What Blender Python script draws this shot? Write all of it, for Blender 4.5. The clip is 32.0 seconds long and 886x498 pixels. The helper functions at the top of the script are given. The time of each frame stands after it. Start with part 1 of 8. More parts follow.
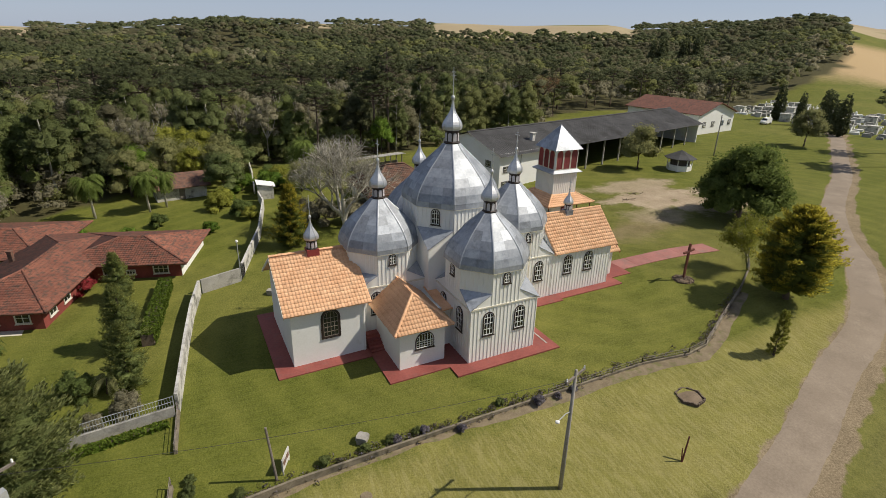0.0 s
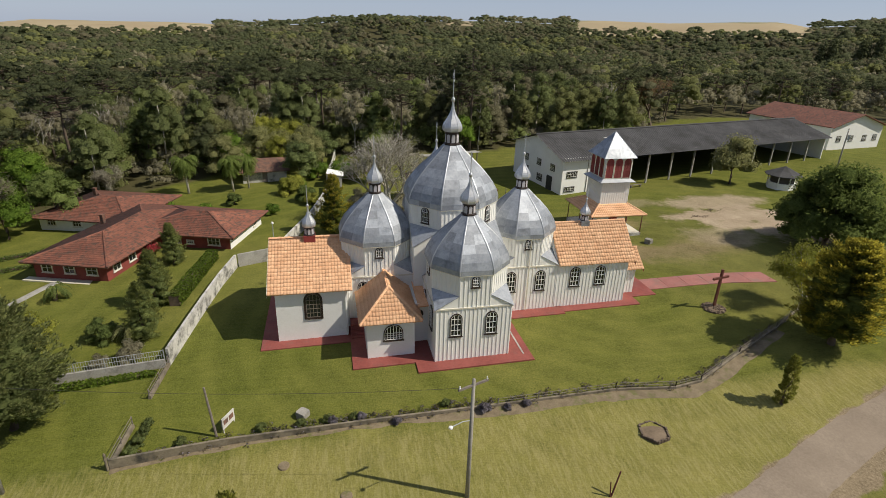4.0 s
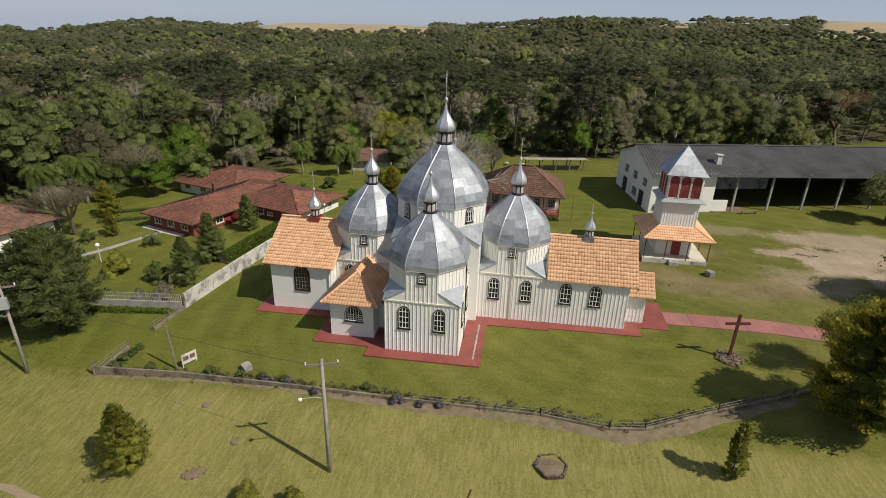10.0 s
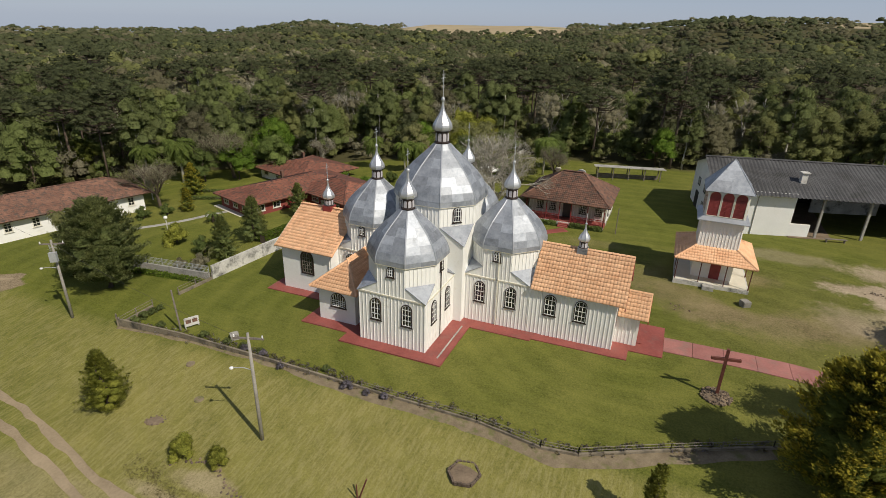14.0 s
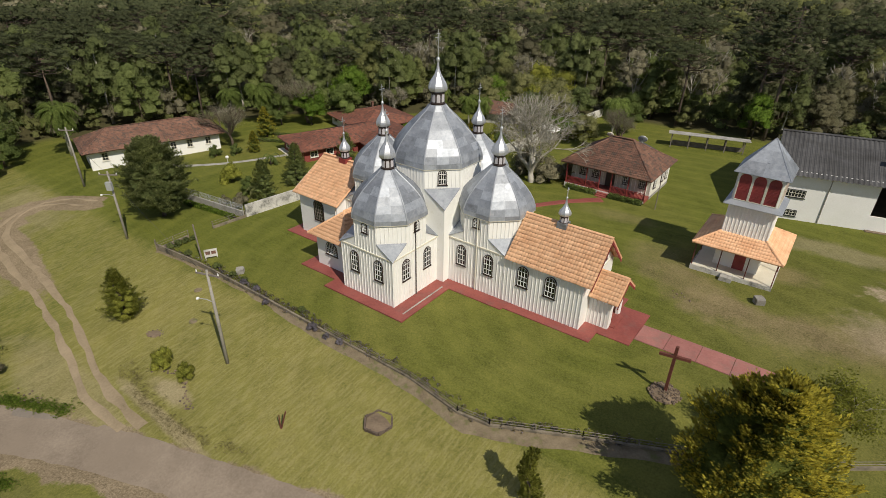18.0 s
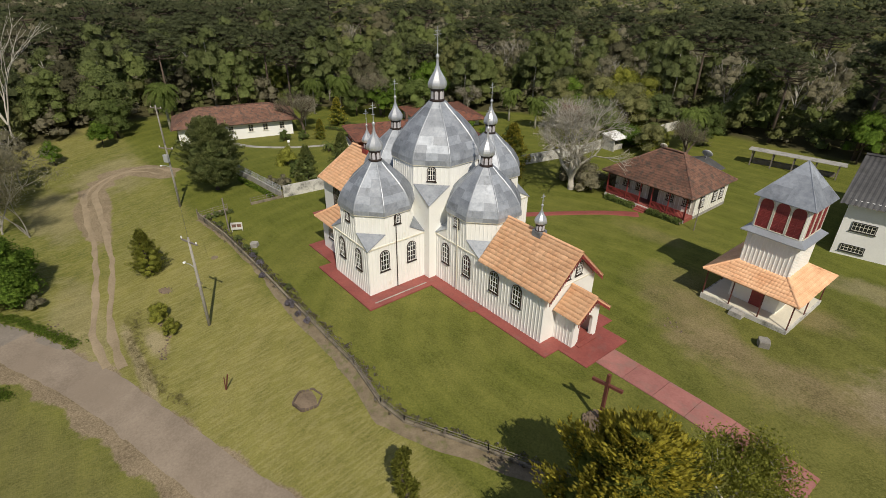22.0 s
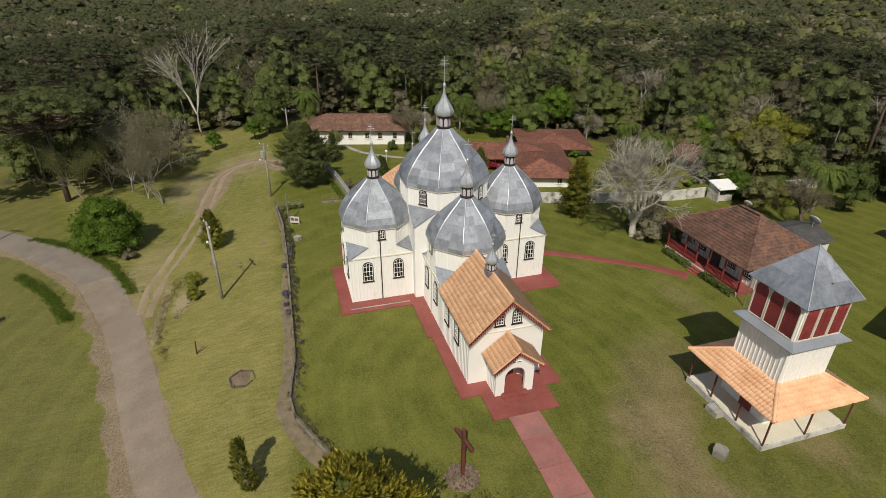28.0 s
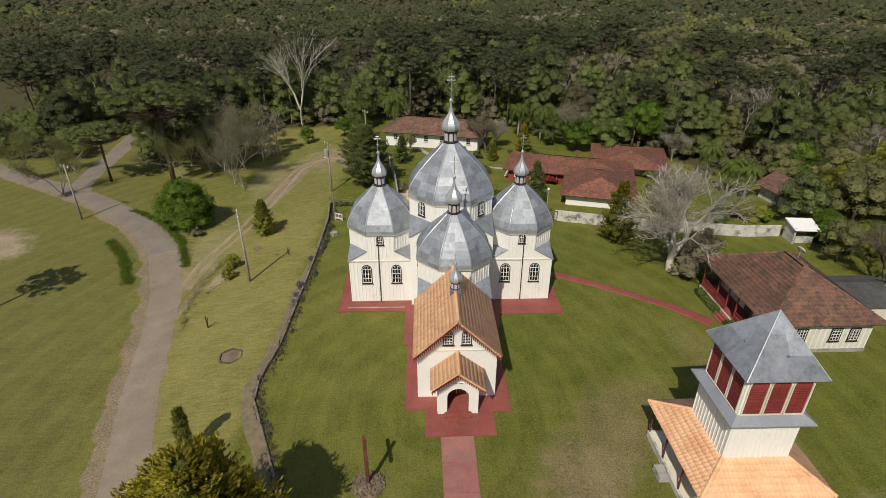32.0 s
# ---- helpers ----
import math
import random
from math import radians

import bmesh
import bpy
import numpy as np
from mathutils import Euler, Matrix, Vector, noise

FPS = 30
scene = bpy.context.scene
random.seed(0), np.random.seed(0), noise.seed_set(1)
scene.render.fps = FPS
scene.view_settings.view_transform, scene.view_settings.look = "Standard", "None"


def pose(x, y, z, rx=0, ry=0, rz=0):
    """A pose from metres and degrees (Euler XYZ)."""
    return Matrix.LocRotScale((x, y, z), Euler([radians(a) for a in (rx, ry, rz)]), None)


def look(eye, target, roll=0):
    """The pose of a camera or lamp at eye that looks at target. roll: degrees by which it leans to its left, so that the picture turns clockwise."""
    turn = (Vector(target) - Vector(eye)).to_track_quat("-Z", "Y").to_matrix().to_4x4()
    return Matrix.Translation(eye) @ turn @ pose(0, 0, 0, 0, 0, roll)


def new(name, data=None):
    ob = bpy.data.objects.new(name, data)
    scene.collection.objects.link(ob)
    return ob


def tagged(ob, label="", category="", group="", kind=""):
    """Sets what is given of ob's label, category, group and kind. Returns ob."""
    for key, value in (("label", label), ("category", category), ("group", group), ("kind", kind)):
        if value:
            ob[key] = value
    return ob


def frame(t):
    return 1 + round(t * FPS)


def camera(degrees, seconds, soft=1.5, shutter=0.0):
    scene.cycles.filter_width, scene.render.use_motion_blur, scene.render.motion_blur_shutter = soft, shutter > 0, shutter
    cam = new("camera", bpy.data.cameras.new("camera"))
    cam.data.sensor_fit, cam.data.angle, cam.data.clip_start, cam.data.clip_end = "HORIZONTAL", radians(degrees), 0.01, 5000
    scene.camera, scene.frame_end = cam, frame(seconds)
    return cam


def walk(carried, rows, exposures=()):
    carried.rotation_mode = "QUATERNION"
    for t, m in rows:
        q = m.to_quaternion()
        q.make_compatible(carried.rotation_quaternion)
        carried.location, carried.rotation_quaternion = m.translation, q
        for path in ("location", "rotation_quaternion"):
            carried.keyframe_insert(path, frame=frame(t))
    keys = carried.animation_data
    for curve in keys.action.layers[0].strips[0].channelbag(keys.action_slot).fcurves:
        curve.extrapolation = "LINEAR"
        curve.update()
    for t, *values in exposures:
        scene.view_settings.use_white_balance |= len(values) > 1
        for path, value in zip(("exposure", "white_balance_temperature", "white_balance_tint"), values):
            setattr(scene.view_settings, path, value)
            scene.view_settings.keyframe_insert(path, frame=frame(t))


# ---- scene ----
cam = camera(79.6, 32.0, soft=0.5)
# the church stands at the origin, its long axis along x
METRES, EYE, TILT, LEAN, TURN = 96.0, 24.12, 0.0, 0.0, -26.9
ROWS = [
    (0.0, 0.0, 0.0, 0.0, 0.55, -21.81, -1.37),
    (0.5, 0.0153, -0.0004, 0.0006, 2.5, -21.86, -1.39),
    (1.0, 0.0307, -0.0004, 0.0011, 4.35, -21.89, -1.41),
    (1.5, 0.0462, 0.0, 0.0016, 6.08, -21.92, -1.4),
    (2.0, 0.0616, 0.0009, 0.0024, 7.84, -21.92, -1.45),
    (2.5, 0.0766, 0.0024, 0.0038, 9.53, -21.97, -1.46),
    (3.0, 0.0918, 0.0043, 0.0051, 11.25, -22.42, -1.46),
    (3.5, 0.1068, 0.0068, 0.0062, 13.24, -22.45, -1.52),
    (5.5, 0.1672, 0.0206, 0.0101, 20.47, -22.56, -1.54),
    (6.0, 0.1818, 0.0256, 0.0101, 22.36, -22.57, -1.52),
    (6.5, 0.1965, 0.0311, 0.0102, 24.26, -22.61, -1.53),
    (7.0, 0.2108, 0.0368, 0.0104, 25.82, -22.63, -1.54),
    (7.5, 0.225, 0.0429, 0.0104, 27.56, -22.66, -1.55),
    (8.0, 0.2391, 0.0498, 0.0107, 29.52, -22.67, -1.54),
    (8.5, 0.2528, 0.0569, 0.0111, 31.1, -22.71, -1.56),
    (9.0, 0.2665, 0.0644, 0.0112, 32.71, -22.76, -1.56),
    (9.5, 0.2802, 0.0724, 0.0113, 34.47, -22.77, -1.53),
    (10.0, 0.2931, 0.0805, 0.0117, 36.23, -22.8, -1.49),
    (10.5, 0.3058, 0.0893, 0.012, 37.97, -22.82, -1.51),
    (11.0, 0.3183, 0.0984, 0.012, 40.0, -22.85, -1.51),
    (11.5, 0.3305, 0.1084, 0.0124, 42.23, -22.88, -1.45),
    (12.0, 0.3427, 0.1186, 0.0125, 43.91, -22.93, -1.43),
    (12.5, 0.3545, 0.1291, 0.0129, 45.47, -22.94, -1.36),
    (13.0, 0.3655, 0.1398, 0.0133, 46.7, -22.99, -1.4),
    (13.5, 0.3765, 0.1508, 0.0138, 48.53, -23.03, -1.37),
    (14.0, 0.3871, 0.1624, 0.014, 50.36, -23.02, -1.33),
    (14.5, 0.3974, 0.1742, 0.0144, 52.02, -23.08, -1.33),
    (16.5, 0.4351, 0.2255, 0.0199, 59.21, -23.19, -1.08),
    (17.0, 0.4438, 0.2383, 0.0227, 60.54, -25.68, -1.05),
    (17.5, 0.4512, 0.2517, 0.0263, 62.48, -28.43, -0.99),
    (18.0, 0.4581, 0.2657, 0.0297, 64.24, -28.62, -0.93),
    (18.5, 0.4648, 0.2796, 0.0306, 65.94, -28.65, -0.89),
    (19.0, 0.4711, 0.2938, 0.0305, 67.91, -28.67, -0.87),
    (19.5, 0.477, 0.308, 0.0305, 69.73, -28.75, -0.84),
    (20.0, 0.4826, 0.3227, 0.0302, 71.4, -28.78, -0.82),
    (20.5, 0.4874, 0.3375, 0.0305, 73.02, -28.83, -0.74),
    (21.0, 0.4918, 0.3522, 0.03, 75.05, -28.86, -0.76),
    (21.5, 0.4959, 0.3664, 0.0299, 76.85, -28.88, -0.72),
    (22.0, 0.4997, 0.3817, 0.03, 78.22, -28.9, -0.69),
    (22.5, 0.5024, 0.3971, 0.0305, 80.09, -28.02, -0.68),
    (23.0, 0.5053, 0.4121, 0.0303, 81.83, -27.37, -0.69),
    (23.5, 0.5075, 0.4276, 0.0305, 83.58, -27.38, -0.67),
    (24.0, 0.5091, 0.4432, 0.0306, 85.3, -27.39, -0.65),
    (24.5, 0.5106, 0.4588, 0.0314, 87.05, -27.39, -0.63),
    (25.0, 0.5112, 0.4746, 0.0328, 89.07, -27.39, -0.64),
    (25.5, 0.5114, 0.4904, 0.0343, 90.98, -27.41, -0.63),
    (27.5, 0.5061, 0.5536, 0.0415, 98.27, -27.52, -0.47),
    (28.0, 0.5036, 0.569, 0.0431, 100.27, -27.53, -0.45),
    (28.5, 0.501, 0.5843, 0.0447, 101.99, -27.54, -0.41),
    (29.0, 0.4976, 0.5993, 0.0462, 103.84, -27.54, -0.38),
    (29.5, 0.4936, 0.6141, 0.0481, 105.7, -27.53, -0.35),
    (30.0, 0.4891, 0.6294, 0.0503, 107.23, -27.54, -0.32),
    (30.5, 0.4845, 0.6443, 0.0523, 108.94, -27.6, -0.29),
    (31.0, 0.479, 0.6592, 0.054, 111.31, -27.6, -0.23),
    (31.5, 0.4732, 0.6739, 0.056, 113.11, -27.58, -0.21),
    (32.0, 0.4666, 0.688, 0.0576, 115.09, -27.57, -0.16),
]
walk(cam, [(t, pose(-21.343, -40.922, EYE, TILT, LEAN, TURN) @ pose(METRES * x, METRES * y, METRES * z, 90 + pitch, roll, yaw)) for t, x, y, z, yaw, pitch, roll in ROWS],
     [(0, 0.02), (9, -0.05), (13, -0.10), (20, -0.13), (26, -0.17), (32, -0.21)])

# ---- light ----
SUN_ELEV, SUN_AZ = radians(47.5), radians(-22.5)
world = bpy.data.worlds.new("sky")
scene.world = world
world.use_nodes = True
wn = world.node_tree
sky = wn.nodes.new("ShaderNodeTexSky")
sky.sky_type = "NISHITA"
sky.sun_disc = False
sky.sun_elevation = SUN_ELEV
sky.sun_rotation = radians(90) - SUN_AZ
sky.air_density, sky.dust_density, sky.ozone_density = 0.8, 0.5, 1.4
back = wn.nodes["Background"]
# a thin haze in the clear sky, whiter towards the horizon all round
tint = wn.nodes.new("ShaderNodeMix")
tint.data_type, tint.blend_type = "RGBA", "MIX"
tint.inputs[0].default_value = 0.68
place = wn.nodes.new("ShaderNodeTexCoord")
split = wn.nodes.new("ShaderNodeSeparateXYZ")
wn.links.new(place.outputs["Generated"], split.inputs[0])
haze = wn.nodes.new("ShaderNodeValToRGB")
haze.color_ramp.interpolation = "EASE"
haze.color_ramp.elements[0].position, haze.color_ramp.elements[0].color = 0.0, (5.7, 6.6, 8.6, 1)
haze.color_ramp.elements[1].position, haze.color_ramp.elements[1].color = 0.30, (3.3, 3.75, 4.9, 1)
wn.links.new(split.outputs["Z"], haze.inputs[0])
wn.links.new(haze.outputs[0], tint.inputs[7])
wn.links.new(sky.outputs[0], tint.inputs[6])
wn.links.new(tint.outputs[2], back.inputs[0])
back.inputs[1].default_value = 0.075
sun = new("sun", bpy.data.lights.new("sun", "SUN"))
sun.data.energy, sun.data.angle, sun.data.color = 4.5, radians(0.6), (1.0, 0.91, 0.77)
sun.matrix_world = look((200 * math.cos(SUN_AZ), 200 * math.sin(SUN_AZ), 200 * math.tan(SUN_ELEV)), (0, 0, 0))
scene.view_settings.exposure = 0.0


# ---- materials ----
def noise_tex(nt, scale, detail=4.0, rough=0.6, vec=None, stretch=None):
    n = nt.nodes.new("ShaderNodeTexNoise")
    n.inputs["Scale"].default_value, n.inputs["Detail"].default_value, n.inputs["Roughness"].default_value = scale, detail, rough
    if vec is None:
        geo = nt.nodes.new("ShaderNodeNewGeometry")
        vec = geo.outputs["Position"]
    if stretch:
        mp = nt.nodes.new("ShaderNodeMapping")
        mp.inputs["Scale"].default_value = stretch
        nt.links.new(vec, mp.inputs[0])
        vec = mp.outputs[0]
    nt.links.new(vec, n.inputs["Vector"])
    return n.outputs["Fac"]


def ramp(nt, fac, stops):
    r = nt.nodes.new("ShaderNodeValToRGB")
    while len(r.color_ramp.elements) < len(stops):
        r.color_ramp.elements.new(0.5)
    for e, (p, c) in zip(r.color_ramp.elements, stops):
        e.position, e.color = p, (*c, 1) if len(c) == 3 else c
    nt.links.new(fac, r.inputs[0])
    return r.outputs[0]


def mix(nt, fac, a, b, mode="MIX"):
    m = nt.nodes.new("ShaderNodeMix")
    m.data_type, m.blend_type = "RGBA", mode
    for sock, v in ((m.inputs[0], fac), (m.inputs[6], a), (m.inputs[7], b)):
        if isinstance(v, bpy.types.NodeSocket):
            nt.links.new(v, sock)
        elif isinstance(v, (int, float)):
            sock.default_value = v
        else:
            sock.default_value = (*v, 1)
    return m.outputs[2]


def calc(nt, op, a, b=0.0, c=0.0):
    m = nt.nodes.new("ShaderNodeMath")
    m.operation = op
    for sock, v in zip(m.inputs, (a, b, c)):
        if isinstance(v, bpy.types.NodeSocket):
            nt.links.new(v, sock)
        else:
            sock.default_value = v
    return m.outputs[0]


def material(name, rough=0.7, metal=0.0, spec=0.5):
    m = bpy.data.materials.new(name)
    m.use_nodes = True
    nt = m.node_tree
    p = nt.nodes["Principled BSDF"]
    p.inputs["Roughness"].default_value, p.inputs["Metallic"].default_value = rough, metal
    p.inputs["Specular IOR Level"].default_value = spec
    return m, nt, p


def bump(nt, p, height, strength=0.3, dist=0.02):
    b = nt.nodes.new("ShaderNodeBump")
    b.inputs["Strength"].default_value, b.inputs["Distance"].default_value = strength, dist
    nt.links.new(height, b.inputs["Height"])
    nt.links.new(b.outputs[0], p.inputs["Normal"])


def speckled(name, dark, light, rough=0.7, metal=0.0, coarse=0.7, fine=9.0, per_object=0.0, relief=0.2, stretch=None, spec=0.5, stain=None, stain_scale=0.5, stain_lo=0.55, stain_hi=0.75):
    """Two scales of variation between two colours, with an optional stain and a tint by object."""
    m, nt, p = material(name, rough, metal, spec)
    a, b = noise_tex(nt, coarse, stretch=stretch), noise_tex(nt, fine, 5.0, stretch=stretch)
    f = calc(nt, "ADD", calc(nt, "MULTIPLY", a, 0.6), calc(nt, "MULTIPLY", b, 0.4))
    col = ramp(nt, f, ((0.33, dark), (0.67, light)))
    if stain:
        s = noise_tex(nt, stain_scale, 6.0, 0.65)
        k = ramp(nt, s, ((stain_lo, (0, 0, 0)), (stain_hi, (1, 1, 1))))
        col = mix(nt, k, col, stain)
    if per_object:
        info = nt.nodes.new("ShaderNodeObjectInfo")
        k = calc(nt, "MULTIPLY_ADD", info.outputs["Random"], per_object, 1.0 - per_object / 2)
        cmb = nt.nodes.new("ShaderNodeCombineColor")
        for s in cmb.inputs[:3]:
            nt.links.new(k, s)
        col = mix(nt, 1.0, col, cmb.outputs[0], "MULTIPLY")
    nt.links.new(col, p.inputs["Base Color"])
    if relief:
        bump(nt, p, b, relief)
    return m


def leaf_material(name, dark, light, patch=None, patch_scale=0.09, per_island=0.7, trans=0.48, tree_var=0.35, power=1.0):
    """Foliage: each clump has its own tint, trees differ, patches of another hue where given."""
    m, nt, p = material(name, 0.75, 0.0, 0.12)
    geo = nt.nodes.new("ShaderNodeNewGeometry")
    info = nt.nodes.new("ShaderNodeObjectInfo")
    isl = calc(nt, "POWER", geo.outputs["Random Per Island"], power)
    f = calc(nt, "ADD", calc(nt, "MULTIPLY", isl, per_island), calc(nt, "MULTIPLY", noise_tex(nt, 0.5), 1.0 - per_island))
    col = mix(nt, f, dark, light)
    if patch:
        k = ramp(nt, noise_tex(nt, patch_scale, 3.0), tuple((0.42 + 0.16 * i, (i, i, i)) for i in (0, 1)))
        col = mix(nt, k, col, mix(nt, isl, patch, tuple(c * 1.35 for c in patch)))
    k = calc(nt, "MULTIPLY_ADD", info.outputs["Random"], tree_var, 1.0 - tree_var / 2)
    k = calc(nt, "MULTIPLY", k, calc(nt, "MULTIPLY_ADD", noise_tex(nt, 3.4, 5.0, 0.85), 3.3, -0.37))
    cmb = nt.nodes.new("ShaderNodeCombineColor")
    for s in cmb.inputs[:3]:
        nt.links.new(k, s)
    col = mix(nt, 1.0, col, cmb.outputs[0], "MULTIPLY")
    nt.links.new(col, p.inputs["Base Color"])
    bump(nt, p, noise_tex(nt, 3.4, 4.0, 0.75), 0.9, 0.35)
    if trans:
        t = nt.nodes.new("ShaderNodeBsdfTranslucent")
        nt.links.new(col, t.inputs[0])
        ms = nt.nodes.new("ShaderNodeMixShader")
        ms.inputs[0].default_value = trans
        nt.links.new(p.outputs[0], ms.inputs[1])
        nt.links.new(t.outputs[0], ms.inputs[2])
        nt.links.new(ms.outputs[0], nt.nodes["Material Output"].inputs[0])
    return m


CREAM = speckled("cream_painted_boards", (0.80, 0.80, 0.76), (0.86, 0.862, 0.83), 0.55, coarse=0.6, fine=6.0, relief=0.08, stain=(0.62, 0.585, 0.48), stain_scale=0.7, stain_lo=0.62, stain_hi=0.85)
WHITE = speckled("white_render", (0.77, 0.775, 0.75), (0.86, 0.865, 0.85), 0.7, coarse=0.5, fine=8.0, relief=0.1, stain=(0.45, 0.42, 0.36), stain_scale=0.6, stain_lo=0.62, stain_hi=0.85)
OLDWHITE = speckled("weathered_white_boards", (0.56, 0.545, 0.48), (0.78, 0.765, 0.70), 0.7, coarse=0.8, fine=7.0, relief=0.15, stain=(0.34, 0.28, 0.20), stain_scale=0.8, stain_lo=0.58, stain_hi=0.8)
TRIM = speckled("pale_trim_paint", (0.60, 0.57, 0.46), (0.74, 0.71, 0.60), 0.5, relief=0.05)
LILAC = speckled("pale_grey_panel_paint", (0.40, 0.385, 0.41), (0.56, 0.545, 0.57), 0.6, relief=0.05)
DARKTRIM = speckled("dark_brown_paint", (0.018, 0.012, 0.010), (0.045, 0.028, 0.024), 0.5, relief=0.05)
REDPAINT = speckled("dark_red_paint", (0.19, 0.028, 0.028), (0.31, 0.052, 0.048), 0.55, coarse=1.2, per_object=0.25, relief=0.08)
FLOORRED = speckled("red_floor_paint", (0.195, 0.048, 0.040), (0.315, 0.088, 0.072), 0.65, coarse=0.5, fine=5.0, relief=0.1, stain=(0.20, 0.10, 0.085), stain_scale=0.9, stain_lo=0.55, stain_hi=0.8)
PATHRED = speckled("worn_pink_concrete", (0.27, 0.105, 0.092), (0.40, 0.175, 0.150), 0.75, coarse=0.6, fine=6.0, per_object=0.18, relief=0.15, stain=(0.24, 0.15, 0.125), stain_scale=0.8, stain_lo=0.5, stain_hi=0.75)
ORANGE = speckled("new_clay_tile", (0.62, 0.33, 0.175), (0.83, 0.52, 0.31), 0.8, coarse=0.9, fine=8.0, per_object=0.22, relief=0.15, stain=(0.52, 0.27, 0.145), stain_scale=1.6, stain_lo=0.60, stain_hi=0.8)
OLDTILE = speckled("old_clay_tile", (0.095, 0.048, 0.034), (0.262, 0.136, 0.092), 0.85, coarse=0.7, fine=6.0, per_object=0.4, relief=0.3, stain=(0.085, 0.06, 0.048), stain_scale=1.9, stain_lo=0.48, stain_hi=0.62)
REDTILE = speckled("red_clay_tile", (0.130, 0.046, 0.031), (0.282, 0.110, 0.070), 0.85, coarse=0.6, fine=6.0, per_object=0.3, relief=0.3, stain=(0.085, 0.052, 0.040), stain_scale=2.2, stain_lo=0.46, stain_hi=0.62)
BRICKRED = speckled("red_brick_face", (0.17, 0.035, 0.030), (0.28, 0.065, 0.052), 0.85, coarse=1.0, fine=12.0, relief=0.3)
METAL = speckled("galvanised_sheet", (0.245, 0.270, 0.305), (0.43, 0.458, 0.50), 0.54, 0.48, coarse=0.9, fine=4.0, per_object=0.44, relief=0.06, stain=(0.19, 0.205, 0.225), stain_scale=1.2, stain_lo=0.55, stain_hi=0.75)
METALEDGE = speckled("bright_seam_sheet", (0.33, 0.355, 0.39), (0.46, 0.485, 0.52), 0.45, 0.5, relief=0.03)
BRIGHT = speckled("polished_zinc", (0.44, 0.46, 0.48), (0.64, 0.655, 0.675), 0.38, 0.6, coarse=2.5, relief=0.03)
FIBRE = speckled("weathered_fibre_cement", (0.058, 0.058, 0.060), (0.112, 0.112, 0.114), 0.95, spec=0.2, coarse=0.3, fine=3.0, relief=0.2, stain=(0.045, 0.044, 0.042), stain_scale=0.25, stain_lo=0.5, stain_hi=0.75)
CONCRETE = speckled("grey_concrete", (0.26, 0.25, 0.23), (0.44, 0.43, 0.40), 0.85, coarse=0.8, fine=10.0, relief=0.3, stain=(0.12, 0.115, 0.10), stain_scale=0.9, stain_lo=0.52, stain_hi=0.75)
OLDWALL = speckled("mouldy_whitewash", (0.42, 0.41, 0.38), (0.68, 0.67, 0.63), 0.85, coarse=0.7, fine=7.0, relief=0.25, stain=(0.08, 0.08, 0.07), stain_scale=0.8, stain_lo=0.5, stain_hi=0.68)
WOODGREY = speckled("weathered_timber", (0.12, 0.10, 0.085), (0.26, 0.23, 0.20), 0.8, coarse=2.0, fine=14.0, relief=0.3)
CROSSWOOD = speckled("dark_stained_timber", (0.085, 0.026, 0.018), (0.16, 0.05, 0.034), 0.7, coarse=2.0, fine=12.0, relief=0.25)
# boards darkened to put the barn's inner shade into their colour
DARKBOARD = speckled("shade_dark_boards", (0.035, 0.030, 0.026), (0.085, 0.072, 0.06), 0.9, coarse=1.5, fine=9.0, relief=0.2)
BARK = speckled("rough_bark", (0.07, 0.05, 0.035), (0.17, 0.13, 0.10), 0.9, coarse=2.0, fine=11.0, relief=0.5)
GREYBARK = speckled("grey_bark", (0.19, 0.175, 0.15), (0.40, 0.375, 0.33), 0.9, coarse=1.5, fine=9.0, relief=0.4)
PALEBARK = speckled("pale_bark", (0.33, 0.31, 0.265), (0.60, 0.57, 0.50), 0.9, coarse=1.5, fine=9.0, relief=0.4)
GLASS_DARK, _nt, _p = material("dark_window_pane", 0.06, 0.0, 0.7)
_p.inputs["Base Color"].default_value = (0.018, 0.021, 0.024, 1)
bump(_nt, _p, noise_tex(_nt, 2.5), 0.04)
STONE = speckled("grey_field_stone", (0.20, 0.19, 0.17), (0.40, 0.38, 0.34), 0.9, coarse=1.0, fine=9.0, per_object=0.3, relief=0.4)
SOIL = speckled("dry_soil", (0.125, 0.092, 0.060), (0.25, 0.19, 0.13), 0.95, coarse=1.0, fine=9.0, relief=0.4)
LITTER = speckled("weedy_brown_soil", (0.125, 0.096, 0.058), (0.255, 0.205, 0.132), 0.95, coarse=1.4, fine=10.0, relief=0.4, stain=(0.13, 0.13, 0.045), stain_scale=1.3, stain_lo=0.52, stain_hi=0.66)
GRAVEL = speckled("gravel_road", (0.185, 0.147, 0.108), (0.315, 0.257, 0.196), 0.95, coarse=0.35, fine=6.0, relief=0.4, stain=(0.24, 0.192, 0.143), stain_scale=0.22, stain_lo=0.45, stain_hi=0.7)
GREYGRAVEL = speckled("grey_packed_gravel", (0.160, 0.137, 0.112), (0.268, 0.231, 0.190), 0.95, coarse=0.35, fine=6.0, relief=0.4, stain=(0.215, 0.183, 0.146), stain_scale=0.22, stain_lo=0.45, stain_hi=0.7)
RUT = speckled("bare_wheel_track", (0.22, 0.172, 0.106), (0.36, 0.283, 0.185), 0.95, coarse=0.5, fine=6.0, relief=0.3)
IRON = speckled("dark_iron", (0.03, 0.03, 0.032), (0.07, 0.07, 0.07), 0.6, 0.4, relief=0.05)
SILVERIRON = speckled("silver_painted_iron", (0.34, 0.36, 0.37), (0.52, 0.54, 0.55), 0.5, 0.3, relief=0.05)
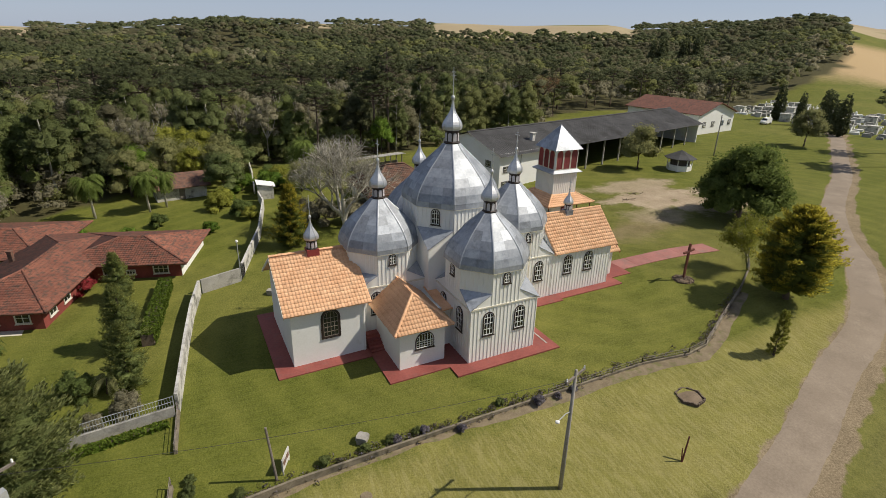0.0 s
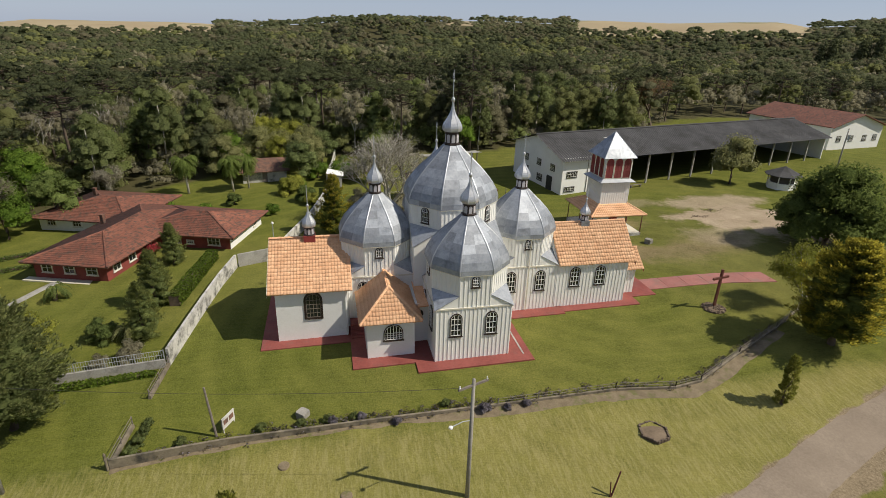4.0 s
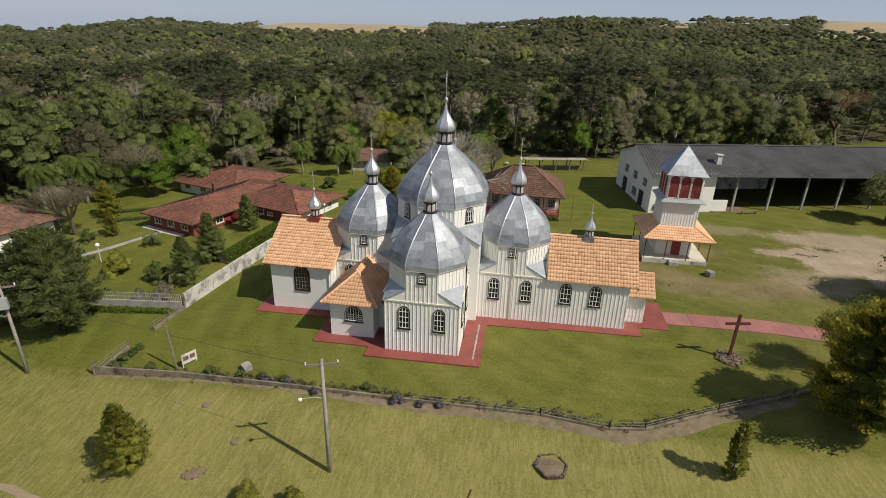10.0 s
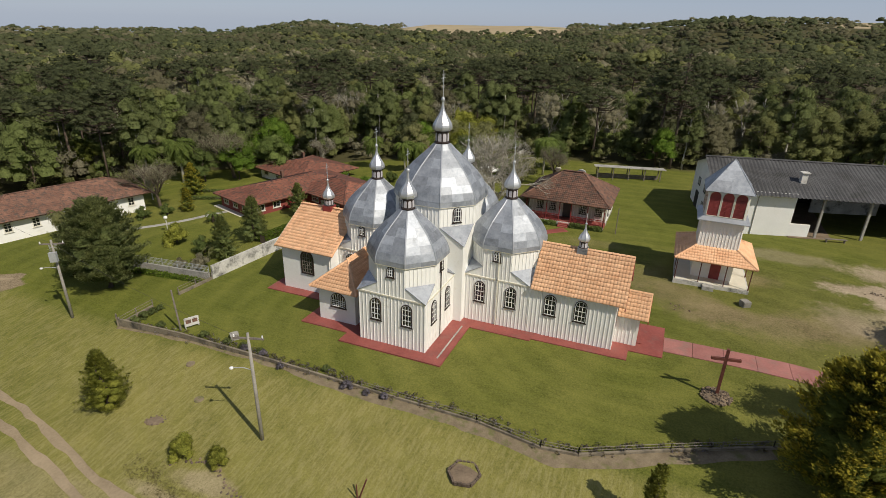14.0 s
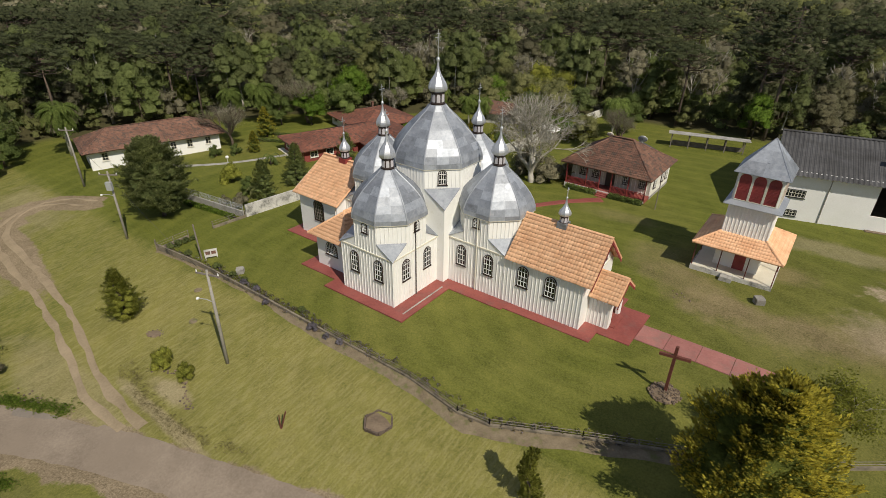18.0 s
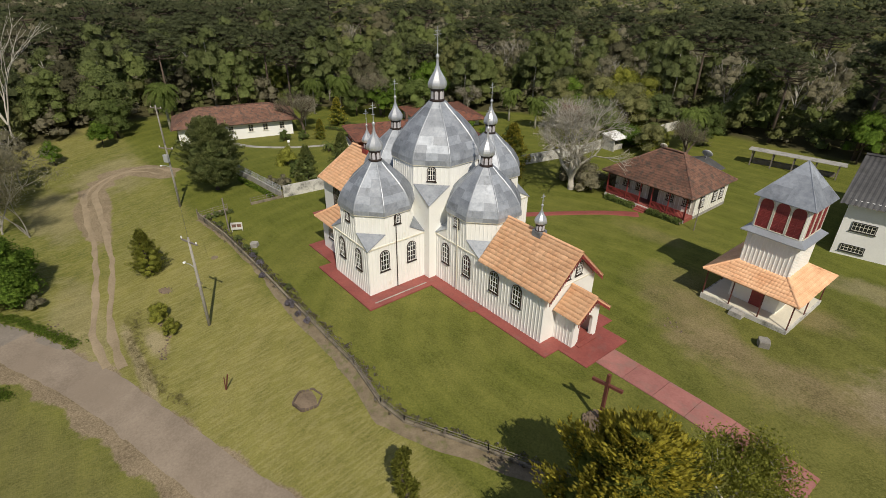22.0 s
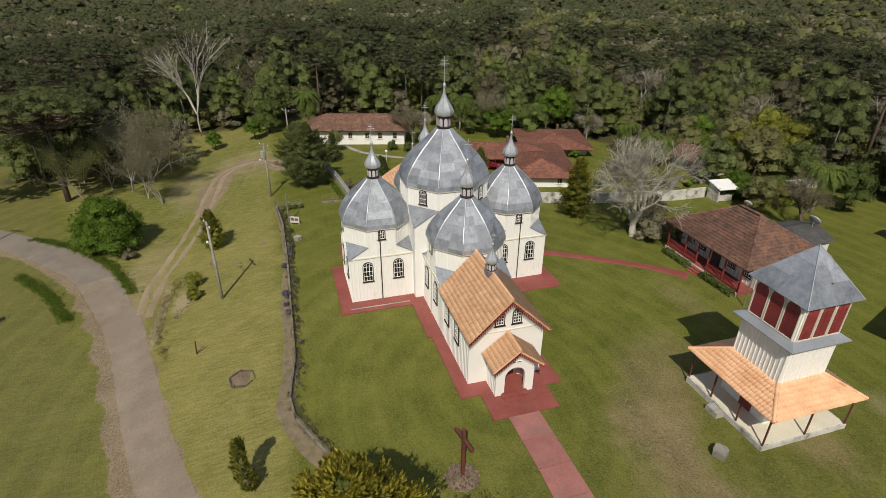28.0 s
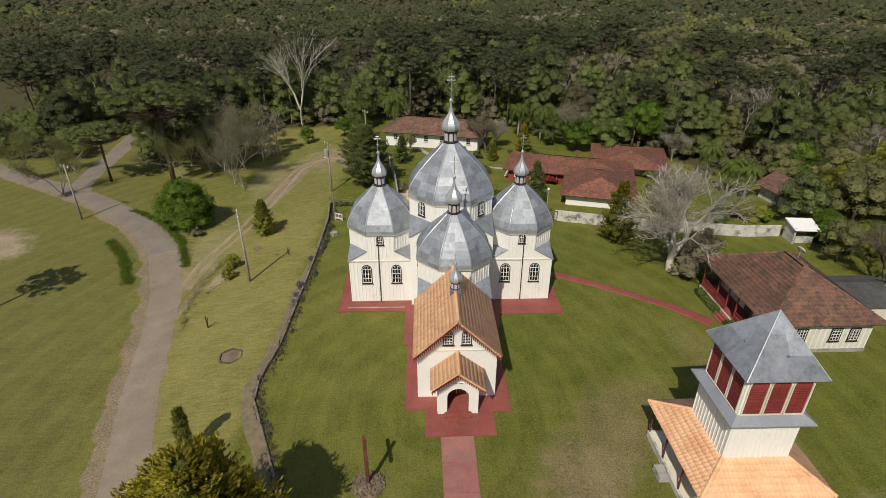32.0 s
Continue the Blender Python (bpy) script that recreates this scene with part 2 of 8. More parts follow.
# dark surface colour that stands in for shade inside openings
SHADE_IN = speckled("painted_interior_shade", (0.05, 0.045, 0.04), (0.10, 0.09, 0.08), 0.9)

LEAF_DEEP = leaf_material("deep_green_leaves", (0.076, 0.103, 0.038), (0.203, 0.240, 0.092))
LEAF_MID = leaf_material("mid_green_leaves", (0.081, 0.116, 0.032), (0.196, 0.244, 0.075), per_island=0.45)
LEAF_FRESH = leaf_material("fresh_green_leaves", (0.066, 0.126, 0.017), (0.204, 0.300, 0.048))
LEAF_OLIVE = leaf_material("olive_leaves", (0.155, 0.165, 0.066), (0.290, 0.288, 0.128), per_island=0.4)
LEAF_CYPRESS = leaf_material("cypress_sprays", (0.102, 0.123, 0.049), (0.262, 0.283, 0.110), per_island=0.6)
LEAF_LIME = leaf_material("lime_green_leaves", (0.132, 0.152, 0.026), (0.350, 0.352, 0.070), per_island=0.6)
# golden tip colour is partly sunlight; the inner leaf colours carry the crown's shade
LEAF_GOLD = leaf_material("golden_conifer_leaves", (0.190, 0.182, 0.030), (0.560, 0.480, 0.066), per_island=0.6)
LEAF_GOLDIN = leaf_material("shade_toned_inner_conifer_leaves", (0.082, 0.110, 0.024), (0.215, 0.235, 0.048), per_island=0.5)
LEAF_CYPIN = leaf_material("shade_toned_inner_cypress_leaves", (0.085, 0.112, 0.041), (0.216, 0.254, 0.088), per_island=0.5)
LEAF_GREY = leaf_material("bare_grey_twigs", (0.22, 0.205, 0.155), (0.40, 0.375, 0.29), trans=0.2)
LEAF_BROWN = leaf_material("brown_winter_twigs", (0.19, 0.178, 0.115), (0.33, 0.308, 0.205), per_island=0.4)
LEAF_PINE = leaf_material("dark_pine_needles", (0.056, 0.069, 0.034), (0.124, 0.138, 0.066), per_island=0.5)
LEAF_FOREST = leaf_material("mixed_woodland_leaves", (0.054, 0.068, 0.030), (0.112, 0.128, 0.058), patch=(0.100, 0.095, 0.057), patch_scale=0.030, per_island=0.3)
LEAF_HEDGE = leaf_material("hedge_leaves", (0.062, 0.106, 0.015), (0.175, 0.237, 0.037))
POLE = speckled("dirty_pole_concrete", (0.21, 0.195, 0.17), (0.39, 0.37, 0.33), 0.9, coarse=0.8, fine=9.0, relief=0.2)
MOSSY = speckled("mossy_old_concrete", (0.13, 0.108, 0.075), (0.29, 0.25, 0.185), 0.9, coarse=0.9, fine=8.0, relief=0.35, stain=(0.05, 0.048, 0.04), stain_scale=1.0, stain_lo=0.5, stain_hi=0.7)
LEAF_LAVENDER = leaf_material("lavender_flowers", (0.12, 0.115, 0.10), (0.26, 0.235, 0.29))
LEAF_RED = leaf_material("red_flowers", (0.16, 0.03, 0.03), (0.40, 0.06, 0.07))
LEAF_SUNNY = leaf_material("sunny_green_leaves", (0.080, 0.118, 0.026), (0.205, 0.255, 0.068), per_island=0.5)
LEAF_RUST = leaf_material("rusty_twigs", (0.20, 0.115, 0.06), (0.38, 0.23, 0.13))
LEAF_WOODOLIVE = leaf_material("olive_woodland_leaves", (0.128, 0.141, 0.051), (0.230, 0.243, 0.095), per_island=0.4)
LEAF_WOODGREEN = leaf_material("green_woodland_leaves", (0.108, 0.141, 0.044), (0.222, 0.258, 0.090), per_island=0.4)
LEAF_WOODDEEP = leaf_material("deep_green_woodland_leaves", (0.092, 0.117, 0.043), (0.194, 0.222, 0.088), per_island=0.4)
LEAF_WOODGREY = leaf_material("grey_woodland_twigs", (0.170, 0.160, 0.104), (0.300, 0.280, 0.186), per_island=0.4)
# mixed foliage with the distance haze put into its paler colour
LEAF_HAZED = leaf_material("haze_tinted_woodland_leaves", (0.073, 0.085, 0.041), (0.142, 0.153, 0.074), patch=(0.131, 0.122, 0.074), patch_scale=0.030, per_island=0.3)
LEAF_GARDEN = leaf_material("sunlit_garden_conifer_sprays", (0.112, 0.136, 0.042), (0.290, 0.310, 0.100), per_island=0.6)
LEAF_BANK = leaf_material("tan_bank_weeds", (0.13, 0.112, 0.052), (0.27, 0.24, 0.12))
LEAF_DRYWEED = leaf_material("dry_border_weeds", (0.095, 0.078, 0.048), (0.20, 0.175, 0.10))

# ---- ground shape ----
def smooth(a, b, v):
    v = np.clip((v - a) / (b - a), 0, 1)
    return v * v * (3 - 2 * v)


# height angle of the skyline over the compass, degrees seen from the flight's height
SKY_AZ = [20, 27, 29, 31, 33, 37, 42, 46, 48, 52, 57, 62, 65, 68, 74, 84, 90, 92, 94, 97, 104, 114, 119, 122, 126, 129, 131, 135, 142, 150, 152, 156, 160, 175]
SKY_EL = [1.5, 1.8, 2.2, 2.3, 2.2, 1.85, 1.7, 1.45, 1.85, 1.8, 1.65, 1.75, 1.75, 1.35, 1.4, 1.1, 0.9, 0.75, 0.6, 0.4, 0.6, 0.5, -0.2, 0.0, 0.1, -0.3, -0.6, -0.8, -0.9, -0.95, -0.65, -0.5, -0.7, -0.7]


def ground_z(x, y):
    """Height of the ground: it falls gently west and towards the road, dips under the woods and rises to far hills."""
    x, y = np.asarray(x, float), np.asarray(y, float)
    r = np.hypot(x, y)
    near = 0.02 * np.clip(x, -80, 120)
    s = -y - 13
    near = near - 0.13 * np.minimum(0.5 * (s + np.sqrt(s * s + 4)), 18)
    az = np.degrees(np.arctan2(y + 43, x))
    crest = 12 + 1500 * np.tan(np.radians(np.interp(az, SKY_AZ, SKY_EL, left=0.0, right=-0.7)))
    hill = crest * smooth(330, 1450, r) ** 1.25 + 13 * np.exp(-(((x + 25) / 110) ** 2 + ((y - 335) / 85) ** 2))
    hill = hill + 27 * np.exp(-(((x - 66) / 62) ** 4 + ((y - 740) / 150) ** 2))
    hill = hill + np.exp(-(((az - 32) / 6) ** 2)) * 24 * smooth(200, 600, r) * (1 - smooth(700, 1300, r))
    dip = -9 * smooth(90, 320, r) * smooth(20, 80, np.abs(az + 20)) * (1 - 0.6 * smooth(800, 1500, r))
    roll = (4 * np.sin(x * 0.006 + 1.3) * np.cos(y * 0.0052) + 2 * np.sin(x * 0.013 + y * 0.011)) * smooth(200, 700, r) * (1 - 0.6 * smooth(900, 1500, r))
    return near + hill + dip + roll - 0.025 * np.maximum(r - 1720, 0)


def gz(x, y):
    return float(ground_z(x, y))


# ---- mesh helpers ----
class Shape:
    """Gathers vertices and faces for one mesh."""

    def __init__(self):
        self.v, self.f = [], []

    def add(self, verts, faces, m=None):
        n = len(self.v)
        self.v += [tuple(m @ Vector(p)) for p in verts] if m is not None else [tuple(p) for p in verts]
        self.f += [tuple(n + i for i in fc) for fc in faces]
        return self

    def box(self, x0, x1, y0, y1, z0, z1, m=None, taper=0.0):
        t = taper
        vs = [(x0, y0, z0), (x1, y0, z0), (x1, y1, z0), (x0, y1, z0), (x0 + t, y0 + t, z1), (x1 - t, y0 + t, z1), (x1 - t, y1 - t, z1), (x0 + t, y1 - t, z1)]
        return self.add(vs, [(3, 2, 1, 0), (4, 5, 6, 7), (0, 1, 5, 4), (1, 2, 6, 5), (2, 3, 7, 6), (3, 0, 4, 7)], m)

    def prism(self, outline, z0, z1, m=None):
        """A flat outline (counter-clockwise) pulled up from z0 to z1; either may be a function of x, y."""
        n = len(outline)
        lo = [(x, y, z0(x, y) if callable(z0) else z0) for x, y in outline]
        hi = [(x, y, z1(x, y) if callable(z1) else z1) for x, y in outline]
        fs = [tuple(reversed(range(n))), tuple(range(n, 2 * n))] + [(i, (i + 1) % n, n + (i + 1) % n, n + i) for i in range(n)]
        return self.add(lo + hi, fs, m)

    def loft(self, rings, closed=True, cap=True, m=None):
        n = len(rings[0])
        vs = [p for r in rings for p in r]
        fs = []
        for k in range(len(rings) - 1):
            for i in range(n if closed else n - 1):
                j = (i + 1) % n
                fs.append((k * n + i, k * n + j, (k + 1) * n + j, (k + 1) * n + i))
        if cap and closed:
            fs += [tuple(reversed(range(n))), tuple(range((len(rings) - 1) * n, len(rings) * n))]
        return self.add(vs, fs, m)

    def lathe(self, profile, sides=12, turn=0.0, m=None):
        rings = [[(r * math.cos(turn + 2 * math.pi * i / sides), r * math.sin(turn + 2 * math.pi * i / sides), z) for i in range(sides)] for r, z in profile]
        return self.loft(rings, m=m)

    def tube(self, pts, radii, sides=6, cap=True):
        rings = []
        for i, p in enumerate(pts):
            p = Vector(p)
            d = Vector(pts[min(i + 1, len(pts) - 1)]) - Vector(pts[max(i - 1, 0)])
            q = d.to_track_quat("Z", "Y")
            rings.append([tuple(p + q @ Vector((radii[i] * math.cos(2 * math.pi * k / sides), radii[i] * math.sin(2 * math.pi * k / sides), 0))) for k in range(sides)])
        return self.loft(rings, cap=cap)

    def mesh(self, name, mat, smooth_faces=False):
        me = bpy.data.meshes.new(name)
        me.from_pydata(self.v, [], self.f)
        me.materials.append(mat)
        if smooth_faces:
            me.polygons.foreach_set("use_smooth", [True] * len(me.polygons))
        me.update()
        return me


def part(name, shape, mat, parent=None, label="", m=None, soft=False):
    """One mesh object, under its thing or part."""
    ob = new(name, shape.mesh(name, mat, soft) if isinstance(shape, Shape) else shape)
    if parent is not None:
        ob.parent = parent
    if m is not None:
        ob.matrix_basis = m
    if label:
        ob["label"] = label
    return ob


def thing(name, label, category, m=None, group="", kind=""):
    ob = new(name)
    ob.empty_display_size = 0.2
    if m is not None:
        ob.matrix_basis = m
    return tagged(ob, label, category, group, kind)


def at(x, y, rz=0.0, dz=0.0):
    return pose(x, y, gz(x, y) + dz, 0, 0, rz)


def quads_mesh(name, verts, mat, normals=None):
    """A mesh of loose four-sided leaves from an (n, 4, 3) array."""
    n = len(verts)
    me = bpy.data.meshes.new(name)
    me.vertices.add(4 * n)
    me.vertices.foreach_set("co", np.ascontiguousarray(verts, np.float32).ravel())
    me.loops.add(4 * n)
    me.loops.foreach_set("vertex_index", np.arange(4 * n, dtype=np.int32))
    me.polygons.add(n)
    me.polygons.foreach_set("loop_start", np.arange(0, 4 * n, 4, dtype=np.int32))
    me.polygons.foreach_set("loop_total", np.full(n, 4, np.int32))
    me.materials.append(mat)
    me.update(calc_edges=True)
    me.validate()
    if normals is not None:
        me.polygons.foreach_set("use_smooth", np.ones(n, bool))
        me.normals_split_custom_set(np.repeat(normals, 4, axis=0).tolist())
    return me


def crown_normals(quads, height, share=0.74):
    """Leaf clumps wound outwards, and normals that lean towards the crown's own roundness."""
    c = quads.mean(axis=1)
    out = c - np.array((0, 0, 0.42 * height))
    out[:, 2] *= 0.8
    out /= np.linalg.norm(out, axis=1)[:, None] + 1e-9
    g = np.cross(quads[:, 1] - quads[:, 0], quads[:, 2] - quads[:, 0])
    g /= np.linalg.norm(g, axis=1)[:, None] + 1e-9
    turn = (g * out).sum(axis=1) < 0
    quads[turn] = quads[turn][:, ::-1]
    g[turn] *= -1
    nrm = out * share + g * (1 - share) + np.array((0, 0, 0.15))
    return nrm / (np.linalg.norm(nrm, axis=1)[:, None] + 1e-9)


def leaves(rng, centres, normals, size, spread=0.55, slim=0.7):
    """Leaf clumps: bent, roughly diamond-shaped quads turned about a jittered normal."""
    n = len(centres)
    nrm = normals + rng.normal(0, spread, (n, 3))
    nrm /= np.linalg.norm(nrm, axis=1)[:, None] + 1e-9
    ref = rng.normal(0, 1, (n, 3))
    u = np.cross(nrm, ref)
    u /= np.linalg.norm(u, axis=1)[:, None] + 1e-9
    v = np.cross(nrm, u)
    s = (size * rng.uniform(0.6, 1.35, n))[:, None]
    k = slim * s * rng.uniform(0.7, 1.2, n)[:, None]
    return np.stack([centres - u * s, centres - v * k + nrm * s * 0.25, centres + u * s, centres + v * k + nrm * s * 0.25], axis=1)


def leaf_block(quads, normals):
    """Loose leaves as a block of vertices, faces and corner normals."""
    n = len(quads)
    g = np.cross(quads[:, 1] - quads[:, 0], quads[:, 2] - quads[:, 0])
    turn = (g * normals).sum(axis=1) < 0
    quads[turn] = quads[turn][:, ::-1]
    return quads.reshape(-1, 3), np.arange(4 * n).reshape(n, 4), np.repeat(normals[:, None, :], 4, axis=1)


def join_blocks(blocks):
    V, F, N, k = [], [], [], 0
    for v, f, nr in blocks:
        V.append(v), F.append(f + k), N.append(nr)
        k += len(v)
    return np.concatenate(V), np.concatenate(F), np.concatenate(N)


def block_mesh(name, block, mat):
    """A mesh from a block; each connected lump or leaf is an island of its own."""
    V, F, N = block
    me = bpy.data.meshes.new(name)
    me.vertices.add(len(V))
    me.vertices.foreach_set("co", np.ascontiguousarray(V, np.float32).ravel())
    me.loops.add(F.size)
    me.loops.foreach_set("vertex_index", F.astype(np.int32).ravel())
    me.polygons.add(len(F))
    me.polygons.foreach_set("loop_start", np.arange(0, F.size, 4, dtype=np.int32))
    me.polygons.foreach_set("loop_total", np.full(len(F), 4, np.int32))
    me.polygons.foreach_set("use_smooth", np.ones(len(F), bool))
    me.materials.append(mat)
    me.update(calc_edges=True)
    me.normals_split_custom_set(N.reshape(-1, 3).tolist())
    return me


def sphere_dirs(rng, n, low=-0.35):
    z = rng.uniform(low, 1, n)
    a = rng.uniform(0, 2 * math.pi, n)
    r = np.sqrt(1 - z * z)
    return np.stack([r * np.cos(a), r * np.sin(a), z], axis=1)

# ---- ground ----
def forest_edge(x):
    """North edge of the clearing, as y over x."""
    return np.interp(x, [-400, -120, -88, -76, -62, -45, -20, 0, 30, 60, 78, 100, 128, 160, 183, 262, 446, 900], [-60, -40, -16, 4, 27, 42, 64, 66, 68, 72, 92, 108, 114, 106, 106, 138, 196, 380])


def in_woods(x, y):
    n = y > forest_edge(x)
    w = (x < np.interp(y, [-22, -12, -2, 12, 30], [-82, -80, -76, -70, -64])) & (y > -22)
    sw = (x < np.interp(y, [-70, -55, -47, -40, -22], [-54, -52, -56, -77, -80])) & (y <= -22) & (y > -900)
    rx = np.interp(y, [-110, -82, -63, -53, -42.8], [-70, -48, -37, -30, -21])
    near_road = (np.abs(x - rx) < 5.5) & (y < -35) & (y > -115)
    r, az = np.hypot(x, y), np.degrees(np.arctan2(y + 43, x))
    field = (r > 900) & (az > 46) & (az < 66) | (r > 960) & (az > 100) & (az < 117) | (r > 1350) & (az > 132.5) & (az < 135.5)
    field |= (r > 1150) & (az > 75.5) & (az < 78.2) | (r > 420) & (az > 5) & (az < 29.5)
    field |= np.hypot((x + 21) / 34, (y - 318) / 9) < 1
    side_road = (np.abs(y + 61.0 - 0.2 * (x + 37)) < 5.0) & (x > -80) & (x < -30)
    return (n | w | sw) & ~near_road & ~side_road & ~field


def woodland(x, y):
    """1 under the trees, 0 on the lawns."""
    r = np.hypot(x, y)
    return np.where(in_woods(x, y), 1.0, 0.0) * (1 - smooth(1500, 2600, r))


def strip(pts, widths, lift=0.03, step=1.5, wobble=0.0, seed=1):
    """A ribbon on the ground along a line of points, with uneven edges."""
    rng = random.Random(seed)
    pts = [Vector(p) for p in pts]
    line, wid = [], []
    for i in range(len(pts) - 1):
        p0, p1, p2, p3 = pts[max(i - 1, 0)], pts[i], pts[i + 1], pts[min(i + 2, len(pts) - 1)]
        k = max(2, int((p2 - p1).length / step))
        for j in range(k + (i == len(pts) - 2)):
            t = j / k
            line.append(0.5 * ((2 * p1) + (p2 - p0) * t + (2 * p0 - 5 * p1 + 4 * p2 - p3) * t * t + (3 * p1 - p0 - 3 * p2 + p3) * t ** 3))
            wid.append(widths[i] * (1 - t) + widths[i + 1] * t)
    s = Shape()
    rows = []
    for i, p in enumerate(line):
        d = (line[min(i + 1, len(line) - 1)] - line[max(i - 1, 0)]).normalized()
        nrm = Vector((-d.y, d.x))
        row = []
        cols = 5
        for c in range(cols):
            k = c / (cols - 1) * 2 - 1
            w = wid[i] / 2 * k + (rng.uniform(-wobble, wobble) if abs(k) == 1 else 0)
            q = p + nrm * w
            row.append((q.x, q.y, gz(q.x, q.y) + (lift if abs(k) < 1 else -0.02)))
        rows.append(row)
    s.loft(list(reversed(rows)), closed=False, cap=False)
    return s


ROADLINE = [(230, 92), (179, 71), (140, 42), (111, 25), (90, 12.7), (70, 3), (56, -5.5), (46, -13.5), (35, -19.9), (24.5, -23.1), (14.5, -26.7), (4, -29.9), (-4, -32.6), (-13, -36.8), (-21, -43), (-30, -53.2), (-37, -63), (-48, -82), (-70, -110)]
TRACKLINE = [(-4, -30.0), (-10, -29.7), (-20, -27.8), (-29, -26.7), (-38, -26.0), (-46, -25.0), (-50.5, -21.5), (-49, -18), (-44, -15.5)]


def line_distance(x, y, line):
    """Distance of places from a bent line."""
    best = np.full(x.shape, 1e9)
    for (ax, ay), (bx, by) in zip(line, line[1:]):
        t = np.clip(((x - ax) * (bx - ax) + (y - ay) * (by - ay)) / ((bx - ax) ** 2 + (by - ay) ** 2), 0, 1)
        best = np.minimum(best, np.hypot(x - ax - t * (bx - ax), y - ay - t * (by - ay)))
    return best


def spaced(reach, near, n):
    """Grid lines, dense near the church and wide apart far off."""
    u = np.linspace(-1, 1, n)
    k = math.asinh(reach / near)
    return near * np.sinh(u * k)


gx = spaced(4600, 30, 281)
gy = spaced(4600, 30, 281)
GX, GY = np.meshgrid(gx, gy)
GZ = ground_z(GX, GY)
ground_me = bpy.data.meshes.new("ground")
nx = len(gx)
idx = np.arange(nx * nx).reshape(nx, nx)
quad = np.stack([idx[:-1, :-1], idx[:-1, 1:], idx[1:, 1:], idx[1:, :-1]], axis=-1).reshape(-1, 4)
ground_me.vertices.add(nx * nx)
ground_me.vertices.foreach_set("co", np.stack([GX, GY, GZ], axis=-1).astype(np.float32).ravel())
ground_me.loops.add(quad.size)
ground_me.loops.foreach_set("vertex_index", quad.astype(np.int32).ravel())
ground_me.polygons.add(len(quad))
ground_me.polygons.foreach_set("loop_start", np.arange(0, quad.size, 4, dtype=np.int32))
ground_me.polygons.foreach_set("loop_total", np.full(len(quad), 4, np.int32))
ground_me.polygons.foreach_set("use_smooth", np.ones(len(quad), bool))
ground_me.update(calc_edges=True)

GRASS, nt, p = material("mown_grass", 0.9, 0.0, 0.1)
big, mid, fine = noise_tex(nt, 0.045, 4), noise_tex(nt, 0.35, 5, 0.65), noise_tex(nt, 7.0, 5, 0.7)
tuft = noise_tex(nt, 3.2, 6, 0.75)
blade = noise_tex(nt, 21.0, 3, 0.7)
f = calc(nt, "ADD", calc(nt, "MULTIPLY", mid, 0.26), calc(nt, "ADD", calc(nt, "MULTIPLY", tuft, 0.14), calc(nt, "ADD", calc(nt, "MULTIPLY", fine, 0.46), calc(nt, "MULTIPLY", blade, 0.14))))
lush = ramp(nt, f, ((0.38, (0.056, 0.075, 0.011)), (0.62, (0.170, 0.180, 0.034))))
dry = ramp(nt, f, ((0.38, (0.130, 0.125, 0.032)), (0.62, (0.292, 0.264, 0.084))))
geo = nt.nodes.new("ShaderNodeNewGeometry")
sep = nt.nodes.new("ShaderNodeSeparateXYZ")
nt.links.new(geo.outputs["Position"], sep.inputs[0])
X, Y = sep.outputs[0], sep.outputs[1]


def blob(cx, cy, rx, ry, edge=0.5, rough=0.9):
    """A patch with a ragged outline round a place."""
    a = calc(nt, "DIVIDE", calc(nt, "SUBTRACT", X, cx), rx)
    b = calc(nt, "DIVIDE", calc(nt, "SUBTRACT", Y, cy), ry)
    d = calc(nt, "SQRT", calc(nt, "ADD", calc(nt, "MULTIPLY", a, a), calc(nt, "MULTIPLY", b, b)))
    d = calc(nt, "ADD", d, calc(nt, "MULTIPLY", calc(nt, "SUBTRACT", noise_tex(nt, 0.30, 5, 0.7), 0.5), rough * 2))
    mr = nt.nodes.new("ShaderNodeMapRange")
    mr.inputs["From Min"].default_value, mr.inputs["From Max"].default_value = 1.0 + edge / 2, 1.0 - edge / 2
    nt.links.new(d, mr.inputs["Value"])
    return mr.outputs[0]


verge = calc(nt, "MULTIPLY_ADD", calc(nt, "SUBTRACT", calc(nt, "MULTIPLY", Y, -1.0), 15.5), 0.55, calc(nt, "MULTIPLY_ADD", mid, 1.2, -0.6))
across = calc(nt, "MULTIPLY_ADD", X, -0.36, calc(nt, "ADD", Y, 31.5))
roadside = nt.nodes.new("ShaderNodeMapRange")
roadside.inputs["From Min"].default_value, roadside.inputs["From Max"].default_value = -2.0, 0.0
roadside.inputs["To Min"].default_value = 0.3
nt.links.new(across, roadside.inputs["Value"])
verge = calc(nt, "MULTIPLY", calc(nt, "MINIMUM", verge, 1.0), roadside.outputs[0])
vc = nt.nodes.new("ShaderNodeClamp")
nt.links.new(verge, vc.inputs[0])
dryness = calc(nt, "MULTIPLY_ADD", vc.outputs[0], 0.80, calc(nt, "MULTIPLY", ramp(nt, big, ((0.45, (0, 0, 0)), (0.70, (1, 1, 1)))), 0.45))
col = mix(nt, calc(nt, "SUBTRACT", dryness, calc(nt, "ADD", calc(nt, "MULTIPLY", blob(-31, -38, 20, 9), 0.45), calc(nt, "MULTIPLY", blob(-50, -24, 26, 15, 1.0, 0.5), 0.55))), lush, dry)
rough_k = nt.nodes.new("ShaderNodeMapRange")
rough_k.inputs["From Min"].default_value, rough_k.inputs["From Max"].default_value = -1.0, -4.5
nt.links.new(calc(nt, "ADD", across, calc(nt, "MULTIPLY_ADD", mid, 2.0, -1.0)), rough_k.inputs["Value"])
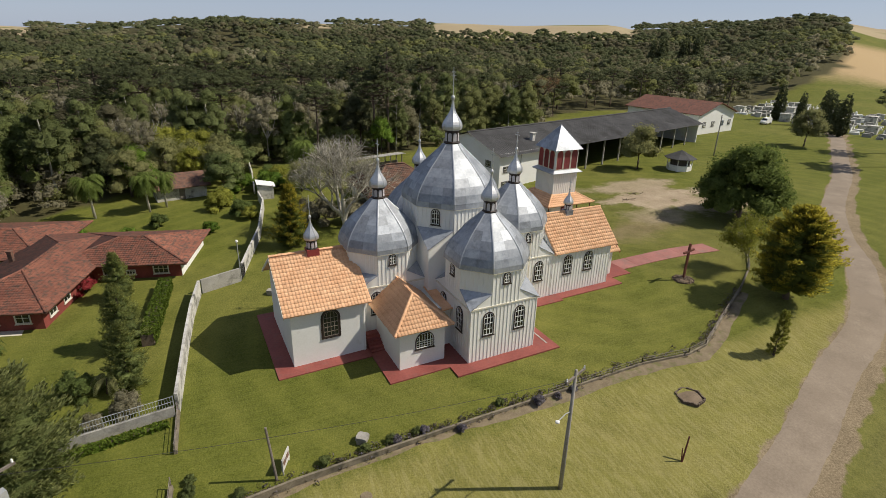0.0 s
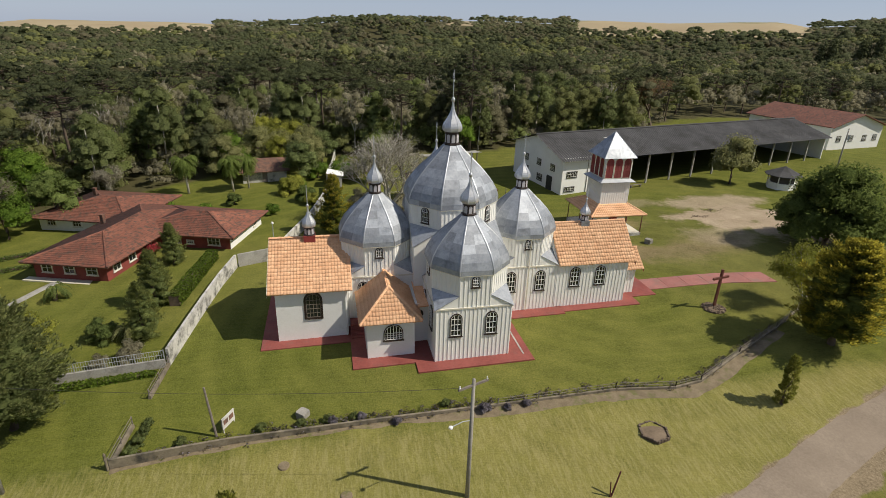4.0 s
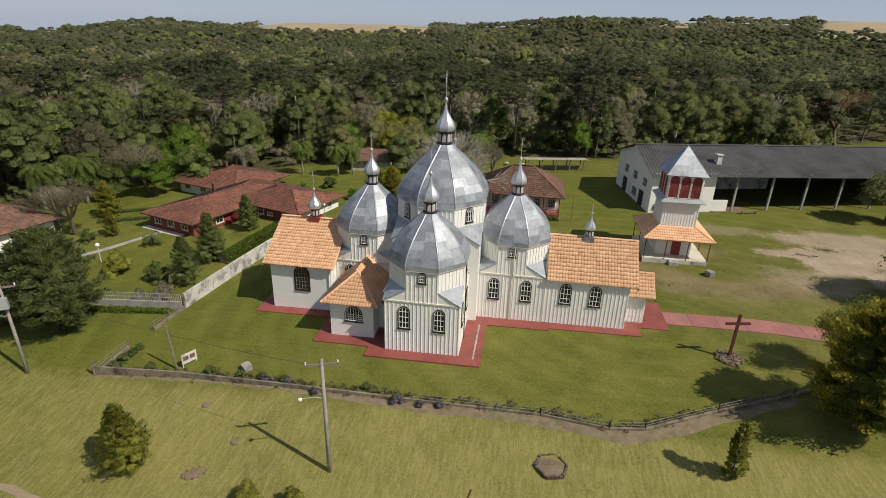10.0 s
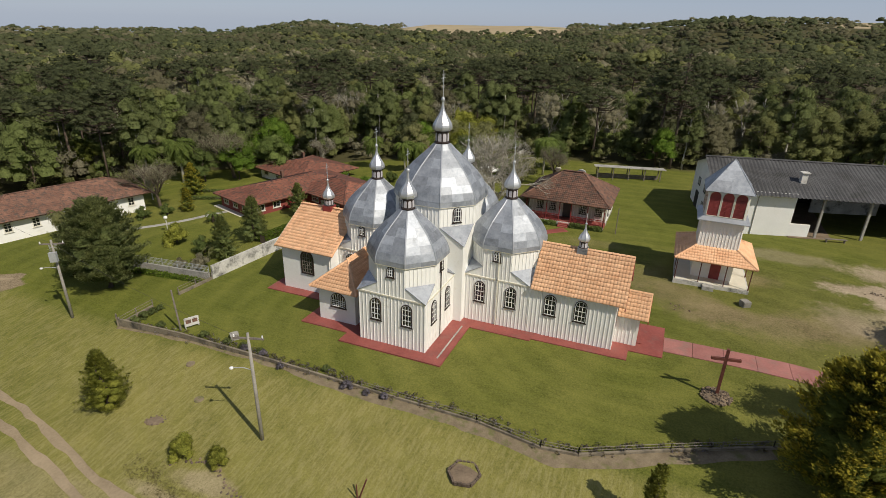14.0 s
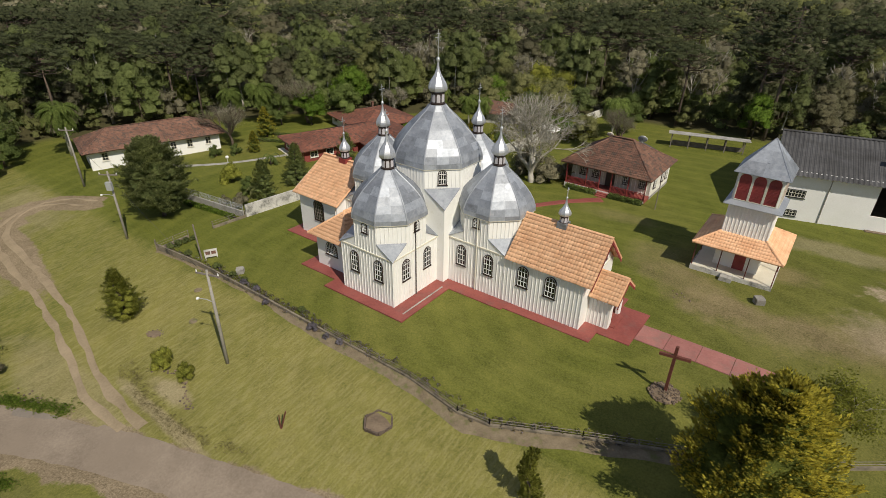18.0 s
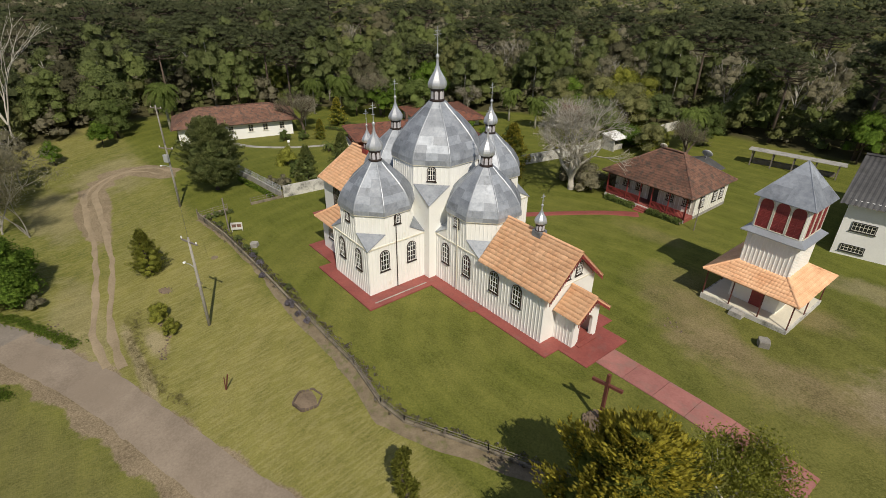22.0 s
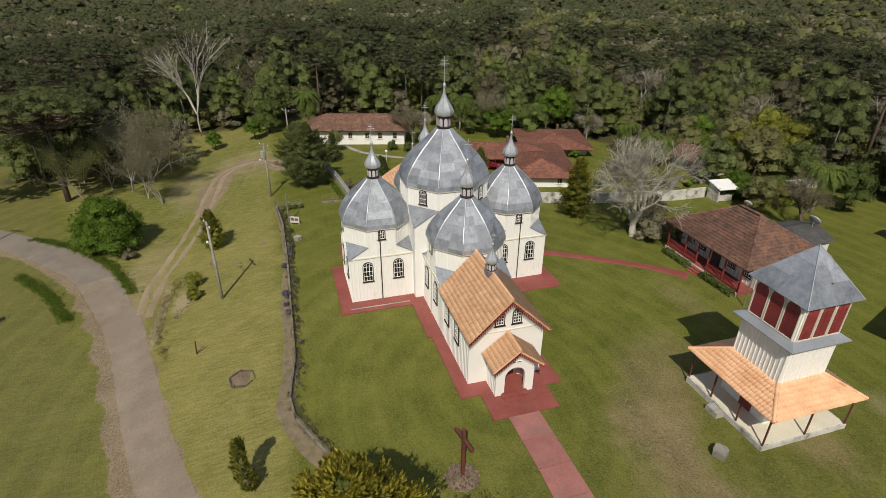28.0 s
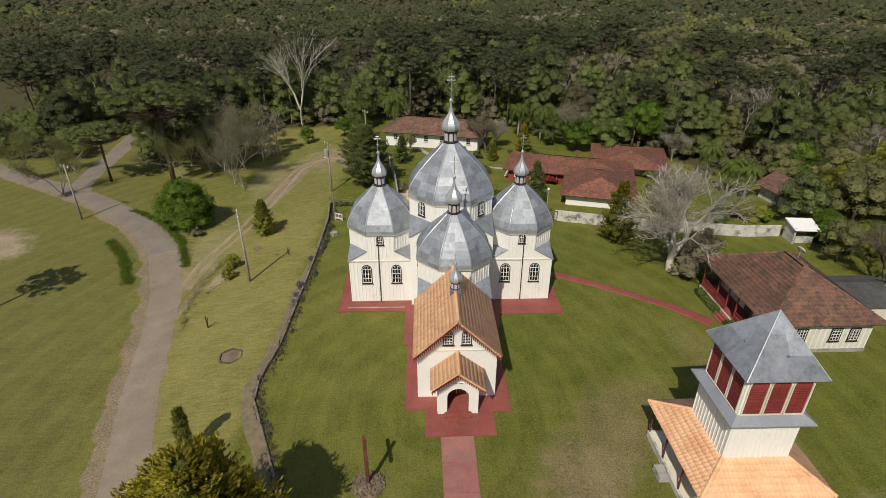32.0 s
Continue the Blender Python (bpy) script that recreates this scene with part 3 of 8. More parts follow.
col = mix(nt, calc(nt, "MULTIPLY", rough_k.outputs[0], 0.8), col, ramp(nt, f, ((0.38, (0.085, 0.086, 0.024)), (0.62, (0.188, 0.178, 0.058)))))
wave = nt.nodes.new("ShaderNodeTexWave")
wave.bands_direction = "Y"
wave.inputs["Scale"].default_value, wave.inputs["Distortion"].default_value, wave.inputs["Detail"].default_value = 0.42, 7.0, 3.0
wave.inputs["Detail Scale"].default_value = 0.35
nt.links.new(geo.outputs["Position"], wave.inputs["Vector"])
col = mix(nt, calc(nt, "MULTIPLY", wave.outputs["Fac"], 0.07), col, (0.22, 0.215, 0.075))
rows_ = nt.nodes.new("ShaderNodeTexWave")
rows_.bands_direction = "X"
rows_.inputs["Scale"].default_value, rows_.inputs["Distortion"].default_value, rows_.inputs["Detail"].default_value, rows_.inputs["Detail Scale"].default_value = 0.30, 11.0, 4.0, 0.45
nt.links.new(geo.outputs["Position"], rows_.inputs["Vector"])
col = mix(nt, calc(nt, "MULTIPLY", calc(nt, "MULTIPLY", rows_.outputs["Fac"], vc.outputs[0]), 0.08), col, (0.36, 0.325, 0.13))
rings = nt.nodes.new("ShaderNodeTexWave")
rings.wave_type, rings.rings_direction = "RINGS", "Z"
rings.inputs["Scale"].default_value, rings.inputs["Distortion"].default_value, rings.inputs["Detail"].default_value, rings.inputs["Detail Scale"].default_value = 0.13, 1.6, 3.0, 0.3
shift = nt.nodes.new("ShaderNodeMapping")
shift.inputs["Location"].default_value, shift.inputs["Scale"].default_value = (-14.0, 2.0, 0.0), (0.75, 1.0, 0.0)
nt.links.new(geo.outputs["Position"], shift.inputs[0])
nt.links.new(shift.outputs[0], rings.inputs["Vector"])
col = mix(nt, calc(nt, "MULTIPLY", ramp(nt, rings.outputs["Fac"], ((0.55, (0, 0, 0)), (0.95, (1, 1, 1)))), 0.13), col, (0.25, 0.245, 0.055))
stroke = ramp(nt, noise_tex(nt, 1.7, 4, 0.6, stretch=(3.2, 0.55, 1.0)), ((0.46, (0, 0, 0)), (0.60, (1, 1, 1))))
col = mix(nt, calc(nt, "MULTIPLY", calc(nt, "MULTIPLY", stroke, vc.outputs[0]), 0.30), col, (0.36, 0.325, 0.15))
col = mix(nt, calc(nt, "MULTIPLY", blob(36, 9, 15, 15, 0.8, 0.7), 0.30), col, ramp(nt, f, ((0.43, (0.085, 0.080, 0.026)), (0.57, (0.185, 0.165, 0.065)))))
trail = ramp(nt, f, ((0.40, (0.140, 0.110, 0.056)), (0.60, (0.320, 0.250, 0.146))))
for args, k in (((18.6, 13.4, 3.0, 3.6, 0.9, 0.9), 0.36), ((21.8, 10.0, 2.8, 2.6, 0.9, 1.0), 0.55), ((25.4, 7.8, 3.4, 2.2, 0.8, 1.1), 0.75), ((30.8, 6.6, 4.2, 2.4, 0.9, 1.1), 0.55), ((36.0, 8.4, 4.5, 3.0, 0.9, 1.1), 0.60), ((29.8, 17.6, 2.8, 1.6, 0.8, 1.0), 0.5), ((11.5, 21.0, 4.0, 1.4, 0.9, 1.1), 0.30)):
    col = mix(nt, calc(nt, "MULTIPLY", blob(*args), k), col, trail)
soil = ramp(nt, f, ((0.40, (0.26, 0.20, 0.135)), (0.60, (0.50, 0.41, 0.30))))
for args, k in (((47, 17, 7.5, 4.6, 0.5, 1.5), 0.95), ((42, 18.5, 5, 2.4, 0.5, 1.7), 0.85), ((52, 12, 6, 5, 0.5, 1.3), 0.9), ((40, 11, 5, 3, 0.6, 1.2), 0.5), ((48, 24, 8, 3), 0.8), ((33, 26, 6, 2), 0.35), ((-50, -22, 8, 5), 0.28), ((-12, -31, 9, 2.0), 0.25), ((-42, -30, 9, 3), 0.3), ((-4.6, -26.4, 2.4, 0.9), 0.5), ((-2.5, -28.1, 6.0, 0.5), 0.5), ((-14, -60, 6, 5), 0.8)):
    col = mix(nt, calc(nt, "MULTIPLY", blob(*args), k), col, soil)
col = mix(nt, blob(600, 190, 270, 110, 0.3, 0.15), col, (0.42, 0.31, 0.17))
# leaf litter under the woods, tan stubble fields on the far ridges
dist = calc(nt, "SQRT", calc(nt, "ADD", calc(nt, "MULTIPLY", X, X), calc(nt, "MULTIPLY", Y, Y)))
far = nt.nodes.new("ShaderNodeMapRange")
far.inputs["From Min"].default_value, far.inputs["From Max"].default_value = 880.0, 900.0
nt.links.new(dist, far.inputs["Value"])
field = ramp(nt, noise_tex(nt, 0.004, 2), ((0.30, (0.34, 0.27, 0.17)), (0.55, (0.40, 0.33, 0.21)), (0.62, (0.20, 0.20, 0.08))))
col = mix(nt, far.outputs[0], col, field)
nt.links.new(col, p.inputs["Base Color"])
bump(nt, p, fine, 0.8, 0.09)
worn = nt.nodes.new("ShaderNodeAttribute")
worn.attribute_name = "worn"
edge = calc(nt, "ADD", worn.outputs["Fac"], calc(nt, "MULTIPLY_ADD", noise_tex(nt, 0.9, 6, 0.75), 0.7, -0.35))
wk = ramp(nt, edge, ((0.45, (0, 0, 0)), (0.58, (1, 1, 1))))
col = mix(nt, wk, col, ramp(nt, f, ((0.42, (0.165, 0.128, 0.080)), (0.58, (0.325, 0.260, 0.172)))))
cover = nt.nodes.new("ShaderNodeAttribute")
cover.attribute_name = "woodland"
litter = ramp(nt, f, ((0.35, (0.050, 0.046, 0.022)), (0.65, (0.105, 0.098, 0.045))))
col = mix(nt, cover.outputs["Fac"], col, litter)
nt.links.new(col, p.inputs["Base Color"])
wood_at = ground_me.attributes.new("woodland", "FLOAT", "POINT")
wood_at.data.foreach_set("value", woodland(GX, GY).astype(np.float32).ravel())
d_road, d_track = line_distance(GX, GY, ROADLINE), line_distance(GX, GY, TRACKLINE)
worn_at = ground_me.attributes.new("worn", "FLOAT", "POINT")
worn_at.data.foreach_set("value", np.maximum(1 - smooth(1.5, 2.9, d_road), (1 - smooth(1.2, 2.8, d_track)) * (0.36 + 0.64 * smooth(-24, -36, GX))).astype(np.float32).ravel())
ground_me.materials.append(GRASS)
ground = new("ground", ground_me)
tagged(ground, "mown lawn and dry grass running out to wooded hills", "ground", kind="structure")

ROADMID = [(x - 0.2, y + 0.5) for x, y in ROADLINE]
road = part("road", strip(ROADMID[:14], [3.5] * 11 + [3.6, 4.0, 4.3], 0.05, wobble=0.10, step=0.8), GRAVEL, soft=True)
bend = part("road", strip(ROADMID[12:], [3.8, 4.3, 4.7, 4.6] + [3.9] * 3, 0.042, wobble=0.10, step=0.8), GREYGRAVEL, soft=True)
tagged(bend, "grey packed gravel road round the bend", "road", kind="structure")
tagged(road, "pale gravel country road with worn wheel lines", "road", kind="structure")
side = part("road", strip([(-33.0, -57.5), (-37.6, -61.0), (-48.4, -63.6), (-56.5, -65.0), (-64, -66.6), (-78, -70)], [4.2] * 6, 0.056, wobble=0.25, step=0.8, seed=4), GREYGRAVEL, soft=True)
tagged(side, "pale gravel side road running into the wood", "road", kind="structure")
for k, off in enumerate((0.0, 1.5)):
    line = [(-3.2 - off * 0.7, -29.3 - off * 0.7), (-10, -29.0 - off * 0.9), (-20, -27.0 - off), (-29, -25.9 - off), (-38, -25.3 - off), (-46, -24.3 - off), (-50, -20.5 - off), (-49, -17 - off), (-44, -14.5 - off)]
    tr = part("track", strip(line, [0.85, 0.75, 0.7, 0.75, 0.9, 0.9, 0.8, 0.5, 0.3], 0.04, wobble=0.22, seed=3 + k), RUT, soft=True)
    tagged(tr, "bare earth wheel track worn through the grass", "track", kind="structure")

# red painted pavement round the church, and its paths
PAVE = [(-4.6, -11.1), (5.0, -11.1), (5.0, -4.5), (10.6, -4.5), (10.6, -4.15), (18.6, -4.15), (18.6, -2.6), (21.3, -2.6), (21.3, 2.5), (18.9, 2.5), (18.9, 3.9), (10.6, 3.9), (5.8, 4.6), (5.8, 10.9), (-5.0, 10.9), (-5.0, 5.4), (-17.0, 5.4), (-17.0, -5.6), (-9.6, -5.6), (-9.6, -9.7), (-4.6, -9.7)]
apron = part("pavement", Shape().prism(PAVE, lambda x, y: 0.02 * x - 0.25, lambda x, y: 0.02 * x + 0.07), FLOORRED)
tagged(apron, "red-painted concrete apron round the church walls", "pavement", kind="structure")
path_e = thing("pavement", "worn pink-red concrete path of long slabs to the church porch", "path", pose(0, 0, 0), kind="structure")
PATH_X = [21.32, 23.6, 26.0, 28.4, 30.8, 33.2, 35.9]
for x0, x1 in zip(PATH_X, PATH_X[1:]):
    x1 -= 0.03
    lo = [float(np.interp(x, [21, 26, 30, 36], [-1.5, -1.45, -1.55, -2.4])) for x in (x0, x1)]
    hi = [float(np.interp(x, [21, 26, 30, 36], [0.85, 0.85, 0.85, 0.1])) for x in (x0, x1)]
    part("slab", Shape().prism([(x0, lo[0]), (x1, lo[1]), (x1, hi[1]), (x0, hi[0])], lambda x, y: 0.02 * x - 0.2, lambda x, y: 0.02 * x + 0.055), PATHRED, path_e)
path_n = strip([(-2.0, 10.9), (-1.3, 13.0), (2.2, 18.3), (5.0, 22.0), (7.8, 24.6)], [1.5, 1.4, 1.3, 1.4, 1.9], 0.05)
tagged(part("pavement", path_n, FLOORRED), "narrow red-painted path across the lawn to the wooden house", "path", kind="structure")
channel = Shape().prism([(4.28, -10.2), (4.42, -10.2), (4.42, -4.6), (4.28, -4.6)], lambda x, y: 0.02 * x + 0.05, lambda x, y: 0.02 * x + 0.085)
tagged(part("trim", channel, CONCRETE), "pale concrete strip set in the red apron", "gutter", kind="structure")


# ---- church ----
def rot(deg, x=0.0, y=0.0, z=0.0):
    return pose(x, y, z, 0, 0, deg)


def arch_outline(w, h, n=8, grow=0.0):
    """Outline in x, z of an opening with a round top, its sill at z = 0."""
    r = w / 2 + grow
    pts = [(-r, -grow), (r, -grow)]
    return pts + [(r * math.cos(math.pi * i / n), h - w / 2 + r * math.sin(math.pi * i / n)) for i in range(n + 1)]


def ring_plate(outer, inner, y0, y1):
    """A frame between two outlines with the same number of points, from depth y0 (back) to y1 (front, towards -y)."""
    s = Shape()
    n = len(outer)
    rings = [[(x, y, z) for x, z in o] for o, y in ((outer, y0), (outer, y1), (inner, y1), (inner, y0))]
    vs = [p for r in rings for p in r]
    fs = []
    for k in range(3):
        for i in range(n):
            j = (i + 1) % n
            fs.append((k * n + i, k * n + j, (k + 1) * n + j, (k + 1) * n + i))
    return s.add(vs, fs)


WINDOWS = {}


def window_meshes(w, h, arch=True, bars_x=2, bars_z=3, frame_mat=None, bar_mat=None, sill=True):
    key = (round(w, 2), round(h, 2), arch, bars_x, bars_z, frame_mat and frame_mat.name, bar_mat and bar_mat.name)
    if key in WINDOWS:
        return WINDOWS[key]
    out = (lambda g: arch_outline(w, h, 10, g)) if arch else (lambda g: [(-w / 2 - g, -g), (w / 2 + g, -g), (w / 2 + g, h + g), (-w / 2 - g, h + g)])
    fr = ring_plate(out(-0.015), out(-0.085), -0.005, -0.08)
    if sill:
        fr.box(-w / 2 - 0.06, w / 2 + 0.06, -0.12, -0.006, -0.045, 0.0)
    pane = Shape()
    o = out(-0.085)
    pane.add([(x, -0.02, z) for x, z in o], [tuple(range(len(o)))])
    bars = ring_plate(out(-0.088), out(-0.128), -0.022, -0.06)
    top = h - w / 2 if arch else h
    iw = w / 2 - 0.1
    for i in range(1, bars_x + 1):
        x = -iw + 2 * iw * i / (bars_x + 1)
        bars.box(x - 0.021, x + 0.021, -0.052, -0.023, 0.1, h - 0.12 - (abs(x) * 0.5 if arch else 0))
    for i in range(1, bars_z + 1):
        z = 0.1 + (top - 0.1) * i / (bars_z + (0 if arch else 1))
        bars.box(-iw, iw, -0.054, -0.024, z - 0.018, z + 0.018)
    WINDOWS[key] = (fr.mesh("window", frame_mat or DARKTRIM), pane.mesh("pane", GLASS_DARK), bars.mesh("glazing_grid", bar_mat or WHITE))
    return WINDOWS[key]


def add_window(parent, m, w, h, arch=True, bars_x=2, bars_z=3, frame_mat=None, bar_mat=None, label=""):
    fr, pa, ba = window_meshes(w, h, arch, bars_x, bars_z, frame_mat, bar_mat)
    win = part("window", fr, None, parent, label, m)
    part("pane", pa, None, win)
    part("glazing_grid", ba, None, win)
    return win


BATTENS = {}


def batten_mesh(height):
    k = round(height, 2)
    if k not in BATTENS:
        BATTENS[k] = Shape().add([(-0.04, 0, 0), (0.04, 0, 0), (0.026, -0.036, 0), (-0.026, -0.036, 0), (-0.04, 0, k), (0.04, 0, k), (0.026, -0.036, k), (-0.026, -0.036, k)],
                                 [(3, 2, 1, 0), (4, 5, 6, 7), (2, 3, 7, 6), (1, 2, 6, 5), (3, 0, 4, 7)]).mesh("batten", CREAM)
    return BATTENS[k]


def battens(wall, m, width, z0, z1, skip=(), top=None, pitch=0.345):
    """Upright cover strips over the boards of one face: m puts x along the face and -y outwards. skip: (x0, x1, z0, z1) of openings."""
    n = max(2, round(width / pitch))
    for i in range(n + 1):
        x = -width / 2 + 0.05 + (width - 0.1) * i / n
        zt = top(x) if top else z1
        runs = [(z0, zt)]
        for sx0, sx1, sz0, sz1 in skip:
            if sx0 - 0.05 < x < sx1 + 0.05:
                runs = [r for a, b in runs for r in ((a, min(b, sz0)), (max(a, sz1), b)) if r[1] - r[0] > 0.12]
        for a, b in runs:
            part("batten", batten_mesh(b - a), None, wall, m=m @ pose(x, 0, a))


TILE = Shape()
_prof = [(-0.132, 0.0), (-0.10, 0.018), (-0.05, 0.022), (0.02, 0.016), (0.05, 0.006), (0.132, 0.003)]
TILE.add([(x, y, z + dz) for y, dz in ((0.0, 0.050), (0.43, 0.0)) for x, z in _prof] + [(x, 0.0, z - 0.005) for x, z in _prof],
         [(i, i + 1, 7 + i, 6 + i) for i in range(5)] + [(12 + i, 13 + i, i + 1, i) for i in range(5)])
TILE_ORANGE, TILE_OLD, TILE_RED = TILE.mesh("tile", ORANGE, True), TILE.mesh("tile", OLDTILE, True), TILE.mesh("tile", REDTILE, True)


def inside(poly, x, y):
    hit = False
    for i in range(len(poly)):
        (x0, y0), (x1, y1) = poly[i - 1], poly[i]
        if (y0 > y) != (y1 > y) and x < (x1 - x0) * (y - y0) / (y1 - y0) + x0:
            hit = not hit
    return hit


def plane_pose(p0, p1, p2):
    """Pose whose x runs from p0 to p1 (the eave), y up the slope towards p2, z out of the roof."""
    o, u = Vector(p0), (Vector(p1) - Vector(p0)).normalized()
    n = u.cross(Vector(p2) - o).normalized()
    v = n.cross(u)
    return Matrix(((u.x, v.x, n.x, o.x), (u.y, v.y, n.y, o.y), (u.z, v.z, n.z, o.z), (0, 0, 0, 1)))


def roof_plane(parent, corners, mesh, mat, singly=0, pitch=(0.262, 0.37), rng=random.Random(5), name="roof"):
    """One slope: a slab over the corners (eave first) and tiles on it. The first `singly` tiles are objects, the rest one part."""
    m = plane_pose(corners[0], corners[1], corners[2])
    inv = m.inverted()
    flat = [(inv @ Vector(c)).to_2d() for c in corners]
    slab = part(name, Shape().prism([tuple(p) for p in flat], -0.12, 0.0), mat, parent, m=m)
    w = max(p.x for p in flat)
    x0 = min(p.x for p in flat)
    d = max(p.y for p in flat)
    poly = [tuple(p) for p in flat]
    rest, count = Shape(), 0
    for r in range(int(d / pitch[1]) + 1):
        for c in range(int((w - x0) / pitch[0]) + 1):
            x, y = x0 + 0.13 + c * pitch[0], r * pitch[1] - 0.04
            if not inside(poly, x, min(y + 0.25, d - 0.02) if y + 0.25 < d + 0.15 else y + 0.25):
                continue
            k = pose(x + rng.uniform(-0.008, 0.008), y + rng.uniform(-0.015, 0.015), 0.012 + rng.uniform(0, 0.012), rng.uniform(-0.6, 0.6), 0, rng.uniform(-1.0, 1.0))
            if count < singly:
                part("tile", mesh, None, slab, m=k)
            else:
                rest.add([v.co for v in mesh.vertices], [tuple(f.vertices) for f in mesh.polygons], k)
            count += 1
    if rest.v:
        tagged(part("tiles", rest, mat, slab, soft=True), kind="stuff")
    return slab


CAPS = {}


def ridge_tiles(parent, a, b, mat, step=0.36, r=0.13):
    a, b = Vector(a), Vector(b)
    n = max(1, int((b - a).length / step))
    q = (b - a).to_track_quat("Y", "Z").to_matrix().to_4x4()
    key = (mat.name, step, r)
    if key not in CAPS:
        rings = [[(rr * math.cos(t), y, rr * math.sin(t) - 0.02) for t in [math.pi * k / 5 for k in range(6)]] for y, rr in ((0, r), (step * 1.12, r * 0.85))]
        CAPS[key] = Shape().loft(rings, closed=False, cap=False).mesh("ridge_tile", mat, True)
    for i in range(n):
        part("ridge_tile", CAPS[key], None, parent, m=Matrix.Translation(a.lerp(b, i / n)) @ q)


church = thing("church", "cream board-and-batten wooden church with silver sheet-metal domes and orange tile roofs", "church", rot(0))


def cross(parent, z0, z1, x=0.0, y=0.0, arm=0.42, rays=False, name="cross"):
    s = Shape()
    s.tube([(x, y, z0), (x, y, z1)], [0.035, 0.028], 6)
    h = z1 - z0
    za = z0 + h * 0.72
    s.tube([(x, y - arm, za), (x, y + arm, za)], [0.028, 0.028], 6)
    s.tube([(x, y - arm * 0.5, za + h * 0.13), (x, y + arm * 0.5, za + h * 0.13)], [0.024, 0.024], 6)
    s.tube([(x, y - arm * 0.45, z0 + h * 0.42), (x, y + arm * 0.45, z0 + h * 0.36)], [0.024, 0.024], 6)
    if rays:
        for sx in (-1, 1):
            s.tube([(x, y - sx * arm * 0.75, za - arm * 0.75), (x, y + sx * arm * 0.75, za + arm * 0.75)], [0.014, 0.014], 5)
    return part(name, s, BRIGHT, parent, "silver metal three-bar cross")


def cupola(parent, x, y, z0, k, cross_h, octo=True, rays=False):
    """Lantern with dark posts, onion, ball and cross; k scales it."""
    m = pose(x, y, z0)
    drum = part("lantern", Shape().lathe([(0.52 * k, -0.15), (0.52 * k, 0.95 * k)], 8, math.pi / 8), DARKTRIM, parent, "dark lantern drum with pale arched panels", m)
    pane = Shape().prism(arch_outline(0.27 * k, 0.60 * k, 6), 0.0, 0.03, m=pose(0, -0.478 * k, 0.17 * k, 90)).mesh("panel", LILAC)
    for i in range(8):
        part("panel", pane, None, drum, "pale grey arched panel", m=rot(45 * i))
    part("lower_rim", Shape().lathe([(0.60 * k, -0.02), (0.62 * k, 0.08 * k), (0.54 * k, 0.13 * k)], 8, math.pi / 8), DARKTRIM, drum)
    part("upper_rim", Shape().lathe([(0.53 * k, 0.82 * k), (0.57 * k, 0.88 * k), (0.66 * k, 0.96 * k)], 8, math.pi / 8), DARKTRIM, drum)
    prof = [(0.62, 0.94), (0.69, 0.99), (0.74, 1.10), (0.75, 1.24), (0.72, 1.40), (0.64, 1.58), (0.53, 1.76), (0.41, 1.94), (0.295, 2.12), (0.20, 2.32), (0.13, 2.55), (0.095, 2.80), (0.08, 3.05)]
    turn = math.pi / 8
    on = part("onion", Shape().lathe([(r * k, z * k) for r, z in prof], 8, turn), BRIGHT, parent, "silver eight-sided metal onion with folded ribs", m)
    rib = Shape().loft([[(r * k - 0.01, -0.018, z * k), (r * k + 0.016, 0, z * k), (r * k - 0.01, 0.018, z * k)] for r, z in prof[:-2]], closed=False, cap=False).mesh("rib", METALEDGE)
    for i in range(8):
        part("rib", rib, None, on, m=rot(22.5 + 45 * i))
    part("ball", Shape().lathe([(r * k, z * k) for r, z in ((0.02, 3.0), (0.10, 3.06), (0.145, 3.17), (0.145, 3.25), (0.10, 3.36), (0.02, 3.42))], 12), BRIGHT, on, soft=True)
    cross(parent, z0 + 3.35 * k, z0 + 3.5 * k + cross_h, x, y, 0.36 * k, rays)


def octagon(r, z, grow=0.0):
    """Eight corners of an octagon with that inner radius."""
    R = (r + grow) / math.cos(math.pi / 8)
    return [(R * math.cos(math.pi / 8 + i * math.pi / 4), R * math.sin(math.pi / 8 + i * math.pi / 4), z) for i in range(8)]


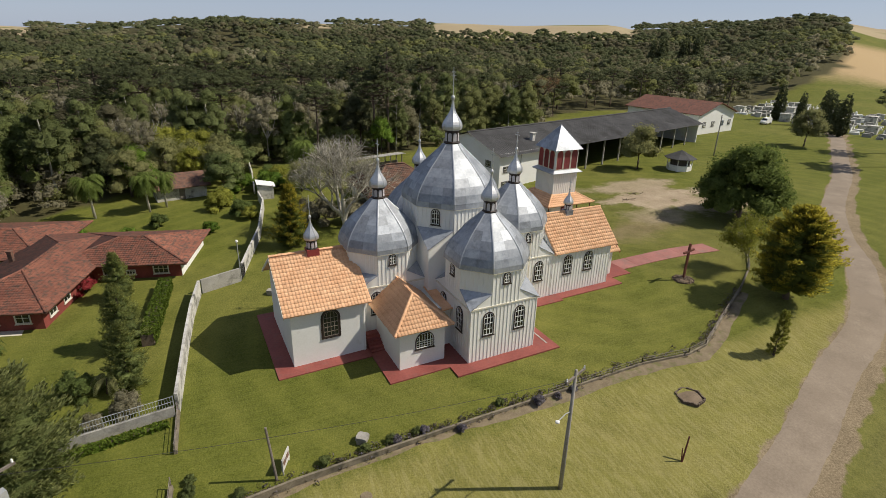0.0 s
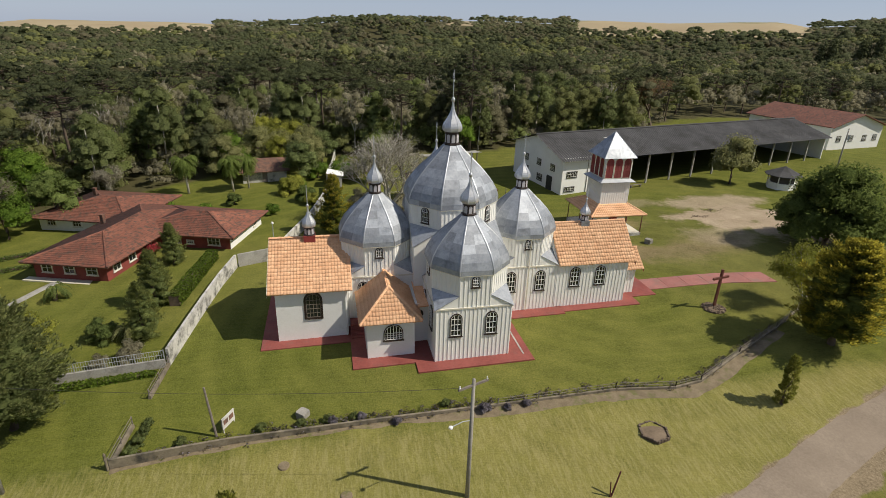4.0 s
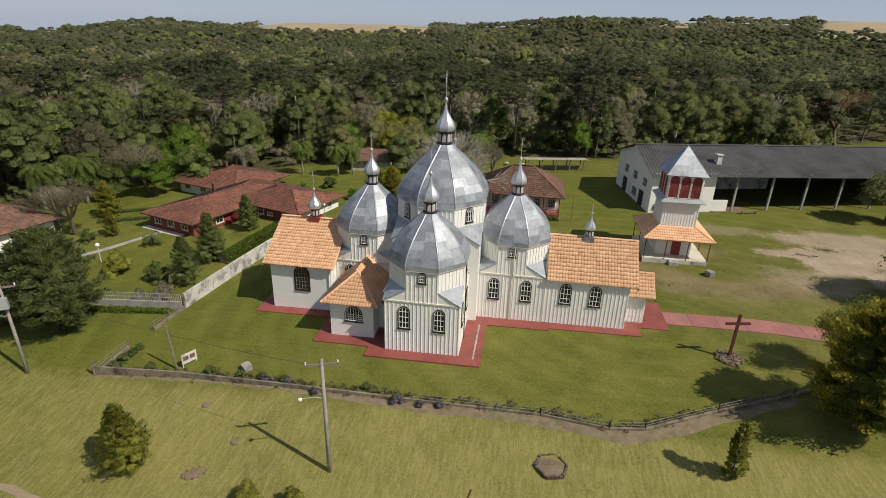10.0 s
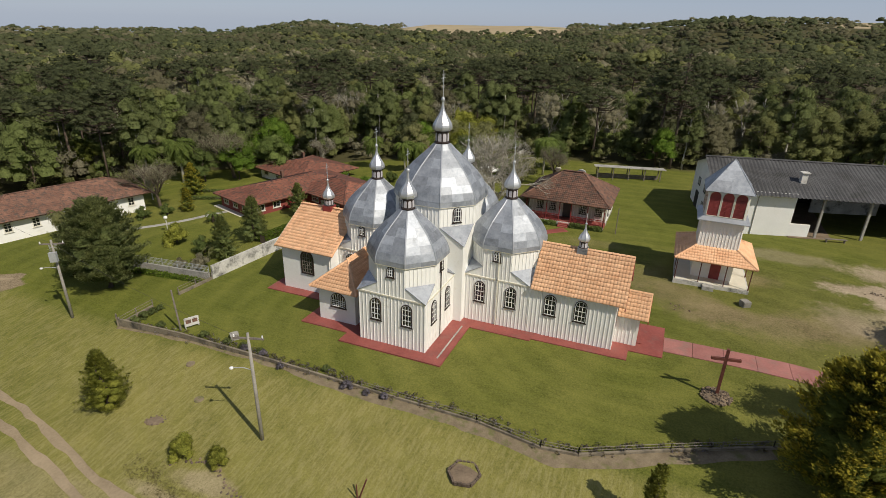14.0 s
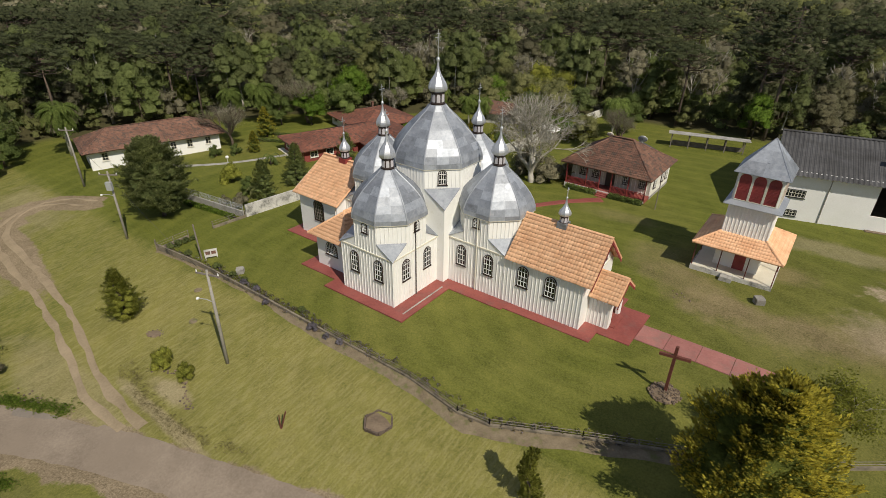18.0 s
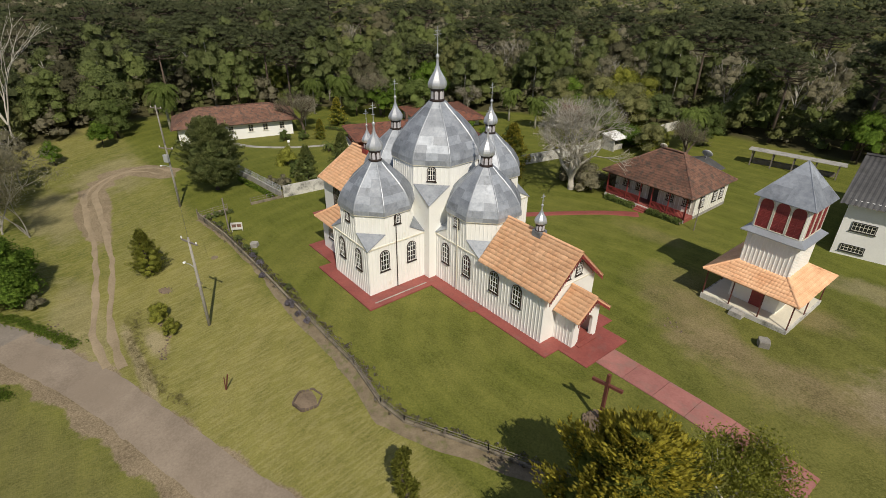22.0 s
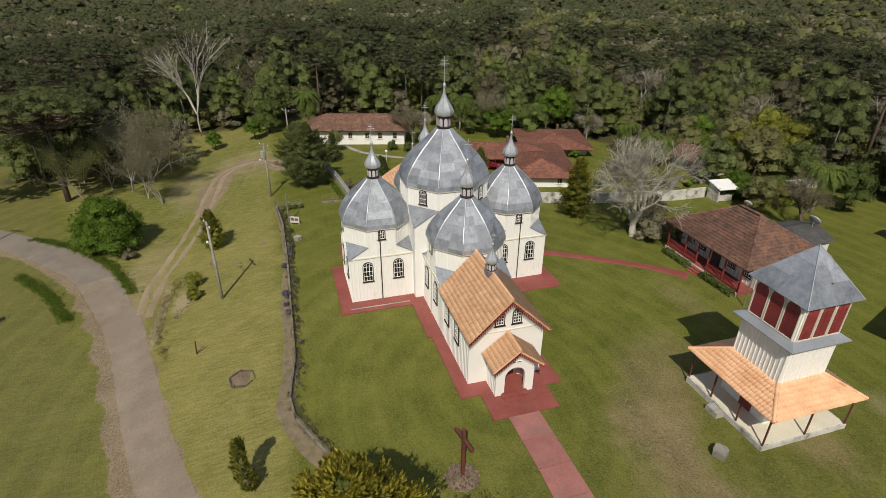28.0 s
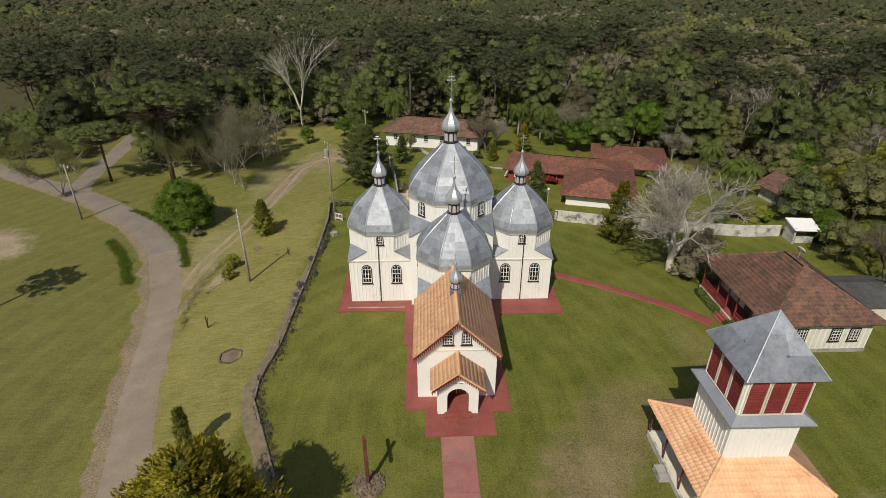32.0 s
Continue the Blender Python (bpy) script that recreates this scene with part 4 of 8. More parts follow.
def dome(parent, x, y, profile, cols):
    """Eight-sided bell dome clad in overlapping sheets with bright corner seams."""
    m = pose(x, y, 0)
    body = part("dome", Shape().loft([octagon(r - 0.03, z) for r, z in profile]), METAL, parent, "silver-grey sheet-metal bell dome", m)
    t = math.tan(math.pi / 8)
    rng = random.Random(int(100 * profile[0][0]))
    for k in range(len(profile) - 1):
        (r0, z0), (r1, z1) = profile[k], profile[k + 1]
        n = cols[k]
        cuts = [-1 + 2 * i / n + (rng.uniform(-0.12, 0.12) / n if 0 < i < n else 0) for i in range(n + 1)]
        for c in range(n):
            a, b = cuts[c], cuts[c + 1]
            lift = 0.004 * (c % 2)
            s = Shape()
            out = [(r0 + 0.022 + lift, a * r0 * t, z0 - 0.05), (r0 + 0.022 + lift, b * r0 * t, z0 - 0.05), (r1 + 0.004 + lift, b * r1 * t, z1), (r1 + 0.004 + lift, a * r1 * t, z1)]
            s.add(out + [(p[0] - 0.02, p[1], p[2]) for p in out], [(0, 1, 2, 3), (4, 5, 1, 0), (5, 6, 2, 1), (7, 4, 0, 3)])
            me = s.mesh("sheet", METAL)
            for i in range(8):
                part("sheet", me, None, body, m=rot(45 * i + 0.001))
    seam = Shape()
    R = [(r / math.cos(math.pi / 8) + 0.02, z) for r, z in profile]
    seam.loft([[(r - 0.03, -0.07, z), (r + 0.02, -0.03, z), (r + 0.02, 0.03, z), (r - 0.03, 0.07, z)] for r, z in R], closed=False, cap=False)
    sm = seam.mesh("seam", METALEDGE)
    for i in range(8):
        part("seam", sm, None, body, m=rot(22.5 + 45 * i))
    r0, z0 = profile[0]
    part("eave_soffit", Shape().loft([octagon(r0 - 0.55, z0 - 0.03), octagon(r0 + 0.02, z0 - 0.03), octagon(r0 + 0.02, z0 - 0.11), octagon(r0 - 0.55, z0 - 0.11)]), TRIM, body)
    return body


def tower_block(name, x, y, half, z_wall, z_cut, z_top, z_base, faces, drum_windows, drum_battens, low_windows=(), win=(1.03, 2.1, 2.2), up=(0.7, 1.0, 6.45)):
    """Square storey, metal broaches at its corners and an eight-sided drum on top. faces: the free sides (degrees) to clad."""
    m = pose(x, y, 0)
    wall = part("wall", Shape().box(-half, half, -half, half, z_base, z_wall), CREAM, church, "cream board-and-batten wall", m)
    # gable pieces that fill the flat sides up to the drum
    t = half * math.tan(math.pi / 8)
    drum = part("drum", Shape().loft([octagon(half, z_wall - 0.02, -0.004), octagon(half, z_top, -0.004)]), CREAM, church, "cream eight-sided boarded drum", m)
    fill = Shape()
    for i in range(4):
        o = rot(90 * i)
        fill.add([(-half, -half, z_wall), (half, -half, z_wall), (t, -half, z_cut), (-t, -half, z_cut)], [(0, 1, 2, 3)], o)
    part("wall_top", fill, CREAM, wall)
    for i in range(4):
        br = Shape()
        o = rot(90 * i)
        g, h = half + 0.13, 0.05
        p = [(g, -g, z_wall - 0.03), (half + 0.04, -t, z_cut + 0.06), (t, -half - 0.04, z_cut + 0.06)]
        br.add(p + [(a, b, c - h) for a, b, c in p], [(0, 1, 2), (5, 4, 3), (0, 3, 4, 1), (1, 4, 5, 2), (2, 5, 3, 0)], o)
        part("broach", br, METAL, drum, "grey sheet-metal corner broach")
    ww, wh, wz = win
    uw, uh, uz = up
    for deg in faces:
        o = rot(deg + 90) @ pose(0, -half, 0)
        xs = [v for d, v in low_windows if d == deg]
        skip = []
        for px in xs:
            add_window(church, m @ o @ pose(px, 0, wz), ww, wh, True, 2, 3, label="arched window with white glazing bars")
            skip.append((px - ww / 2 - 0.1, px + ww / 2 + 0.1, wz - 0.08, wz + wh + 0.03))
        battens(wall, o, 2 * half, z_base, z_wall - 0.06, skip)
        b = part("belt", Shape().box(-half - 0.05, half + 0.05, -0.075, 0.0, z_wall - 0.10, z_wall + 0.02, o), TRIM, wall)
        part("plinth", Shape().box(-half - 0.03, half + 0.03, -0.06, 0.0, z_base, z_base + 0.22, o), FLOORRED, wall)
    for i in range(8):
        deg = 45 * i
        o = rot(deg + 90) @ pose(0, -half, 0)
        skip = []
        if deg in drum_windows:
            add_window(church, m @ o @ pose(0, 0, uz), uw, uh, True, 2, 2, label="small arched drum window with white bars")
            skip = [(-uw / 2 - 0.08, uw / 2 + 0.08, uz - 0.08, uz + uh + 0.04)]
        if deg in drum_battens:
            z0 = z_cut + 0.08 if i % 2 else z_wall
            battens(drum, o, 2 * t, z0 + 0.02, z_top - 0.05, skip)
    return wall


ARM = 6.8
arm_profile = [(3.24, 7.58), (3.22, 7.95), (3.04, 8.5), (2.72, 9.1), (2.27, 9.7), (1.70, 10.3), (1.08, 10.88), (0.60, 11.38)]
arm_cols = [2, 2, 2, 2, 2, 1, 1]
ctr_profile = [(4.0, 10.86), (3.99, 11.3), (3.80, 11.9), (3.46, 12.5), (2.98, 13.15), (2.40, 13.8), (1.70, 14.5), (1.08, 15.1), (0.70, 15.55)]
ctr_cols = [3, 3, 3, 2, 2, 2, 1, 1]
S_, E_, N_, W_ = 270, 0, 90, 180
for deg, faces in ((S_, (270, 0, 180)), (E_, (270, 90)), (N_, (90, 0, 180)), (W_, (270, 90))):
    ax, ay = ARM * math.cos(radians(deg)), ARM * math.sin(radians(deg))
    lows = [(f, s * 1.45) for f in faces for s in (-1, 1)]
    tower_block("arm", ax, ay, 3.1, 4.75, 5.72, 7.62, -0.3, faces, (0, 90, 180, 270), range(0, 360, 45), lows)
    dome(church, ax, ay, arm_profile, arm_cols)
    cupola(church, ax, ay, 11.42, 0.98, 1.5)
tower_block("crossing", 0, 0, 3.9, 7.7, 8.95, 10.95, -0.3, (), (45, 135, 225, 315), range(0, 360, 45), up=(0.85, 1.45, 9.3))
dome(church, 0, 0, ctr_profile, ctr_cols)
cupola(church, 0, 0, 15.58, 1.17, 2.1, rays=True)
# downpipes and corner boards
for x, y in ((3.13, -7.0), (3.13, 7.0), (7.0, -3.13), (0.0, -9.93)):
    if x != 0.0:
        part("downpipe", Shape().tube([(x + (0.07 if y < -4 or y > 4 else 0), y - (0.07 if abs(y) < 4 else 0), 0.1), (x + (0.07 if y < -4 or y > 4 else 0), y - (0.07 if abs(y) < 4 else 0), 7.5)], [0.045, 0.045], 6), DARKTRIM if x < 4 else TRIM, church, "thin downpipe")

# nave
NY = -0.17
NX0, NX1, NH = 9.9, 17.22, 2.95
nave = part("nave", Shape().add([(NX0, NY - NH, -0.1), (NX1, NY - NH, -0.1), (NX1, NY + NH, -0.1), (NX0, NY + NH, -0.1), (NX0, NY - NH, 4.62), (NX1, NY - NH, 4.62), (NX1, NY + NH, 4.62), (NX0, NY + NH, 4.62), (NX0, NY, 7.6), (NX1, NY, 7.6)],
                                [(3, 2, 1, 0), (0, 1, 5, 4), (2, 3, 7, 6), (1, 2, 6, 9, 5), (3, 0, 4, 8, 7), (4, 5, 9, 8), (6, 7, 8, 9)]), CREAM, church, "cream boarded nave wall")
for face, deg in ((-1, 0), (1, 180)):
    o = rot(deg, (NX0 + NX1) / 2, NY + face * NH)
    skip = []
    for px in (1.79 * face, -0.80 * face):
        add_window(church, o @ pose(px, 0, 2.35), 1.08, 2.05, True, 2, 3, label="arched window with white glazing bars")
        skip.append((px - 0.64, px + 0.64, 2.27, 4.45))
    battens(nave, o, NX1 - NX0, -0.1, 4.55, skip)
    part("plinth", Shape().box(-(NX1 - NX0) / 2, (NX1 - NX0) / 2 + 0.03, -0.06, 0, -0.1, 0.30, o), FLOORRED, nave)
front = rot(90, NX1, NY)
for px in (-0.67, 0.67):
    add_window(church, front @ pose(px, 0, 5.38), 0.78, 1.28, True, 2, 3, label="arched gable window with white bars")
part("belt", Shape().box(-NH, NH, -0.05, 0, 4.85, 4.92, front), TRIM, nave)


def gable_roof(parent, x0, x1, yc, half, z_eave, z_ridge, mesh, mat, singly=(0, 0)):
    roof_plane(parent, [(x0, yc - half, z_eave), (x1, yc - half, z_eave), (x1, yc, z_ridge), (x0, yc, z_ridge)], mesh, mat, singly[0])
    roof_plane(parent, [(x1, yc + half, z_eave), (x0, yc + half, z_eave), (x0, yc, z_ridge), (x1, yc, z_ridge)], mesh, mat, singly[1])
    ridge_tiles(parent, (x0, yc, z_ridge + 0.05), (x1, yc, z_ridge + 0.05), mat)


def fringe(parent, a, b, drop=0.28, step=0.2):
    """Carved pendants hanging under a verge from a to b."""
    a, b = Vector(a), Vector(b)
    n = int((b - a).length / step)
    s = Shape()
    d = (b - a).normalized()
    side = Vector((1, 0, 0))
    s.add([a + Vector((0, 0, 0.1)), b + Vector((0, 0, 0.1)), b - Vector((0, 0, 0.08)), a - Vector((0, 0, 0.08))] + [p + side * 0.03 for p in (a + Vector((0, 0, 0.1)), b + Vector((0, 0, 0.1)), b - Vector((0, 0, 0.08)), a - Vector((0, 0, 0.08)))],
          [(0, 1, 2, 3), (7, 6, 5, 4), (0, 4, 5, 1), (3, 2, 6, 7)])
    for i in range(n):
        p = a.lerp(b, (i + 0.5) / n) - Vector((0, 0, 0.05))
        s.lathe([(0.03, 0), (0.05, -drop * 0.35), (0.03, -drop * 0.6), (0.045, -drop * 0.8), (0.01, -drop)], 5, m=Matrix.Translation(p + side * 0.015))
    return part("fringe", s, REDPAINT, parent, "carved dark-red verge pendants")


gable_roof(church, 10.0, 17.85, NY, 3.22, 4.70, 7.82, TILE_ORANGE, ORANGE, (300, 0))
for s in (-1, 1):
    fringe(church, (17.82, NY + s * 3.22, 4.56), (17.82, NY, 7.66))
# little cupola over the nave roof
base = part("lantern_base", Shape().box(-0.42, 0.42, -0.42, 0.42, 6.9, 8.0), METAL, church, "square metal lantern base", pose(13.5, NY, 0))
cupola(church, 13.5, NY, 7.95, 0.68, 0.75)

# porch with an open arch
PX0, PX1, PH = NX1, 19.1, 1.42
for s in (-1, 1):
    part("porch_wall", Shape().box(PX0, PX1 - 0.25, NY + s * PH - 0.07, NY + s * PH + 0.07, 0.1, 3.4), CREAM, church, "cream boarded porch wall")
    o = rot(0 if s < 0 else 180, (PX0 + PX1 - 0.25) / 2, NY + s * (PH + 0.07))
    battens(nave, o, PX1 - 0.25 - PX0, 0.1, 3.35)
arch = Shape()
n = 12
aw, ah, half = 0.80, 2.85, PH + 0.08
inner = []
for i in range(n + 1):
    a = math.pi * i / n
    inner.append((aw * math.cos(a), ah - aw + aw * math.sin(a)))
x1, x0 = PX1, PX1 - 0.25
hx = n // 2
# front plate in two halves, right and left of the crown
for sgn in (1, -1):
    inn = [(sgn * aw, 0.25)] + [(sgn * abs(inner[i][0]), inner[i][1]) for i in range(hx + 1)]
    out = [(sgn * half, 0.25), (sgn * half, 3.4), (0, 4.72)]
    ring = [(x, z) for x, z in out] + [(x, z) for x, z in reversed(inn)]
    nn = len(ring)
    vs = [(x1, NY + yy, zz) for yy, zz in ring] + [(x0, NY + yy, zz) for yy, zz in ring]
    idx_f = list(range(nn))
    fs = [tuple(idx_f if sgn > 0 else reversed(idx_f)), tuple(nn + i for i in (reversed(idx_f) if sgn > 0 else idx_f))] + [(i, (i + 1) % nn, nn + (i + 1) % nn, nn + i) for i in range(nn)]
    arch.add(vs, fs)
part("porch_front", arch, CREAM, church, "cream porch front with an open round arch")
gable_roof(church, 17.3, 19.75, NY, 1.95, 3.22, 4.78, TILE_ORANGE, ORANGE, (0, 0))
for s in (-1, 1):
    fringe(church, (19.72, NY + s * 1.95, 3.1), (19.72, NY, 4.64), 0.24)
board = part("name_board", Shape().box(-0.42, 0.42, -0.03, 0, 0, 0.17), WHITE, church, "small white name board over the arch", rot(90, PX1, NY, 3.28))
part("lettering", Shape().box(-0.34, -0.06, -0.04, -0.031, 0.06, 0.12).box(0.04, 0.34, -0.04, -0.031, 0.06, 0.12), DARKTRIM, board)
part("door", Shape().box(-0.72, -0.02, -0.05, 0, 0.0, 2.5).box(0.02, 0.72, -0.05, 0, 0.0, 2.5), REDPAINT, church, "dark red double entrance door", rot(90, NX1, NY, 0.42))
for i in range(3):
    part("step", Shape().box(17.3, 19.9 - 0.36 * i - (0.0 if i else 0), NY - 0.95 - 0.1 * (2 - i), NY + 0.95 + 0.1 * (2 - i), 0.3 + 0.12 * i - 0.12, 0.44 + 0.12 * i), FLOORRED, church)

# apse, wider than the arm, with a gable roof
AX0, AX1, AH = -15.6, -9.7, 4.42
apse = part("apse", Shape().add([(AX0, -AH, -0.5), (AX1, -AH, -0.5), (AX1, AH, -0.5), (AX0, AH, -0.5), (AX0, -AH, 4.5), (AX1, -AH, 4.5), (AX1, AH, 4.5), (AX0, AH, 4.5), (AX0, 0, 7.15), (AX1, 0, 7.15)],
                                [(3, 2, 1, 0), (0, 1, 5, 4), (2, 3, 7, 6), (1, 2, 6, 9, 5), (3, 0, 4, 8, 7), (4, 5, 9, 8), (6, 7, 8, 9)]), WHITE, church, "plain white rendered apse wall")
gable_roof(church, -16.15, -9.25, 0, 4.85, 4.42, 7.42, TILE_ORANGE, ORANGE, (300, 0))
for s in (-1, 1):
    part("bargeboard", Shape().add([(-16.18, s * 4.87, 4.22), (-16.18, s * 4.87, 4.46), (-16.18, 0, 7.46), (-16.18, 0, 7.2), (-16.13, s * 4.87, 4.22), (-16.13, s * 4.87, 4.46), (-16.13, 0, 7.46), (-16.13, 0, 7.2)], [(0, 1, 2, 3), (7, 6, 5, 4), (1, 5, 6, 2), (0, 3, 7, 4)]), TRIM, church)
add_window(church, rot(0, -12.55, -AH, 1.8), 1.35, 2.38, True, 3, 4, bar_mat=WOODGREY, label="wide arched apse window with dark surround")
add_window(church, rot(0, -12.55 + 0, AH, 1.8) @ rot(180), 1.35, 2.38, True, 3, 4, bar_mat=WOODGREY)
part("window_hood", ring_plate(arch_outline(1.35, 2.38, 10, 0.10), arch_outline(1.35, 2.38, 10, -0.01), 0.0, -0.06), DARKTRIM, church, m=rot(0, -12.55, -AH, 1.8))
part("downpipe", Shape().tube([(-9.85, -4.5, -0.1), (-9.85, -4.5, 4.3)], [0.05, 0.05], 6), WHITE, church)
part("lantern_base", Shape().box(-0.5, 0.5, -0.5, 0.5, 6.6, 7.75), REDPAINT, church, "small dark-red lantern base", pose(-12.65, 0, 0))
cupola(church, -12.65, 0, 7.72, 0.84, 1.55)

# sacristy in the south-west corner, with a hipped roof
part("sacristy", Shape().box(-8.35, -4.5, -8.42, -3.0, -0.45, 3.35), WHITE, church, "white rendered sacristy wall")
part("link_wall", Shape().box(-4.5, -3.0, -6.6, -3.0, -0.4, 3.6), WHITE, church, "narrow white link wall")
ap0, ap1 = (-6.4, -6.35, 5.25), (-6.4, -2.9, 5.25)
for cs in ([(-8.95, -8.98, 3.3), (-3.95, -8.98, 3.3), ap0], [(-8.95, -2.9, 3.3), (-8.95, -8.98, 3.3), ap0, ap1], [(-3.95, -8.98, 3.3), (-3.95, -2.9, 3.3), ap1, ap0]):
    roof_plane(church, cs, TILE_ORANGE, ORANGE)
for a in ((-8.95, -8.98, 3.34), (-3.95, -8.98, 3.34), (-6.4, -2.9, 5.3)):
    ridge_tiles(church, a, (ap0[0], ap0[1], ap0[2] + 0.05), ORANGE)
part("roof", Shape().add([(-4.0, -7.0, 3.55), (-3.05, -7.0, 3.6), (-3.05, -3.0, 4.0), (-4.0, -3.0, 4.0), (-4.0, -7.0, 3.45), (-3.05, -7.0, 3.5), (-3.05, -3.0, 3.9), (-4.0, -3.0, 3.9)], [(0, 1, 2, 3), (7, 6, 5, 4), (0, 4, 5, 1)]), ORANGE, church)
add_window(church, rot(0, -6.25, -8.42, 1.42), 1.62, 1.5, True, 5, 3, label="broad arched sacristy window with iron bars")
part("round_window", Shape().lathe([(0.0, 0.0), (0.30, 0.0), (0.36, 0.03), (0.36, 0.08)], 16), DARKTRIM, church, "small round window", pose(-3.85, -6.6, 2.7, 90))
for i in range(5):
    part("step", Shape().box(-9.5 + 0.0, -8.36, -5.2 + 0.28 * i, -4.92 + 0.28 * i, -0.3, 0.18 * (i + 1) - 0.2), FLOORRED, church)
part("landing", Shape().box(-9.5, -8.36, -3.8, -3.1, -0.3, 0.75), FLOORRED, church)


# ---- other buildings ----
def hip_roof(parent, x0, x1, y0, y1, z0, z1, inset, mesh, mat, along="x", cap=True):
    """Four slopes; inset: how far the ridge ends lie in from the ends."""
    if along == "x":
        yc = (y0 + y1) / 2
        a, b = (x0 + inset, yc, z1), (x1 - inset, yc, z1)
        planes = [[(x0, y0, z0), (x1, y0, z0), b, a], [(x1, y0, z0), (x1, y1, z0), b], [(x1, y1, z0), (x0, y1, z0), a, b], [(x0, y1, z0), (x0, y0, z0), a]]
        hips = [((x0, y0, z0), a), ((x0, y1, z0), a), ((x1, y0, z0), b), ((x1, y1, z0), b), (a, b)]
    else:
        xc = (x0 + x1) / 2
        a, b = (xc, y0 + inset, z1), (xc, y1 - inset, z1)
        planes = [[(x0, y0, z0), (x1, y0, z0), a], [(x1, y0, z0), (x1, y1, z0), b, a], [(x1, y1, z0), (x0, y1, z0), b], [(x0, y1, z0), (x0, y0, z0), a, b]]
        hips = [((x0, y0, z0), a), ((x1, y0, z0), a), ((x0, y1, z0), b), ((x1, y1, z0), b), (a, b)]
    for pl in planes:
        roof_plane(parent, pl, mesh, mat)
    if cap:
        for p, q in hips:
            ridge_tiles(parent, Vector(p) + Vector((0, 0, 0.05)), Vector(q) + Vector((0, 0, 0.05)), mat)


def sash(parent, m, w, h, label="", frame=None, bars=None, nx=2, nz=3):
    return add_window(parent, m, w, h, False, nx, nz, frame or DARKTRIM, bars or WHITE, label)


# bell tower
tower = thing("bell_tower", "white boarded bell tower with dark red louvres, metal pyramid roof", "bell tower", pose(25.2, 16.7, 0))
part("slab", Shape().box(-3.6, 3.6, -3.6, 3.6, 0.1, 0.95), OLDWALL, tower, "stained whitewashed base slab")
part("floor", Shape().box(-3.45, 3.45, -3.45, 3.45, 0.95, 0.975), TRIM, tower, "worn pale floor screed")
low = part("lower_wall", Shape().box(-1.95, 1.95, -1.95, 1.95, 0.97, 7.6), CREAM, tower, "cream boarded tower wall")
for deg in (0, 90, 180, 270):
    o = rot(deg) @ pose(0, -1.95, 0)
    battens(low, o, 3.9, 4.3, 7.45, pitch=0.33)
part("door", Shape().box(-0.5, 0.5, -0.06, 0, 0, 2.05), REDPAINT, tower, "dark red plank door", pose(0.3, -1.95, 0.98))
for cx, cy in ((-3.5, -3.5), (-1.2, -3.5), (1.2, -3.5), (3.5, -3.5), (3.5, 0), (3.5, 3.5), (-3.5, 0), (-3.5, 3.5)):
    part("post", Shape().box(cx - 0.045, cx + 0.045, cy - 0.045, cy + 0.045, 0.97, 3.5), CROSSWOOD, tower, "dark timber post")
for deg in (0, 90, 180, 270):
    cs = [rot(deg) @ Vector(p) for p in ((-3.9, -3.9, 3.45), (3.9, -3.9, 3.45), (1.95, -1.95, 4.5), (-1.95, -1.95, 4.5))]
    roof_plane(tower, [tuple(c) for c in cs], TILE_ORANGE, ORANGE)
    ridge_tiles(tower, rot(deg) @ Vector((3.9, -3.9, 3.5)), rot(deg) @ Vector((1.95, -1.95, 4.55)), ORANGE)
part("skirt", Shape().loft([[(s * a, t * a, z) for s, t in ((-1, -1), (1, -1), (1, 1), (-1, 1))] for a, z in ((1.9, 7.45), (2.45, 7.4), (2.45, 7.48), (1.88, 7.85))]), METALEDGE, tower, "sheet-metal weather skirt")
bell = part("belfry", Shape().box(-1.88, 1.88, -1.88, 1.88, 7.6, 10.6), WHITE, tower, "white belfry wall")
lv = Shape()
pts = arch_outline(1.04, 2.55, 8)
lv.add([(x, -0.04, z) for x, z in pts] + [(x, 0.0, z) for x, z in pts], [tuple(range(len(pts)))] + [(i, len(pts) + i, len(pts) + (i + 1) % len(pts), (i + 1) % len(pts)) for i in range(len(pts))])
for i in range(15):
    z = 0.12 + 0.125 * i
    lv.add([(-0.44, -0.041, z), (0.44, -0.041, z), (0.44, -0.058, z - 0.03), (-0.44, -0.058, z - 0.03)], [(0, 1, 2, 3), (3, 2, 1, 0)])
lv.box(-0.025, 0.025, -0.065, -0.04, 0.05, 2.3).box(-0.45, 0.45, -0.065, -0.04, 0.92, 1.0)
lvm = lv.mesh("louvre", REDPAINT)
lvf = ring_plate(arch_outline(1.04, 2.55, 8, 0.05), arch_outline(1.04, 2.55, 8, -0.02), 0, -0.09).mesh("surround", TRIM)
for deg in (0, 90, 180, 270):
    for px in (-1.2, 0, 1.2):
        o = rot(deg) @ pose(px, -1.88, 7.9)
        l = part("louvre", lvm, None, tower, "arched dark red louvre", o)
        part("surround", lvf, None, l)
rr = Shape()
for i in range(4):
    rr.add([tuple(rot(90 * i) @ Vector(p)) for p in ((-2.28, -2.28, 10.5), (2.28, -2.28, 10.5), (0, 0, 13.5))], [(0, 1, 2)])
rr.add([(-2.28, -2.28, 10.48), (2.28, -2.28, 10.48), (2.28, 2.28, 10.48), (-2.28, 2.28, 10.48)], [(3, 2, 1, 0)])
tr_roof = part("roof", rr, METAL, tower, "silver sheet-metal pyramid roof")
